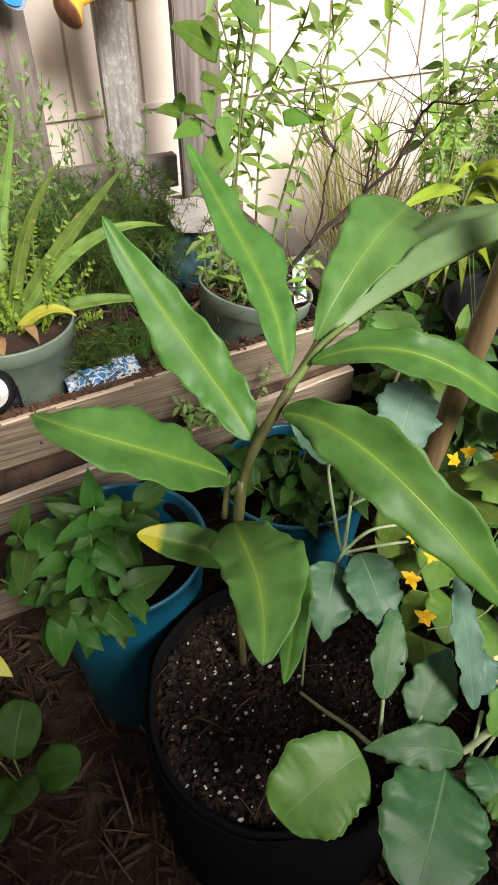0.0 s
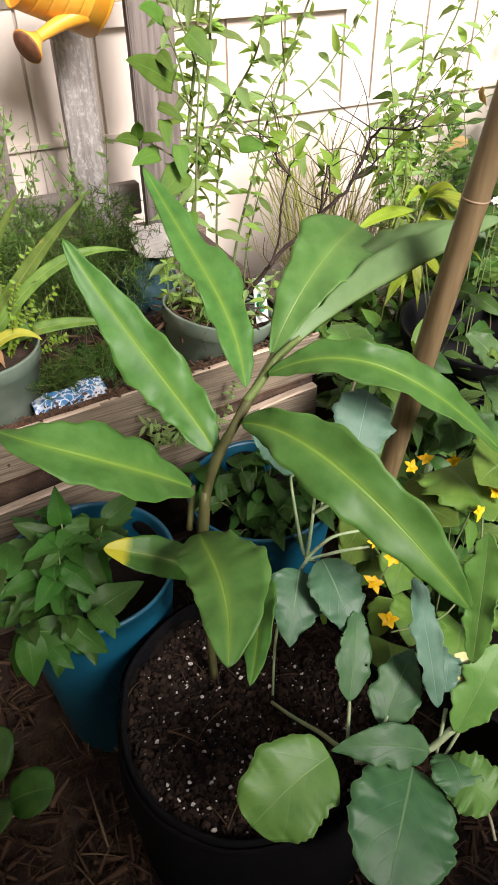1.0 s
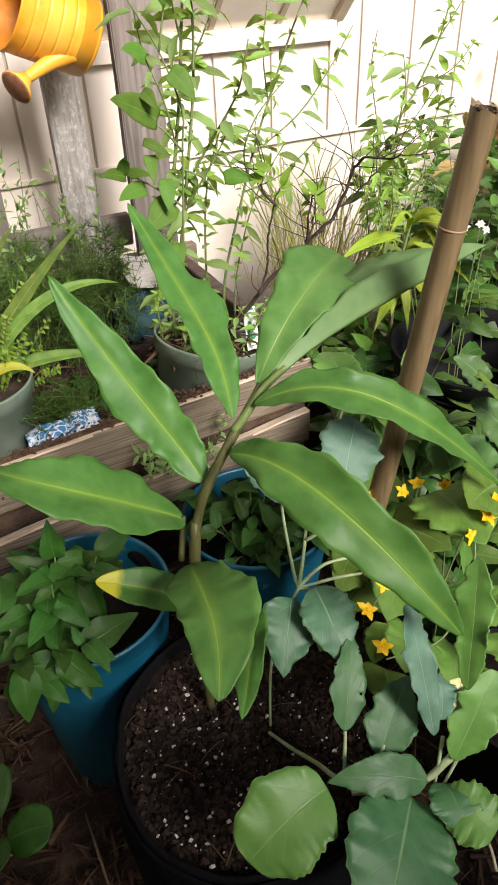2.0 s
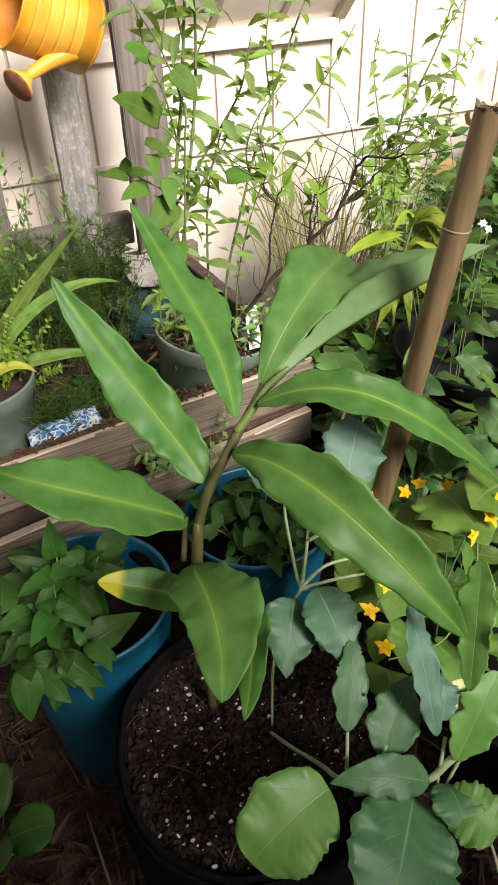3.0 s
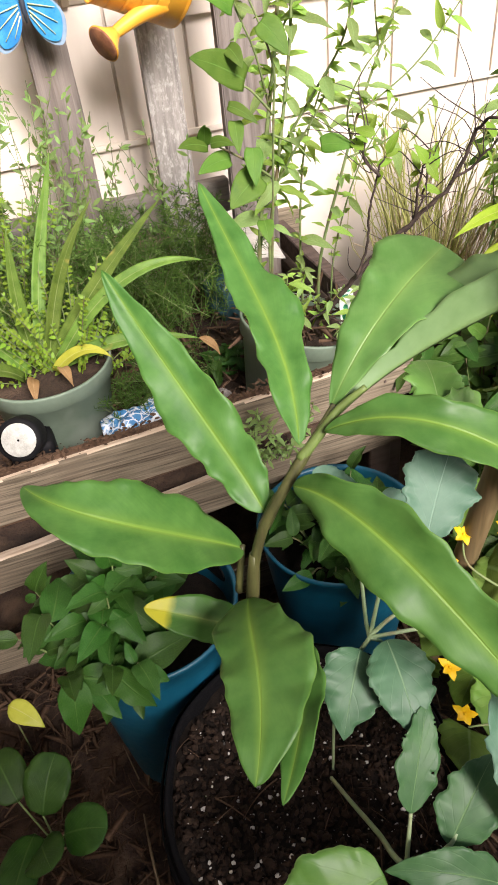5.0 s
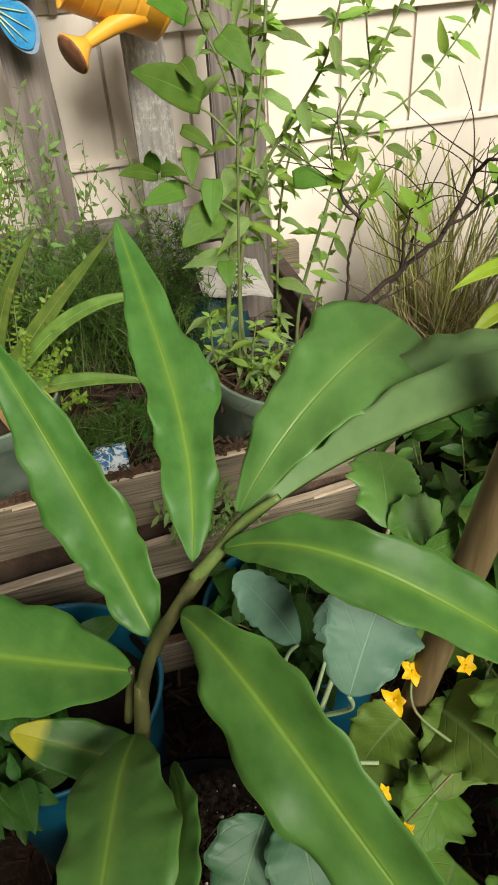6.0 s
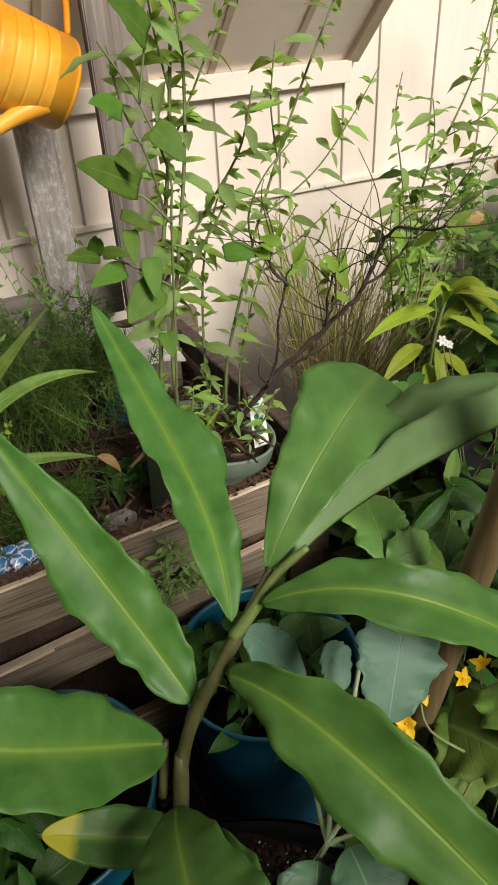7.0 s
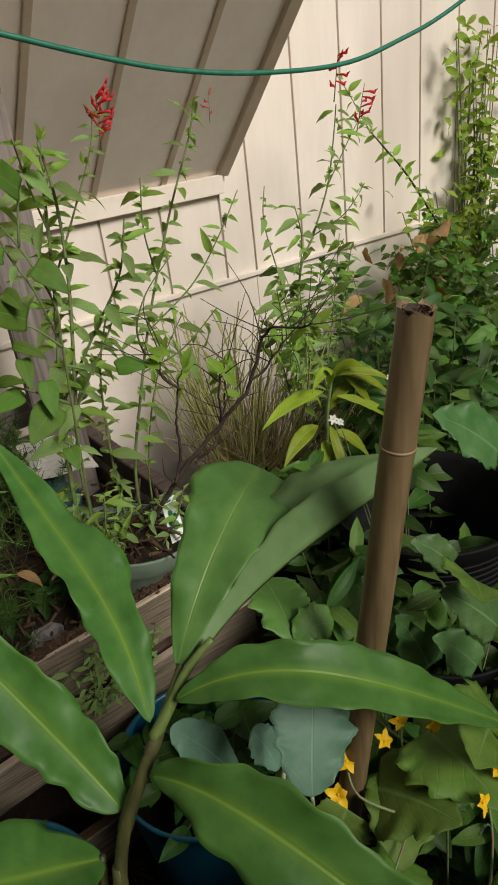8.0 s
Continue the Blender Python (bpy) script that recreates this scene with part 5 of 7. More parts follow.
SAGE_SMALL = leaf_set(M_SAGE, "lance", 0.30, 0.3, 0.35, 0.07) + leaf_set(M_SAGE_YOUNG, "ovate", 0.36, 0.3, 0.35, 0.07, n=2)
sage = thing("sage_plant", "tall pineapple sage with slender stems and red flowers", "sage plant", at=(0.43, 1.63, 0.63))
leafy_stem(sage, [(0.385, 1.645, 0.62), (0.382, 1.65, 0.75), (0.408, 1.65, 0.95), (0.438, 1.65, 1.11), (0.457, 1.65, 1.245), (0.47, 1.65, 1.33)], 0.0048, 0.002, M_SAGE_STEM, SAGE_LEAVES, 0.066, 0.036, rng, 0.2, tuft=SAGE_TUFT)
leafy_stem(sage, [(0.405, 1.63, 0.62), (0.40, 1.63, 0.80), (0.425, 1.62, 0.97), (0.452, 1.62, 1.12), (0.462, 1.62, 1.24), (0.455, 1.62, 1.32)], 0.004, 0.0018, M_SAGE_STEM, SAGE_SMALL, 0.056, 0.042, rng, 0.28, tuft=SAGE_TUFT)
leafy_stem(sage, [(0.40, 1.64, 0.88), (0.44, 1.60, 0.97), (0.475, 1.58, 1.03), (0.50, 1.58, 1.07)], 0.0026, 0.0012, M_SAGE_STEM, SAGE_LEAVES, 0.060, 0.028, rng, 0.15, tuft=SAGE_TUFT)
leafy_stem(sage, [(0.44, 1.65, 1.12), (0.50, 1.65, 1.22), (0.545, 1.65, 1.30), (0.559, 1.65, 1.345)], 0.002, 0.001, M_SAGE_STEM, SAGE_SMALL, 0.042, 0.024, rng, 0.1, tuft=SAGE_TUFT)
leafy_stem(sage, [(0.50, 1.655, 0.62), (0.507, 1.65, 0.755), (0.55, 1.65, 0.90), (0.593, 1.65, 1.025), (0.663, 1.65, 1.183), (0.723, 1.65, 1.298), (0.74, 1.65, 1.35)], 0.0034, 0.0012, M_SAGE_STEM, SAGE_LEAVES, 0.050, 0.036, rng, 0.25, grow=0.25, tuft=SAGE_TUFT)
leafy_stem(sage, [(0.41, 1.65, 0.93), (0.48, 1.62, 1.04), (0.53, 1.60, 1.12), (0.555, 1.60, 1.20)], 0.0028, 0.0014, M_SAGE_STEM, SAGE_LEAVES, 0.058, 0.028, rng, 0.1, tuft=SAGE_TUFT)
leafy_stem(sage, [(0.47, 1.66, 0.62), (0.475, 1.67, 0.80), (0.49, 1.67, 0.95), (0.53, 1.67, 1.06)], 0.0028, 0.0014, M_SAGE_STEM, SAGE_LEAVES, 0.052, 0.034, rng, 0.25, tuft=SAGE_TUFT)
leafy_stem(sage, [(0.585, 1.65, 1.0), (0.68, 1.64, 1.06), (0.74, 1.63, 1.13), (0.80, 1.64, 1.20)], 0.0018, 0.001, M_SAGE_STEM, SAGE_SMALL, 0.038, 0.035, rng, 0.1, tuft=SAGE_TUFT)
leafy_stem(sage, [(0.56, 1.65, 0.93), (0.63, 1.62, 0.96), (0.70, 1.60, 1.02)], 0.002, 0.001, M_SAGE_STEM, SAGE_LEAVES, 0.045, 0.035, rng, 0.1, tuft=SAGE_TUFT)
leafy_stem(sage, [(0.395, 1.60, 0.62), (0.40, 1.58, 0.70), (0.41, 1.57, 0.78)], 0.002, 0.0012, M_SAGE_STEM, SAGE_LEAVES, 0.042, 0.022, rng, 0.1, tuft=SAGE_TUFT)
leafy_stem(sage, [(0.36, 1.66, 0.62), (0.35, 1.65, 0.70), (0.35, 1.64, 0.77)], 0.002, 0.0012, M_SAGE_STEM, SAGE_LEAVES, 0.045, 0.022, rng, 0.1, tuft=SAGE_TUFT)
leafy_stem(sage, [(0.50, 1.58, 0.62), (0.53, 1.56, 0.68), (0.55, 1.55, 0.74)], 0.002, 0.0012, M_SAGE_STEM, SAGE_SMALL, 0.035, 0.02, rng, 0.1, tuft=SAGE_TUFT)
leafy_stem(sage, [(0.425, 1.65, 1.03), (0.40, 1.63, 1.12), (0.37, 1.62, 1.19), (0.36, 1.62, 1.26)], 0.002, 0.001, M_SAGE_STEM, SAGE_LEAVES, 0.052, 0.030, rng, 0.15, tuft=SAGE_TUFT)
leafy_stem(sage, [(0.45, 1.65, 1.20), (0.43, 1.63, 1.27), (0.42, 1.62, 1.33)], 0.0018, 0.001, M_SAGE_STEM, SAGE_LEAVES, 0.05, 0.026, rng, 0.1, tuft=SAGE_TUFT)
leafy_stem(sage, [(0.62, 1.65, 1.09), (0.60, 1.63, 1.17), (0.61, 1.63, 1.25)], 0.0016, 0.001, M_SAGE_STEM, SAGE_SMALL, 0.045, 0.028, rng, 0.1, tuft=SAGE_TUFT)
leafy_stem(sage, [(0.57, 1.65, 0.96), (0.55, 1.62, 1.02), (0.57, 1.60, 1.08), (0.62, 1.59, 1.13)], 0.002, 0.001, M_SAGE_STEM, SAGE_LEAVES, 0.05, 0.03, rng, 0.15, tuft=SAGE_TUFT)
leafy_stem(sage, [(0.53, 1.66, 0.62), (0.545, 1.67, 0.75), (0.60, 1.68, 0.90), (0.68, 1.69, 1.0)], 0.0022, 0.001, M_SAGE_STEM, SAGE_SMALL, 0.042, 0.034, rng, 0.3, tuft=SAGE_TUFT)
for k in range(9):
    a, q = rng.uniform(0, 6.28), rng.uniform(0.02, 0.09)
    x, y = 0.438 + q * math.cos(a), 1.622 + q * math.sin(a)
    leafy_stem(sage, [(x, y, 0.63), (x + rng.uniform(-.02, .02), y - 0.01, 0.67), (x + rng.uniform(-.05, .05), y - rng.uniform(0, .04), rng.uniform(0.68, 0.77))], 0.0016, 0.0009, M_SAGE_STEM, SAGE_SMALL, 0.034, 0.018, rng, 0.2, tuft=SAGE_TUFT)
red_spike(sage, (0.565, 1.65, 1.315), (0.1, 0, 1), 14, 0.024, rng)
red_spike(sage, (0.768, 1.65, 1.325), (0.1, 0, 1), 4, 0.013, rng)

M_BEAN = leaf_material("bean_leaf", (0.105, 0.235, 0.028), (0.175, 0.315, 0.050), (0.19, 0.37, 0.08), 0.55, 7, 0.9, 0.05, 0.5, puff=0.15)
shoot = thing("bean_shoot", "climbing shoot with broad heart-shaped leaves", "climbing plant", at=(0.38, 1.60, 0.65))


def shoot_leaf(base, tip, width, face=(-0.1, -0.85, 0.45), **how):
    base, tip = Vector(base) - shoot.location, Vector(tip) - shoot.location
    return leaf_part(shoot, M_BEAN, arc(base, tip, 0.006), width, face=face, **{"shape": "heart", "wave": 0.04, "waves": 2, "fold": 0.15, "nu": 18, "nv": 8, "thick": 0.0005, **how})


for base, tip, w in (((0.352, 1.54, 1.105), (0.268, 1.51, 1.149), 0.047), ((0.323, 1.54, 1.076), (0.357, 1.51, 1.051), 0.018), ((0.331, 1.54, 1.054), (0.324, 1.51, 1.016), 0.024), ((0.286, 1.54, 1.026), (0.235, 1.51, 1.040), 0.022), ((0.281, 1.54, 1.030), (0.279, 1.51, 1.063), 0.022),
                     ((0.290, 1.54, 1.029), (0.318, 1.51, 1.029), 0.018), ((0.318, 1.54, 1.003), (0.259, 1.51, 0.999), 0.029), ((0.355, 1.54, 1.012), (0.346, 1.51, 0.964), 0.030), ((0.362, 1.54, 0.970), (0.302, 1.51, 0.938), 0.050), ((0.364, 1.54, 0.898), (0.360, 1.51, 0.870), 0.028),
                     ((0.466, 1.54, 0.996), (0.509, 1.51, 0.992), 0.030), ((0.331, 1.54, 1.149), (0.341, 1.51, 1.125), 0.024), ((0.381, 1.54, 1.173), (0.408, 1.51, 1.132), 0.038), ((0.343, 1.54, 1.193), (0.296, 1.51, 1.212), 0.028), ((0.39, 1.55, 1.27), (0.33, 1.50, 1.31), 0.045)):
    shoot_leaf(base, tip, w, phase=40 * w)
for pts in ([(0.385, 1.62, 0.62), (0.39, 1.58, 0.85), (0.395, 1.55, 1.05), (0.396, 1.54, 1.115), (0.37, 1.55, 1.20), (0.325, 1.54, 1.27)], [(0.395, 1.57, 0.95), (0.35, 1.545, 0.99), (0.307, 1.54, 1.02), (0.285, 1.54, 1.032)],
            [(0.395, 1.55, 1.05), (0.36, 1.54, 1.09), (0.342, 1.54, 1.10)], [(0.37, 1.55, 1.20), (0.39, 1.55, 1.28)], [(0.393, 1.56, 1.02), (0.43, 1.55, 1.0), (0.449, 1.54, 0.974)]):
    stalk(shoot, pts, 0.0022, 0.0012, M_SAGE_STEM, "shoot_stem")

# side sage further along the wall
sage2 = thing("sage_plant", "slender sage with red flowers by the house wall", "sage plant", at=(1.10, 1.95, 0.0))
leafy_stem(sage2, [(1.05, 1.92, 0.0), (1.08, 1.91, 0.5), (1.135, 1.90, 0.918), (1.19, 1.90, 1.02), (1.245, 1.90, 1.126), (1.27, 1.90, 1.22), (1.285, 1.90, 1.30)], 0.004, 0.0014, M_SAGE_STEM, SAGE_LEAVES, 0.055, 0.045, rng, 0.55, tuft=SAGE_TUFT)
leafy_stem(sage2, [(1.10, 1.90, 0.80), (1.06, 1.88, 0.95), (1.03, 1.88, 1.08), (1.04, 1.88, 1.16)], 0.0022, 0.001, M_SAGE_STEM, SAGE_LEAVES, 0.045, 0.038, rng, 0.2, tuft=SAGE_TUFT)
leafy_stem(sage2, [(1.135, 1.90, 0.918), (1.12, 1.86, 1.03), (1.09, 1.84, 1.11)], 0.002, 0.001, M_SAGE_STEM, SAGE_LEAVES, 0.05, 0.035, rng, 0.1, tuft=SAGE_TUFT)
leafy_stem(sage2, [(1.245, 1.90, 1.126), (1.30, 1.88, 1.22), (1.345, 1.88, 1.27)], 0.0016, 0.001, M_SAGE_STEM, SAGE_SMALL, 0.045, 0.025, rng, 0.1, tuft=SAGE_TUFT)
leafy_stem(sage2, [(1.19, 1.90, 1.02), (1.27, 1.87, 1.06), (1.33, 1.86, 1.12)], 0.0018, 0.001, M_SAGE_STEM, SAGE_SMALL, 0.045, 0.03, rng, 0.1, tuft=SAGE_TUFT)
leafy_stem(sage2, [(1.09, 1.90, 0.70), (1.0, 1.80, 0.85), (0.95, 1.75, 0.97)], 0.002, 0.001, M_SAGE_STEM, SAGE_LEAVES, 0.05, 0.03, rng, 0.2, tuft=SAGE_TUFT)
for k in range(12):
    x, y = rng.uniform(0.98, 1.26), rng.uniform(1.78, 1.92)
    z = rng.uniform(0.82, 1.08)
    leafy_stem(sage2, [(1.08 + rng.uniform(-.04, .04), 1.90, 0.45), (0.5 * (1.08 + x), y, 0.70), (x, y - 0.02, z)], 0.0022, 0.001, M_SAGE_STEM, SAGE_SMALL, 0.044, 0.030, rng, 0.45, tuft=SAGE_TUFT)
red_spike(sage2, (1.285, 1.90, 1.335), (0.2, 0, 1), 6, 0.030, rng)
red_spike(sage2, (1.335, 1.88, 1.255), (0.3, 0, 1), 7, 0.030, rng)

# ---- pepper seedlings in the tubs ----
PEPPER = leaf_set(M_BOWL_LEAF, "ovate", 0.58, 0.35, 0.30, 0.14, 12, 6, 4)
rng = random.Random(8)


def seedlings(name, label, centre, reach, z0, z1, count, size):
    p = thing(name, label, "seedlings", at=(centre[0], centre[1], z0))
    for k in range(count):
        a = rng.uniform(0, 6.28)
        r = reach * math.sqrt(rng.random())
        foot = Vector((centre[0] + 0.45 * r * math.cos(a), centre[1] + 0.45 * r * math.sin(a), z0))
        tip = Vector((centre[0] + r * math.cos(a), centre[1] + r * math.sin(a), z0 + (z1 - z0) * rng.uniform(0.55, 1.0) * (1 - 0.35 * (r / reach) ** 2)))
        leafy_stem(p, [foot, foot.lerp(tip, 0.5) + Vector((0, 0, 0.012)), tip], 0.002, 0.0012, M_SAGE_STEM, PEPPER, size, 0.035, rng, 0.45, lift=0.3)
        way = (tip - foot).normalized() + Vector((rng.uniform(-.5, .5), rng.uniform(-.7, .2), -0.5))
        put_leaf(p, rng.choice(PEPPER), aim(tip, way, (rng.uniform(-.3, .3), rng.uniform(-0.7, 0), 0.8), size * rng.uniform(0.8, 1.15)))
    return p


seedlings("pepper_plant", "bushy dark green pepper seedlings filling a blue tub", (-0.055, 1.190), 0.122, 0.37, 0.610, 24, 0.064)
seedlings("pepper_plant", "young green seedlings in a blue tub", (0.375, 1.30), 0.14, 0.34, 0.49, 20, 0.055)

# ---- broad-leaved weeds low beside the bag ----
weed = thing("broadleaf_weed", "low weed with rounded dark green leaves in the mulch", "weed", at=(-0.25, 1.12, 0.0))
for base, tip, w in (((-0.26, 1.14, 0.10), (-0.215, 1.215, 0.155), 0.085), ((-0.23, 1.10, 0.09), (-0.150, 1.065, 0.13), 0.080), ((-0.27, 1.10, 0.09), (-0.245, 1.03, 0.14), 0.075), ((-0.28, 1.12, 0.09), (-0.32, 1.00, 0.12), 0.07), ((-0.30, 1.18, 0.10), (-0.33, 1.27, 0.13), 0.08)):
    leaf_part(weed, M_BOWL_LEAF, arc(Vector(base) - weed.location, Vector(tip) - weed.location, 0.015), w, face=(0, -0.3, 1), shape="round", wave=0.05, waves=2, fold=0.06, nu=16, nv=8)
    stalk(weed, [(-0.26, 1.12, 0.0), base], 0.002, 0.0018, M_SAGE_STEM, "leaf_stalk")
yellow = thing("yellow_leaf", "yellowing leaf hanging beside the blue tub", "leaf", at=(-0.26, 1.28, 0.0))
leaf_part(yellow, M_GINGER_YELLOW, arc((-0.02, 0.03, 0.20), (0.035, -0.02, 0.17), 0.012), 0.045, face=(0, -0.5, 0.8), shape="ovate", nu=12, nv=6, name="blade")
stalk(yellow, [(-0.29, 1.32, 0.0), (-0.28, 1.31, 0.2)], 0.0016, 0.0014, M_SAGE_STEM, "leaf_stalk")

sprout = thing("mulch_sprout", "tiny bright green seedlings sprouting from the mulch", "seedlings", at=(0.271, 0.682, 0.0))
for x, y in ((0.214, 0.691), (0.271, 0.682), (0.327, 0.641), (0.303, 0.626), (0.295, 0.698)):
    for k in range(3):
        a = 2.1 * k + 9 * x
        leaf_part(sprout, M_SPROUT, arc(Vector((x, y, 0.03)) - sprout.location, Vector((x + 0.024 * math.cos(a), y + 0.024 * math.sin(a), 0.045)) - sprout.location, 0.008), 0.018, face=(0, -0.2, 1), shape="ovate", wave=0.05, waves=2, fold=0.15, nu=8, nv=4)
    stalk(sprout, [(x, y, -0.01), (x, y, 0.03)], 0.0012, 0.001, M_SAGE_STEM, "stem")

# ---- strap-leaved plant and ferny growth in the bed ----
strap = thing("strap_leaf_plant", "arching strap-leaved plant in a grey-green pot", "bromeliad", at=(-0.03, 1.71, 0.64))


def strap_leaf(pts, width, face=(0.3, -0.6, 0.7), mat=M_STRAP, **how):
    pts = [Vector(p) - strap.location for p in pts]
    leaf_part(strap, mat, pts, width, face=face, **{"shape": "strap", "wave": 0.04, "waves": 1.5, "fold": 0.3, "nu": 26, "nv": 6, **how})


strap_leaf([(-0.03, 1.72, 0.64), (0.05, 1.72, 0.74), (0.107, 1.72, 0.80), (0.232, 1.70, 0.915)], 0.030)
strap_leaf([(-0.04, 1.72, 0.64), (0.0, 1.73, 0.74), (0.017, 1.73, 0.82), (0.115, 1.72, 0.93)], 0.025)
strap_leaf([(-0.02, 1.71, 0.64), (0.10, 1.70, 0.80), (0.20, 1.69, 0.82), (0.29, 1.70, 0.782)], 0.025)
strap_leaf([(-0.01, 1.70, 0.64), (0.06, 1.68, 0.68), (0.16, 1.67, 0.68), (0.25, 1.66, 0.645)], 0.028, label="strap leaf with a dry brown tip")
strap_leaf([(-0.06, 1.72, 0.64), (-0.07, 1.72, 0.72), (-0.06, 1.73, 0.80), (-0.04, 1.74, 0.90)], 0.028)
strap_leaf([(-0.08, 1.70, 0.64), (-0.13, 1.70, 0.74), (-0.20, 1.69, 0.82), (-0.28, 1.66, 0.85)], 0.028)
strap_leaf([(-0.05, 1.74, 0.64), (-0.03, 1.80, 0.76), (0.02, 1.84, 0.86), (0.07, 1.86, 0.98)], 0.026)
strap_leaf([(-0.09, 1.68, 0.64), (-0.12, 1.63, 0.72), (-0.18, 1.58, 0.74), (-0.24, 1.54, 0.70)], 0.026)
strap_leaf([(-0.03, 1.68, 0.64), (0.01, 1.66, 0.69), (0.05, 1.64, 0.70), (0.075, 1.62, 0.675)], 0.023, mat=M_GINGER_YELLOW)
strap_leaf([(0.25, 1.66, 0.645), (0.265, 1.66, 0.638), (0.28, 1.655, 0.625), (0.285, 1.65, 0.60)], 0.020, mat=M_BROWN_LEAF, shape="lance", label="dry curled brown tip")
for a, b in (((-0.02, 1.66, 0.655), (-0.005, 1.61, 0.64)), ((-0.07, 1.64, 0.66), (-0.075, 1.585, 0.635))):
    strap_leaf(arc(a, b, 0.02), 0.022, mat=M_BROWN_LEAF, shape="lance", label="small dry leaf over the rim")

rng = random.Random(31)
leaflets = [unit_leaf("leaflet", M_MORINGA, "ovate", 0.6, 0.1, 0.15, 0.02, 4, 2)]


def compound_plant(name, label, foot, tips, mat, leaflet=0.018, gap=0.014):
    """Fine compound leaves: leaflets in pairs along thin stalks."""
    p = thing(name, label, "leafy plant", at=foot)
    foot, placed = Vector(foot), []
    for tip in tips:
        tip = Vector(tip)
        mid = foot.lerp(tip, 0.55) + Vector((0, 0, 0.05 * (tip - foot).length))
        line = [q - p.location for q in smooth_line([foot, mid, tip], 10)]
        bm = bmesh.new()
        tube(bm, line, 0.0011, 5)
        part("stalk", bm, M_SAGE_STEM, p)
        for a, b in zip(line[6:], line[7:]):
            steps = max(1, int((b - a).length / gap))
            for s in range(steps):
                q = a.lerp(b, s / steps)
                t = (b - a).normalized()
                side = t.cross(Vector((0, -0.5, 0.85))).normalized()
                for sg in (1, -1):
                    if rng.random() < 0.8:
                        placed.append((0, aim(q, side * sg + t * 0.35 + rand_dir(rng) * 0.45, (rng.uniform(-.6, .6), -0.5, 0.85), leaflet * rng.uniform(0.6, 1.15))))
    ob = scatter("foliage", leaflets, placed, mat, p)
    tagged(ob, kind="stuff")
    return p


tips = [(rng.uniform(-0.18, 0.13), rng.uniform(1.62, 1.80), rng.uniform(0.66, 0.82)) for k in range(46)]
compound_plant("compound_leaf_plant", "bright green feathery compound-leaved seedling", (0.0, 1.74, 0.52), tips, M_MORINGA, 0.0130, 0.0105)
tips = [(rng.uniform(-0.35, 0.08), rng.uniform(1.80, 2.10), rng.uniform(0.70, 1.0)) for k in range(46)]
compound_plant("compound_leaf_plant", "taller compound-leaved plant at the back of the bed", (-0.10, 1.95, 0.50), tips, M_MORINGA, 0.0125, 0.0105)

needle = [sliver("needle", 0.12, 0.085, 0.03, 2), sliver("needle", -0.1, 0.07, 0.03, 2)]


def feathery(name, label, box_lo, box_hi, stems, needles, mat, length=(0.015, 0.032)):
    """A soft mass of fine needle-leaved stems."""
    p = thing(name, label, "ferny plant", at=(*[(a + b) / 2 for a, b in zip(box_lo[:2], box_hi[:2])], 0.49))
    placed = []
    bm = bmesh.new()
    for k in range(stems):
        a = Vector((rng.uniform(box_lo[0], box_hi[0]), rng.uniform(box_lo[1], box_hi[1]), box_lo[2]))
        b = a + Vector((rng.uniform(-.12, .12), rng.uniform(-.12, .06), (box_hi[2] - box_lo[2]) * rng.uniform(0.45, 1.0)))
        c = b + Vector((rng.uniform(-.08, .08), rng.uniform(-.08, .02), rng.uniform(-.07, .02)))
        line = smooth_line([a, a.lerp(b, 0.55) + Vector((rng.uniform(-.02, .02), 0, 0.01)), b, c], 7)
        tube(bm, [q - p.location for q in line], 0.0007, 3, cap=False)
        for s in range(needles):
            u = 0.15 + 0.85 * rng.random()
            q = line[int(u * (len(line) - 1))] - p.location + rand_dir(rng) * 0.006
            placed.append((rng.randrange(2), aim(q, rand_dir(rng) + Vector((0, 0, 0.35)), rand_dir(rng), rng.uniform(*length))))
    tagged(part("stalk_work", bm, M_SAGE_STEM, p), kind="stuff")
    tagged(scatter("foliage", needle, placed, mat, p, smooth=False), kind="stuff")
    return p


feathery("asparagus_fern", "dark green feathery asparagus fern in the bed", (0.04, 1.86, 0.50), (0.36, 2.10, 0.80), 105, 75, M_FERN)
feathery("asparagus_fern", "feathery green growth around the pot", (0.06, 1.62, 0.50), (0.20, 1.72, 0.60), 26, 55, M_FERN)
feathery("asparagus_fern", "feathery green growth at the back of the bed", (-0.40, 1.75, 0.50), (0.10, 2.10, 0.84), 90, 60, M_FERN)

WEED_LEAVES = leaf_set(M_SAGE, "lance", 0.34, 0.15, 0.2, 0.03, 4, 2)
wisp = thing("wispy_weed", "thin wispy weeds with tiny leaves against the boards", "weed", at=(0.1, 2.08, 0.5))
bm, placed = bmesh.new(), []
for k in range(120):
    x = rng.uniform(-0.34, 0.40) if k % 3 else rng.uniform(-0.34, 0.14)
    y = rng.uniform(1.96, 2.13)
    h = rng.uniform(0.26, 0.62) * (0.72 if x > 0.2 else 1)
    line = [q - wisp.location for q in smooth_line([(x, y, 0.5), (x + rng.uniform(-.04, .04), y, 0.5 + h * 0.5), (x + rng.uniform(-.10, .10), y - rng.uniform(0, .06), 0.5 + h)], 8)]
    tube(bm, line, [0.0012 - 0.00004 * j for j in range(len(line))], 4, cap=False)
    for q, r in zip(line[3:], line[4:]):
        for j in range(rng.randrange(1, 4)):
            placed.append((rng.randrange(3), aim(q.lerp(r, rng.random()), rand_dir(rng) + Vector((0, 0, 0.4)), TOWARDS + rand_dir(rng) * 0.6, 0.022 * (0.4 + rng.random()))))
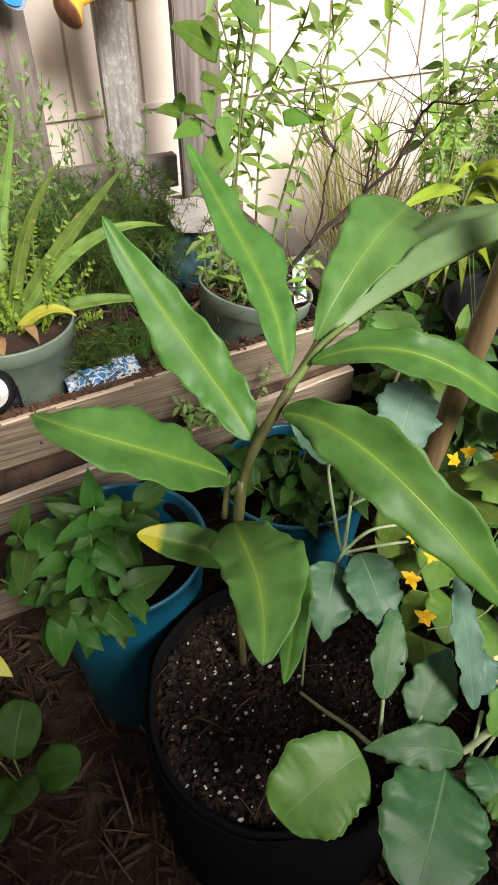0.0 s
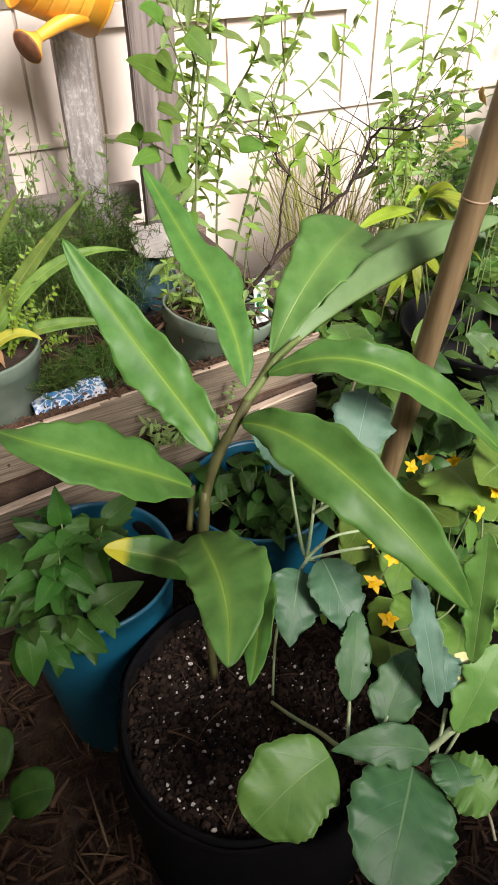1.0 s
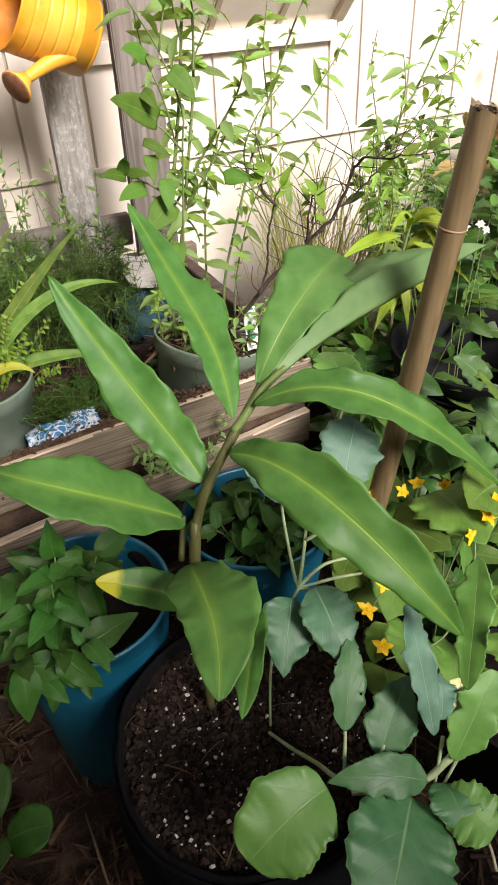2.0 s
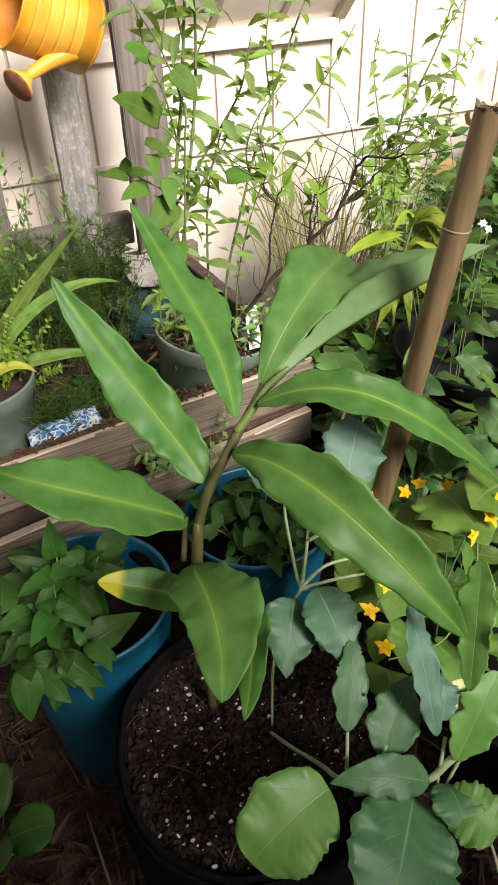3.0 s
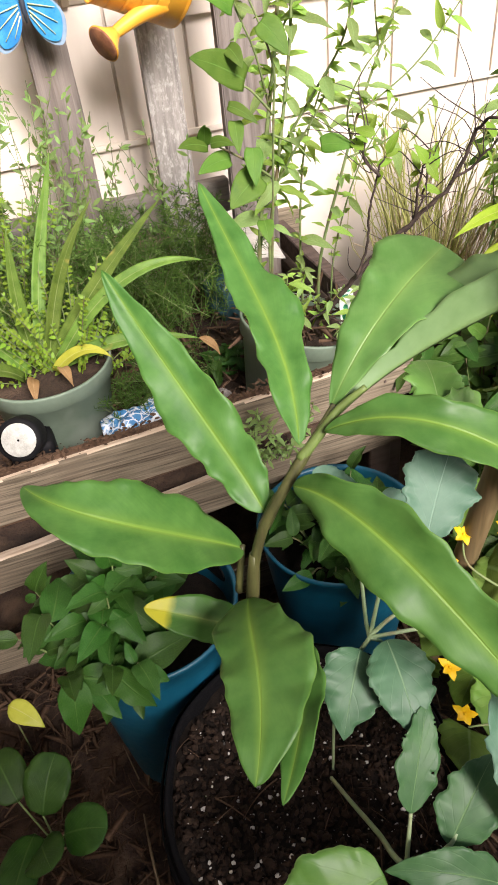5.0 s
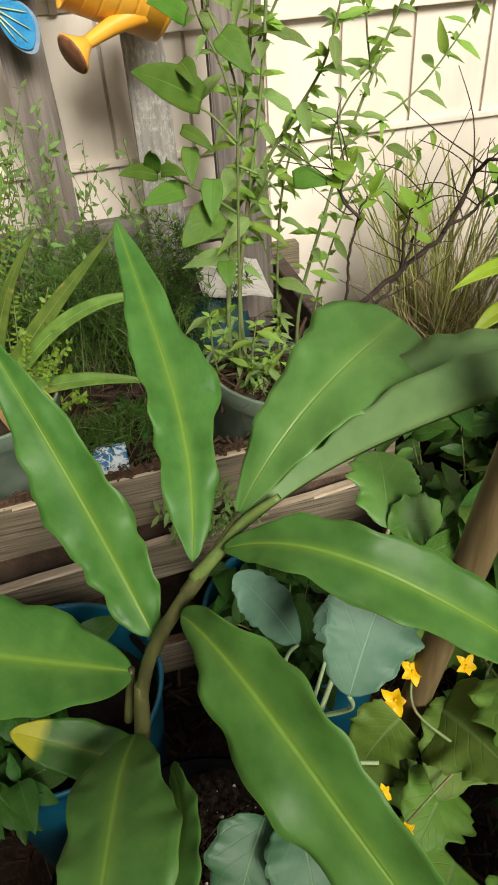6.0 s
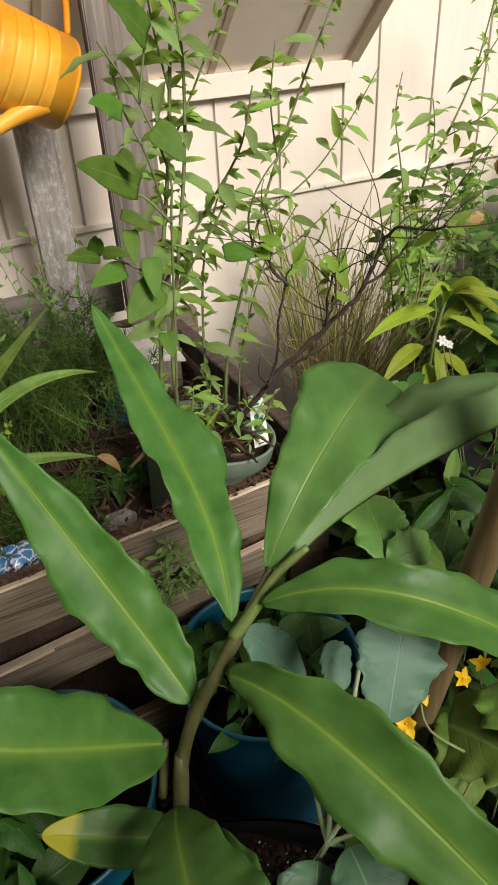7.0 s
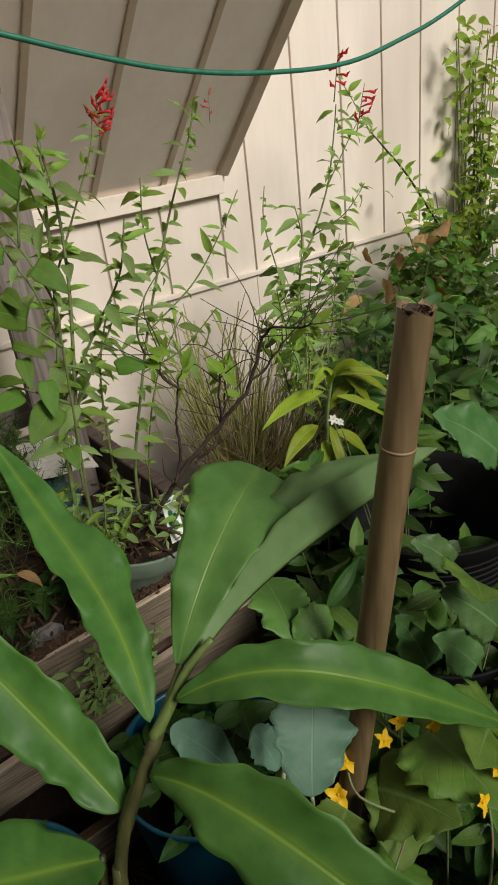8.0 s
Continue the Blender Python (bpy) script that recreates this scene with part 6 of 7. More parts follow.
tagged(part("stem_work", bm, M_SAGE_STEM, wisp), kind="stuff")
tagged(scatter("foliage", WEED_LEAVES, placed, M_WISP, wisp), kind="stuff")
sprig = thing("bed_weed", "small weeds sprouting between the bed boards", "weed", at=(0.28, 1.45, 0.46))
for k in range(16):
    x = rng.uniform(0.20, 0.37)
    leafy_stem(sprig, [(x, 1.49, 0.46 + 0.02 * rng.random()), (x + rng.uniform(-.02, .02), 1.455, 0.48), (x + rng.uniform(-.05, .05), 1.44, rng.uniform(0.43, 0.60))], 0.0009, 0.0005, M_SAGE_STEM, WEED_LEAVES, 0.02, 0.012, rng, 0.1)
low = thing("clover_weed", "small rounded weeds on the bed soil", "weed", at=(0.25, 1.66, 0.5))
for k in range(10):
    x, y = rng.choice((0.20, 0.31)) + rng.uniform(-.03, .03), rng.uniform(1.68, 1.80)
    leafy_stem(low, [(x, y, 0.49), (x, y - 0.01, 0.52), (x + rng.uniform(-.03, .03), y - 0.02, 0.56)], 0.001, 0.0006, M_SAGE_STEM, PEPPER, 0.032, 0.014, rng, 0.2)

# ---- twiggy bush and grass behind the pot ----
twig = thing("bare_twig", "dark bare twisted twig rising from the pot", "twig", at=(0.45, 1.60, 0.63))
TW = ([(0.449, 1.60, 0.625), (0.509, 1.56, 0.719), (0.538, 1.53, 0.778), (0.613, 1.49, 0.865), (0.658, 1.47, 0.917), (0.677, 1.46, 0.97), (0.685, 1.45, 1.005)],
      [(0.685, 1.45, 1.005), (0.690, 1.42, 1.022), (0.700, 1.37, 1.030), (0.70, 1.34, 1.04)], [(0.525, 1.53, 0.76), (0.54, 1.52, 0.83), (0.538, 1.51, 0.89), (0.545, 1.50, 0.944), (0.56, 1.50, 0.975)],
      [(0.56, 1.51, 0.80), (0.60, 1.50, 0.83), (0.63, 1.50, 0.90), (0.64, 1.50, 0.97)], [(0.545, 1.50, 0.944), (0.52, 1.50, 0.98), (0.53, 1.50, 1.02)], [(0.66, 1.47, 0.92), (0.70, 1.46, 0.95), (0.74, 1.45, 0.99)],
      [(0.613, 1.49, 0.865), (0.60, 1.47, 0.92), (0.61, 1.46, 0.98)], [(0.50, 1.57, 0.70), (0.46, 1.57, 0.68), (0.42, 1.58, 0.67)], [(0.48, 1.58, 0.67), (0.51, 1.56, 0.66), (0.53, 1.55, 0.665)])
for k, pts in enumerate(TW):
    line = [p + Vector([0.006 * noise.noise((p.x * 60, p.z * 60, j + k)) for j in range(3)]) for p in smooth_line(pts, 7)]
    bm = bmesh.new()
    r = 0.0052 if k == 0 else 0.0027
    tube(bm, [p - twig.location for p in line], [r * (1 - 0.55 * j / len(line)) * (1 + 0.2 * noise.noise((j * 0.9, k, 0))) for j in range(len(line))], 7)
    part("branch", bm, M_TWIG, twig)
for k in range(46):
    pts = TW[rng.choice((0, 1, 2, 3, 4, 5, 6))]
    u = rng.random()
    j = min(int(u * (len(pts) - 1)), len(pts) - 2)
    a = Vector(pts[j]).lerp(Vector(pts[j + 1]), rng.random())
    d = (rand_dir(rng) + Vector((0, 0.2, 0.9))).normalized()
    n1 = a + d * rng.uniform(0.03, 0.07)
    bm = bmesh.new()
    line = smooth_line([a, n1 + rand_dir(rng) * 0.008, n1 + (d + rand_dir(rng) * 0.6) * rng.uniform(0.02, 0.07)], 4)
    tube(bm, [p - twig.location for p in line], [0.0012 - 0.00009 * q for q in range(len(line))], 5)
    part("twiglet", bm, M_TWIG, twig)
LIME = leaf_set(leaf_material("lime_leaf", (0.18, 0.33, 0.03), (0.28, 0.42, 0.06), (0.3, 0.4, 0.12), 0.5, 8, 1.0, 0.2, 0.45), "ovate", 0.5, 0.2, 0.2, 0.05, 6, 4)
for k in range(34):
    pts = TW[rng.choice((1, 2, 3, 4, 5, 6))]
    p = Vector(pts[-1]).lerp(Vector(pts[-2]), rng.random()) + rand_dir(rng) * 0.012
    put_leaf(twig, rng.choice(LIME), aim(p, rand_dir(rng) + Vector((0, 0, 0.3)), TOWARDS + rand_dir(rng) * 0.5, rng.uniform(0.018, 0.04)))


def grass_clump(name, label, centre, spread, n, height, mat, lean=0.5):
    placed = []
    for k in range(n):
        a, r = rng.uniform(0, 6.28), spread * rng.random()
        way = Vector((math.cos(a) * lean * rng.random(), math.sin(a) * lean * rng.random(), 1))
        placed.append((rng.randrange(2), aim((centre[0] + r * math.cos(a), centre[1] + r * math.sin(a), centre[2] - 0.04), way, rand_dir(rng), height * rng.uniform(0.5, 1.1))))
    return tagged(scatter(name, [sliver("b", 0.10, 0.014, 0.008, 6), sliver("b", 0.28, 0.011, 0.006, 6)], placed, mat), label, "grass", kind="stuff")


grass_clump("grass_clump", "clump of green and straw-coloured grass by the wall", (0.94, 1.97, 0.47), 0.10, 150, 0.42, M_GRASS, 0.6)
grass_clump("grass_clump", "dry straw-coloured grass by the wall", (1.03, 1.93, 0.47), 0.13, 280, 0.27, M_STRAW, 1.4)
rootball = thing("mound", "mound of earth and roots under the grass", "mound", at=(1.02, 1.97, 0.0))
bm = bmesh.new()
bmesh.ops.create_icosphere(bm, subdivisions=4, radius=1.0)
for v in bm.verts:
    v.co = Vector((v.co.x * 0.19, v.co.y * 0.15, max(v.co.z, 0) * 0.46)) * (1 + 0.15 * noise.noise(v.co * 3))
part("earth", bm, M_GROUND, rootball)

# ---- yellow-green plant ----
yg = thing("turmeric_plant", "yellow-green broad-leaved plant behind the ginger", "leafy plant", at=(0.90, 1.60, 0.0))
for base, tip, w in (((0.90, 1.56, 0.80), (0.715, 1.53, 0.790), 0.042), ((0.91, 1.56, 0.80), (0.870, 1.50, 0.86), 0.036), ((0.92, 1.56, 0.82), (0.955, 1.50, 0.85), 0.036), ((0.93, 1.56, 0.83), (1.06, 1.52, 0.74), 0.034), ((0.94, 1.56, 0.83), (1.03, 1.54, 0.70), 0.04),
                     ((0.88, 1.56, 0.73), (0.758, 1.53, 0.690), 0.046), ((0.92, 1.56, 0.70), (0.99, 1.52, 0.615), 0.042), ((0.90, 1.57, 0.76), (0.84, 1.54, 0.80), 0.034), ((0.91, 1.57, 0.68), (0.86, 1.52, 0.63), 0.04), ((0.93, 1.58, 0.74), (1.0, 1.56, 0.79), 0.036), ((0.92, 1.55, 0.84), (0.82, 1.50, 0.84), 0.03), ((0.92, 1.55, 0.83), (1.02, 1.48, 0.80), 0.03), ((0.90, 1.56, 0.66), (0.80, 1.50, 0.62), 0.036), ((0.93, 1.56, 0.78), (1.08, 1.50, 0.66), 0.034), ((0.91, 1.56, 0.72), (0.88, 1.48, 0.60), 0.034)):
    leaf_part(yg, M_YELLOW_GREEN, arc(Vector(base) - yg.location, Vector(tip) - yg.location, 0.025), 0.72 * w, face=(-0.1 + 9 * (w - 0.036), -0.6, 0.8), shape="lance", wave=0.09, waves=2.3, phase=90 * w, fold=0.2, nu=16, nv=6)
stalk(yg, [(0.92, 1.62, 0.0), (0.915, 1.59, 0.4), (0.91, 1.57, 0.70), (0.925, 1.56, 0.83)], 0.006, 0.003, M_SAGE_STEM, "stem")

# ---- shrubs to the side ----
M_HEDGE_PALE = leaf_material("pale_shrub_leaf", (0.09, 0.20, 0.03), (0.17, 0.30, 0.06), (0.22, 0.34, 0.11), 0.45, 8, 1.1, 0.22, 0.4)
M_HEDGE_DARK = leaf_material("dark_shrub_leaf", (0.028, 0.085, 0.014), (0.06, 0.14, 0.024), (0.11, 0.19, 0.06), 0.42, 9, 1.1, 0.25, 0.3)
NEAR = leaf_set(M_HEDGE_PART, "ovate", 0.52, 0.3, 0.25, 0.10, 8, 4) + leaf_set(M_HEDGE_DARK, "heart", 0.60, 0.4, 0.2, 0.10, 8, 4, 2) + leaf_set(M_HEDGE_PALE, "ovate", 0.46, 0.25, 0.3, 0.12, 8, 4, 2)
NEAR_LANCE = leaf_set(M_HEDGE_PART, "lance", 0.36, 0.35, 0.25, 0.08, 8, 4) + leaf_set(M_HEDGE_DARK, "lance", 0.30, 0.45, 0.3, 0.08, 8, 4, 2) + leaf_set(M_HEDGE_PALE, "lance", 0.40, 0.25, 0.2, 0.10, 8, 4, 2)


def shrub(name, label, foot, heads, leaves, size, gap, r0=0.003, category="shrub", n_twigs=1):
    """Stems from the foot to each head, with leaves all the way up and a tuft at the top."""
    p = thing(name, label, category, at=foot)
    foot = Vector(foot)
    for h in heads:
        h = Vector(h)
        mid = foot.lerp(h, 0.5) + Vector((rng.uniform(-.04, .04), rng.uniform(-.04, .04), 0.08 * (h - foot).length))
        a = foot + Vector((rng.uniform(-.05, .05), rng.uniform(-.05, .05), 0))
        leafy_stem(p, [a, mid, h], r0, 0.001, M_SAGE_STEM, leaves, size, gap, rng, 0.3, lift=0.3)
        for k in range(3):
            put_leaf(p, rng.choice(leaves), aim(h, rand_dir(rng, 0.3) + Vector((0, -0.2, 0.3)), TOWARDS + rand_dir(rng) * 0.4, size * rng.uniform(0.7, 1.1)))
    return p


def heads(n, x, y, z):
    return [(rng.uniform(*x), rng.uniform(*y), rng.uniform(*z)) for k in range(n)]


shrub("leafy_shrub", "green leafy shrub beside the raised bed", (0.82, 1.42, 0.0), heads(14, (0.62, 0.98), (1.22, 1.55), (0.42, 0.70)), NEAR, 0.075, 0.055)
shrub("leafy_shrub", "green leafy shrub growing behind the bamboo cane", (0.76, 1.26, 0.0), heads(12, (0.58, 0.90), (1.14, 1.32), (0.40, 0.62)), NEAR_LANCE, 0.095, 0.06)
shrub("leafy_shrub", "leafy shrub with white blossoms by the black pot", (1.15, 1.50, 0.0), heads(14, (0.98, 1.40), (1.42, 1.65), (0.62, 0.86)), NEAR, 0.07, 0.06)
shrub("leafy_shrub", "dense green shrub near the house wall", (1.35, 1.85, 0.0), heads(26, (1.12, 1.62), (1.70, 2.1), (0.62, 0.95)), NEAR_LANCE, 0.062, 0.05)
shrub("leafy_shrub", "leafy green shrub beyond the black pot", (1.55, 1.60, 0.0), heads(16, (1.35, 1.85), (1.45, 1.8), (0.50, 0.82)), NEAR, 0.085, 0.06)
shrub("leafy_shrub", "broad-leaved plant beside the black pot", (1.12, 1.18, 0.0), heads(6, (0.95, 1.30), (1.02, 1.22), (0.30, 0.50)), NEAR, 0.09, 0.08)
shrub("leafy_shrub", "low leafy growth under the cucumber vine", (0.72, 1.02, 0.0), heads(10, (0.58, 0.92), (0.90, 1.12), (0.30, 0.52)), NEAR, 0.08, 0.06)

hedge_leaf = [unit_leaf("l", M_HEDGE, "lance", 0.42, 0.2, 0.25, 0.03, 4, 2), unit_leaf("l", M_HEDGE, "ovate", 0.55, 0.25, 0.2, 0.04, 4, 2)]


def thicket(name, label, centre, size, n, mat, leaf=(0.028, 0.085), branches=46, category="shrub"):
    """A far shrub: many stems inside and a loose uneven crown of small leaves."""
    p = thing(name, label, category, at=(centre[0], centre[1], 0))
    bm = bmesh.new()
    knots = []
    for k in range(branches):
        tip = Vector((rng.gauss(0, 0.42) * size[0], rng.gauss(0, 0.42) * size[1], centre[2] + rng.uniform(-0.85, 1.0) * size[2] * (1 - 0.2 * rng.random())))
        line = smooth_line([(rng.uniform(-.06, .06), rng.uniform(-.06, .06), 0), tip * 0.5 + Vector((rng.uniform(-.05, .05), rng.uniform(-.05, .05), 0.1)), tip], 5)
        tube(bm, line, [0.006 - 0.0009 * min(5, j / 2) for j in range(len(line))], 4, cap=False)
        knots += line[3:]
    part("branch_work", bm, M_SAGE_STEM, p)
    placed = []
    for k in range(n):
        q = rng.choice(knots) + rand_dir(rng) * rng.uniform(0.0, 0.085)
        placed.append((rng.randrange(2), aim(q, rand_dir(rng, 0.4) + Vector((0, -0.3, -0.1)), TOWARDS + rand_dir(rng) * 0.8, rng.uniform(*leaf))))
    tagged(scatter("crown", hedge_leaf, placed, mat, p), kind="stuff")
    return p


thicket("bushy_shrub", "dense green shrub in the far corner by the wall", (1.80, 2.02, 0.58), (0.42, 0.24, 0.36), 4600, M_HEDGE, (0.022, 0.060))
thicket("bushy_shrub", "green bushes beside the bed", (1.75, 1.45, 0.45), (0.40, 0.30, 0.32), 2600, M_HEDGE, (0.024, 0.065))
thicket("bushy_shrub", "green bushes along the wall", (2.6, 1.9, 0.62), (0.55, 0.35, 0.5), 3000, M_HEDGE, (0.035, 0.08))
thicket("bushy_shrub", "green undergrowth by the raised bed", (1.18, 1.75, 0.34), (0.30, 0.20, 0.28), 900, M_HEDGE)
thicket("bushy_shrub", "green undergrowth beyond the pots", (1.50, 1.08, 0.24), (0.34, 0.24, 0.20), 800, M_HEDGE)
thicket("climbing_vine", "tall climbing vine with yellow-green leaves", (2.38, 2.32, 1.04), (0.24, 0.035, 0.46), 640, M_VINE, (0.026, 0.068), 30, "vine")
thicket("climbing_vine", "yellow-green vine spilling over the shrubs by the wall", (2.10, 2.22, 0.86), (0.34, 0.09, 0.17), 620, M_VINE, (0.025, 0.06), 30, "vine")
vine = thing("arching_stem", "thin arching bare stem by the wall", "stem", at=(1.5, 2.1, 0.0))
vine_rng = random.Random(5)
leafy_stem(vine, [(1.950, 2.050, 0.700), (1.969, 2.095, 0.804), (1.900, 2.095, 0.892), (1.747, 2.095, 1.071), (1.651, 2.095, 1.160), (1.583, 2.095, 1.222), (1.52, 2.09, 1.30), (1.47, 2.09, 1.36)], 0.002, 0.001, M_SAGE_STEM, SAGE_TUFT, 0.042, 0.026, vine_rng, 0.25)
stalk(vine, [(1.950, 2.050, 0.600), (1.969, 2.100, 0.804), (1.900, 2.100, 0.892), (1.747, 2.100, 1.071), (1.651, 2.100, 1.160), (1.583, 2.100, 1.222)], 0.0035, 0.0012, M_TWIG, "stem")
white = thing("white_flower_weed", "weed with small white daisy flowers", "flower", at=(1.05, 1.42, 0.0))
for k, p in enumerate(((0.945, 1.420, 0.851), (0.868, 1.500, 0.769), (0.885, 1.500, 0.757), (0.988, 1.420, 0.849), (1.028, 1.440, 0.824))):
    stalk(white, [(1.05, 1.45, 0.0), Vector(p) * 0.5 + Vector((0.5, 0.72, 0.1)), p], 0.002, 0.001, M_SAGE_STEM, "stem")
    star_flower(white, p, 0.010, (-0.3, -0.7, 0.6), M_WHITE_PETAL, 6)
rng = random.Random(77)
dry = [unit_leaf("d", M_BROWN_LEAF, "ovate", 0.55, 0.3, 0.4, 0.12, 5, 4)]
placed = [(0, aim((rng.uniform(1.48, 1.75), rng.uniform(1.88, 2.05), rng.uniform(0.72, 0.93)), rand_dir(rng), rand_dir(rng), rng.uniform(0.05, 0.10))) for k in range(16)]
tagged(scatter("dead_leaves", dry, placed, M_BROWN_LEAF), "brown withered leaves caught in the shrub", "dead leaves", kind="stuff")


# ---- watering can, butterfly, sign, cord ----
can = thing("watering_can", "orange metal watering can hung tipped on a post", "watering can", at=(0.31, 2.0, 1.22))
axis = Vector((0.90, 0.08, -0.43)).normalized()
bm = bmesh.new()
lathe(bm, [(0.006, 0.2), (0.070, 0.2), (0.077, 0.196), (0.079, 0.19), (0.0796, 0.1710), (0.0797, 0.1665), (0.0785, 0.1658), (0.0785, 0.1650), (0.0798, 0.1643), (0.0799, 0.1600), (0.0809, 0.1440), (0.0810, 0.1395), (0.0798, 0.1388), (0.0798, 0.1380), (0.0811, 0.1373), (0.0812, 0.1330), (0.0822, 0.1170), (0.0823, 0.1125), (0.0811, 0.1118), (0.0811, 0.1110), (0.0824, 0.1103), (0.0825, 0.1060), (0.0835, 0.0900), (0.0836, 0.0855), (0.0824, 0.0848), (0.0824, 0.0840), (0.0837, 0.0833), (0.0838, 0.0790), (0.0848, 0.0630), (0.0849, 0.0585), (0.0837, 0.0578), (0.0837, 0.0570), (0.0850, 0.0563), (0.0851, 0.0520), (0.086, 0.034), (0.0885, 0.030), (0.0865, 0.028), (0.084, 0.034), (0.079, 0.19), (0.006, 0.192)], 48)
spin = axis.to_track_quat("Z", "Y").to_matrix().to_4x4()
mouth = Vector((0.222, 2.02, 1.268)) - can.location
bmesh.ops.transform(bm, matrix=Matrix.Translation(mouth) @ spin, verts=bm.verts)
part("body", bm, M_CAN, can)
bm = bmesh.new()
lathe(bm, [(0.0838, 0.036), (0.0825, 0.05), (0.0785, 0.189), (0.005, 0.1905)], 48)
bmesh.ops.reverse_faces(bm, faces=bm.faces)
bmesh.ops.transform(bm, matrix=Matrix.Translation(mouth) @ spin, verts=bm.verts)
part("inside", bm, M_CAN_IN, can, "orange inside with its shade put into the colour")
bm = bmesh.new()
s0, s1 = Vector((0.348, 1.985, 1.164)) - can.location, Vector((0.243, 1.975, 1.128)) - can.location
tube(bm, smooth_line([s0, s0.lerp(s1, 0.5) + Vector((0, 0, 0.004)), s1], 6), [0.020 - 0.00085 * k for k in range(13)], 16)
part("spout", bm, M_CAN, can)
bm = bmesh.new()
d = ((s1 - s0).normalized() + Vector((0, -0.45, -0.12))).normalized()
tube(bm, [s1 - d * 0.006, s1 + d * 0.012, s1 + d * 0.028, s1 + d * 0.030], [0.0100, 0.020, 0.0335, 0.034], 24)
part("rose", bm, M_CAN, can)
bm = bmesh.new()
tube(bm, [s1 + d * 0.0298, s1 + d * 0.0335], [0.032, 0.029], 24)
part("rose_plate", bm, M_RUST, can, "rusted perforated plate")
bm = bmesh.new()
upw = (Vector((0, 0, 1)) - axis * axis.z).normalized()
tube(bm, smooth_line([mouth + upw * 0.087 + axis * 0.02, mouth + upw * 0.15 + axis * 0.05, mouth + upw * 0.15 + axis * 0.15, mouth + upw * 0.079 + axis * 0.185], 7), 0.006, 10)
part("handle", bm, M_CAN, can)

butterfly = thing("butterfly_ornament", "blue metal butterfly ornament hanging from a wire", "ornament", at=(0.100, 2.10, 1.192))


def wing(pts, name, mat, y, parent, inset=0.0, label="", grow=1.15):
    bm = bmesh.new()
    line = [Vector((x, 0, z)) * grow for x, z in pts]
    ring = [p for p in smooth_line(line + [line[0]], 6)][:-1]
    mid = sum(ring, Vector()) / len(ring)
    f = bm.faces.new([bm.verts.new(p.lerp(mid, inset) + Vector((0, y - 0.25 * abs(p.x) * 0.5, 0))) for p in ring])
    r = bmesh.ops.extrude_face_region(bm, geom=[f])
    bmesh.ops.translate(bm, vec=(0, 0.003, 0), verts=[v for v in r["geom"] if isinstance(v, bmesh.types.BMVert)])
    bmesh.ops.recalc_face_normals(bm, faces=bm.faces)
    return part(name, bm, mat, parent, label, smooth=False)


for sg in (1, -1):
    upper = wing([(sg * 0.004, 0.0), (sg * 0.022, 0.035), (sg * 0.052, 0.072), (sg * 0.078, 0.068), (sg * 0.070, 0.030), (sg * 0.045, 0.004), (sg * 0.02, -0.004)], "wing", M_BUTTER, 0.0, butterfly)
    lower = wing([(sg * 0.004, -0.002), (sg * 0.04, -0.004), (sg * 0.058, -0.03), (sg * 0.048, -0.065), (sg * 0.024, -0.06), (sg * 0.008, -0.035)], "wing", M_BUTTER, 0.001, butterfly)
    for pts in ([(sg * 0.004, 0.0), (sg * 0.022, 0.035), (sg * 0.052, 0.072), (sg * 0.078, 0.068), (sg * 0.070, 0.030), (sg * 0.045, 0.004), (sg * 0.02, -0.004)], [(sg * 0.004, -0.002), (sg * 0.04, -0.004), (sg * 0.058, -0.03), (sg * 0.048, -0.065), (sg * 0.024, -0.06), (sg * 0.008, -0.035)]):
        wing(pts, "wing_margin", M_BUTTER_EDGE, 0.006, butterfly, label="pale grey-blue wing margin", grow=1.27)
    for own, lines in ((upper, (((0.010, 0.008), (0.060, 0.062)), ((0.012, 0.004), (0.068, 0.045)), ((0.014, 0.002), (0.062, 0.022)), ((0.010, 0.012), (0.045, 0.062)))), (lower, (((0.008, -0.008), (0.050, -0.018)), ((0.008, -0.012), (0.050, -0.040)), ((0.008, -0.018), (0.042, -0.056)), ((0.008, -0.024), (0.026, -0.054))))):
        for k, (a, b) in enumerate(lines):
            bm = bmesh.new()
            off = lambda q: 1.15 * Vector((sg * q[0], -0.125 * q[0] - 0.0015, q[1]))
            tube(bm, [off(a), off(b)], [0.0016, 0.0008], 5)
            part("vein", bm, M_BUTTER_DARK if own is upper else M_BUTTER_PALE, own)
bm = bmesh.new()
tube(bm, [(0, -0.004, 0.03), (0, -0.006, 0.018), (0, -0.006, -0.02), (0, -0.004, -0.04)], [0.003, 0.006, 0.005, 0.002], 8)
part("body", bm, M_BUTTER_DARK, butterfly)
for sg in (1, -1):
    bm = bmesh.new()
    tube(bm, smooth_line([(0, -0.004, 0.03), (sg * 0.008, -0.006, 0.07), (sg * 0.014, -0.006, 0.085), (sg * 0.020, -0.006, 0.078), (sg * 0.015, -0.006, 0.072)], 5), 0.0011, 5)
    part("feeler", bm, M_WIRE, butterfly)

sign = thing("wooden_sign", "weathered dark painted wooden sign with pale letters", "sign", at=(0.10, 2.165, 1.30))
bm = bmesh.new()
box(bm, (-0.20, -0.008, -0.03), (0.142, 0.008, 0.045), 0.002)
part("board", bm, M_SIGN, sign, smooth=False)
letters = bpy.data.curves.new("letters", "FONT")
letters.body, letters.size, letters.extrude, letters.align_x = "OME", 0.052, 0.0006, "RIGHT"
text = new("lettering", letters)
text.parent = sign
text.matrix_local = pose(0.136, -0.0088, -0.018, 90, 0, 0)
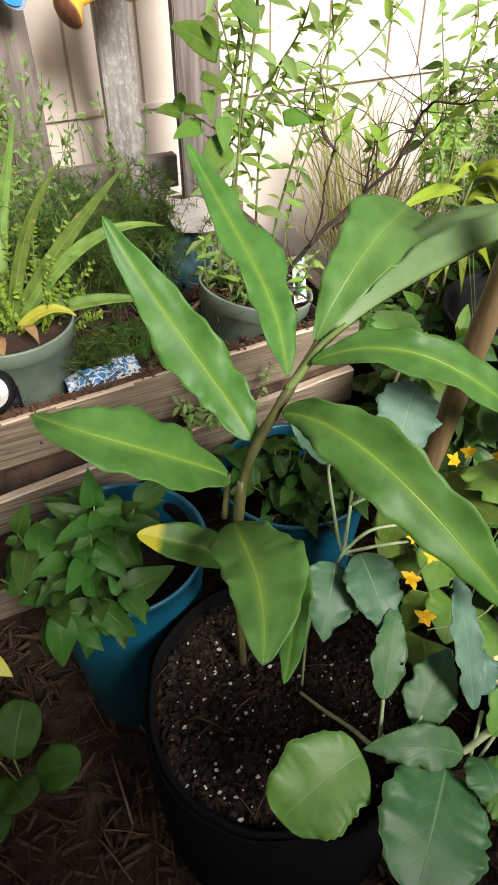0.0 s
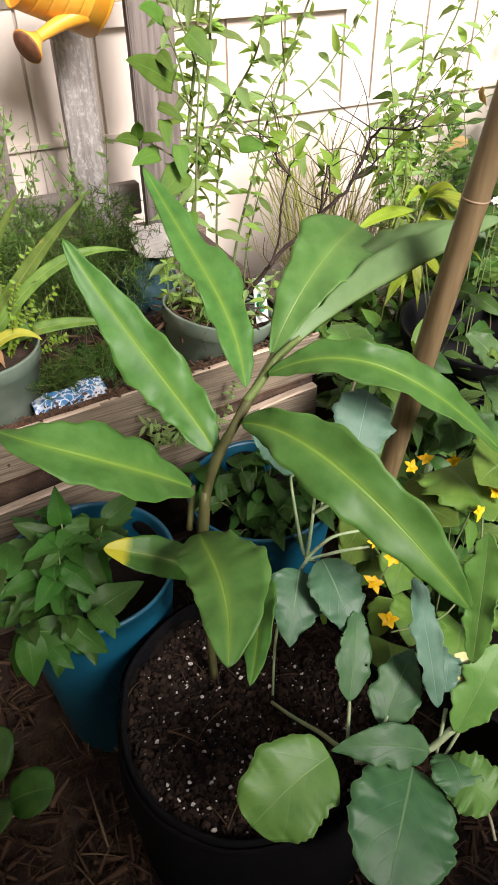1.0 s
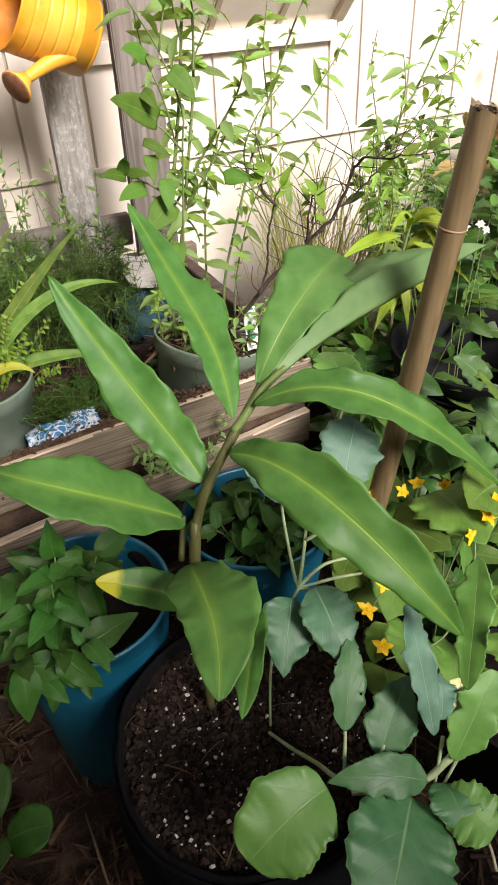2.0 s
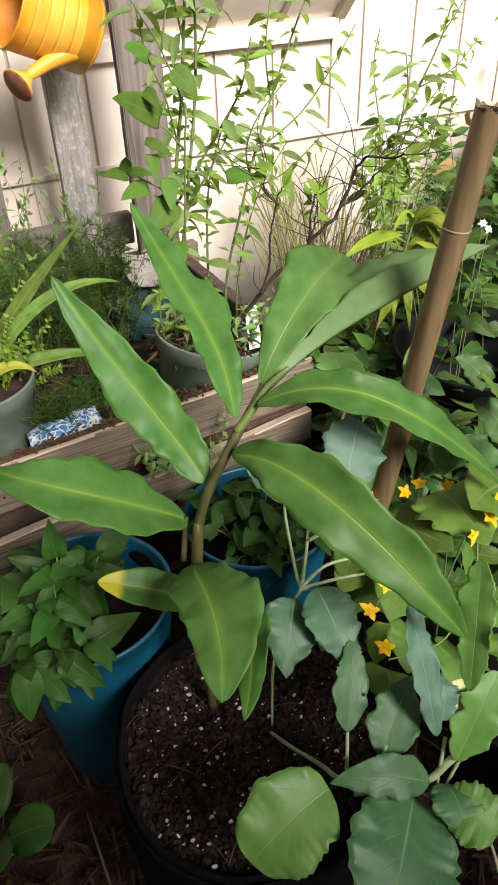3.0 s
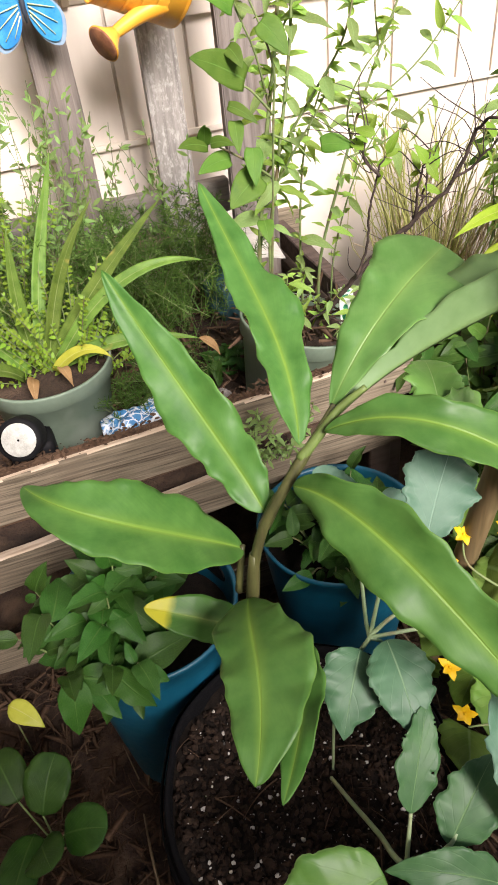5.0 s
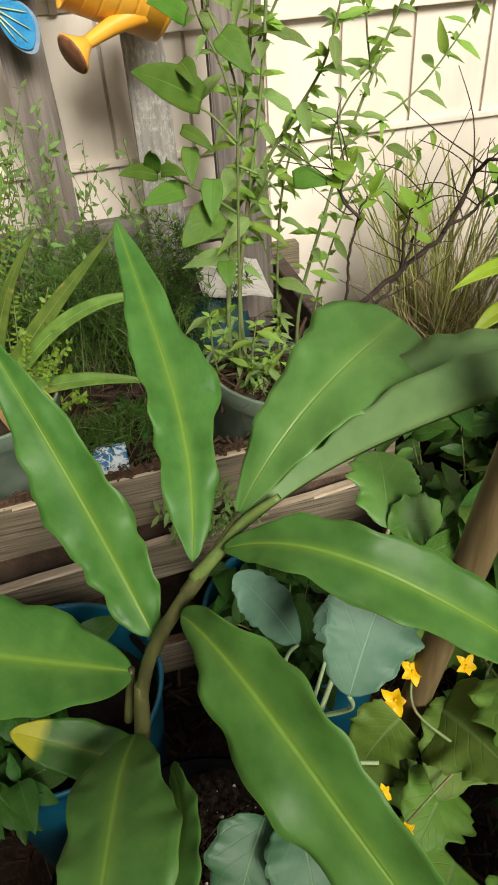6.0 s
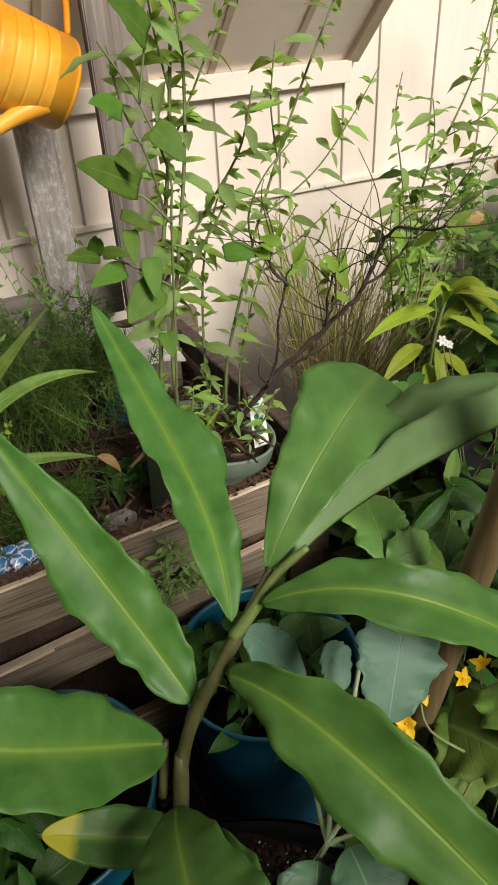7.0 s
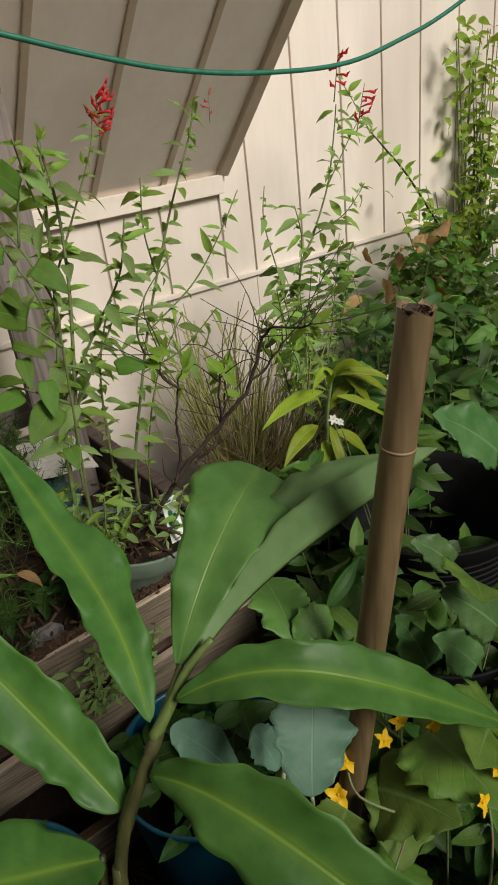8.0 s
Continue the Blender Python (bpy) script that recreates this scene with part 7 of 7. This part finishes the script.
letters.materials.append(M_SIGN_TEXT)
for x in (0.115, -0.1):
    bm = bmesh.new()
    tube(bm, smooth_line([(x, -0.004, -0.03), (x + 0.006, -0.006, -0.055), (x + 0.010, -0.006, -0.085)], 5), 0.0012, 5)
    part("wire", bm, M_WIRE, sign)

cord = thing("garden_cord", "green plastic cord strung across in front of the wall", "cord", at=(0.9, 1.75, 1.38))
bm = bmesh.new()
tube(bm, [p - cord.location for p in smooth_line([(-0.6, 1.80, 1.78), (0.1, 1.76, 1.57), (0.485, 1.75, 1.466), (0.613, 1.75, 1.432), (0.763, 1.75, 1.399), (0.943, 1.75, 1.379), (1.158, 1.75, 1.377), (1.322, 1.75, 1.407), (1.541, 1.75, 1.476), (2.0, 1.76, 1.68), (2.5, 1.8, 1.95)], 8)], 0.0046, 10)
part("strand", bm, M_HOSE, cord)

# ---- small things in the bed ----
label_card = thing("plant_tag", "white plant tag with a green print stuck in the pot", "plant tag", at=(0.530, 1.575, 0.64))
card = pose(0, 0, 0, -18, 8, 12)
bm = bmesh.new()
box(bm, (-0.017, -0.0006, -0.02), (0.017, 0.0006, 0.075), 0.0005, m=card)
part("card", bm, M_TAG, label_card, smooth=False)
for k, (z, w) in enumerate(((0.066, 0.024), (0.058, 0.018))):
    bm = bmesh.new()
    box(bm, (-0.013, -0.0013, z - 0.002), (-0.013 + w, -0.0008, z + 0.002), m=card)
    part("print_bar", bm, M_GREEN_PRINT, label_card, smooth=False)
bm = bmesh.new()
for x, z, s in ((-0.006, 0.02, 0.008), (0.005, 0.026, 0.007), (0.002, 0.010, 0.009), (-0.004, 0.036, 0.006)):
    bmesh.ops.create_circle(bm, cap_ends=True, radius=s, segments=9, matrix=Matrix.Translation((x, -0.0012, z)) @ Matrix.Rotation(radians(90), 4, "X"))
bmesh.ops.transform(bm, matrix=card, verts=bm.verts)
part("plant_picture", bm, M_GREEN_PRINT, label_card, smooth=False)

wrap = thing("plastic_bag", "crumpled blue and white printed plastic bag on the bed edge", "plastic bag", at=(0.097, 1.566, 0.552))
bm = bmesh.new()
bmesh.ops.create_grid(bm, x_segments=40, y_segments=18, size=0.5, matrix=Matrix.Diagonal((0.15, 0.08, 1, 1)))
for v in bm.verts:
    v.co.z = 0.020 * (1 - (v.co.x / 0.08) ** 2) * (1 - (v.co.y / 0.045) ** 2) + 0.012 * noise.noise((v.co.x * 30, v.co.y * 40, 1)) + 0.006 * noise.noise((v.co.x * 90, v.co.y * 90, 2)) + 0.008
    v.co.y += 0.15 * v.co.x + 0.008 * noise.noise((v.co.x * 25, 3, v.co.y * 20))
bmesh.ops.solidify(bm, geom=bm.faces, thickness=0.002)
part("film", bm, M_BLUE_BAG, wrap)
lamp = thing("solar_light", "small black solar spotlight on the bed edge", "garden light", at=(-0.10, 1.56, 0.53))
bm = bmesh.new()
lathe(bm, [(0.004, 0.0), (0.030, 0.0), (0.036, 0.02), (0.038, 0.06), (0.036, 0.068), (0.030, 0.07)], 28)
bmesh.ops.transform(bm, matrix=pose(0, -0.02, 0.085, 62, 0, -12), verts=bm.verts)
part("housing", bm, M_BLACK, lamp)
bm = bmesh.new()
lathe(bm, [(0.002, 0.069), (0.015, 0.070), (0.029, 0.066)], 24)
bmesh.ops.transform(bm, matrix=pose(0, -0.02, 0.085, 62, 0, -12), verts=bm.verts)
part("lens", bm, M_LENS, lamp, "pale ribbed lens")
bm = bmesh.new()
box(bm, (-0.045, -0.03, -0.005), (0.035, 0.04, 0.06), 0.012)
part("base", bm, M_BLACK, lamp)
placed = []
for k in range(150):
    a, q = rng.uniform(0, 6.28), 0.105 * math.sqrt(rng.random())
    placed.append((rng.randrange(4), aim((0.438 + q * math.cos(a), 1.622 + q * math.sin(a), 0.640 + 0.02 * rng.random()), rand_dir(rng, 0.6), (rng.uniform(-.4, .4), rng.uniform(-.4, .4), 1), rng.uniform(0.02, 0.06))))
tagged(scatter("pot_litter", strips, placed, M_MULCH), "dry brown leaf litter on the soil of the sage pot", "litter", kind="stuff")
sheet = thing("shingle_scrap", "weathered whitish scrap of roofing lying in the bed", "scrap", at=(0.462, 2.00, 0.60))
bm = bmesh.new()
bmesh.ops.create_grid(bm, x_segments=16, y_segments=10, size=0.5, matrix=Matrix.Diagonal((0.15, 0.13, 1, 1)))
for v in bm.verts:
    v.co.z = 0.07 + 0.012 * noise.noise((v.co.x * 20, v.co.y * 9, 0)) + 0.25 * v.co.y - 0.15 * v.co.x
bmesh.ops.solidify(bm, geom=bm.faces, thickness=0.004)
part("sheet", bm, M_PAPER, sheet, smooth=False)
rag = thing("teal_cloth", "faded teal cloth bundled under the roofing scrap", "cloth", at=(0.42, 1.99, 0.50))
bm = bmesh.new()
bmesh.ops.create_icosphere(bm, subdivisions=4, radius=1.0)
for v in bm.verts:
    v.co = Vector((v.co.x * 0.070, v.co.y * 0.060, v.co.z * 0.085 + 0.05)) * (1 + 0.22 * noise.noise(v.co * 2.7) + 0.08 * noise.noise(v.co * 7))
part("fold", bm, M_CLOTH, rag)
stone = thing("stone", "rough grey stone on the bed soil", "stone", at=(0.262, 1.628, 0.495))
bm = bmesh.new()
bmesh.ops.create_icosphere(bm, subdivisions=3, radius=1.0)
for v in bm.verts:
    v.co = Vector((v.co.x * 0.034, v.co.y * 0.028, v.co.z * 0.022 + 0.014)) * (1 + 0.3 * noise.noise(v.co * 1.8))
part("rock", bm, M_STONE, stone, smooth=False)
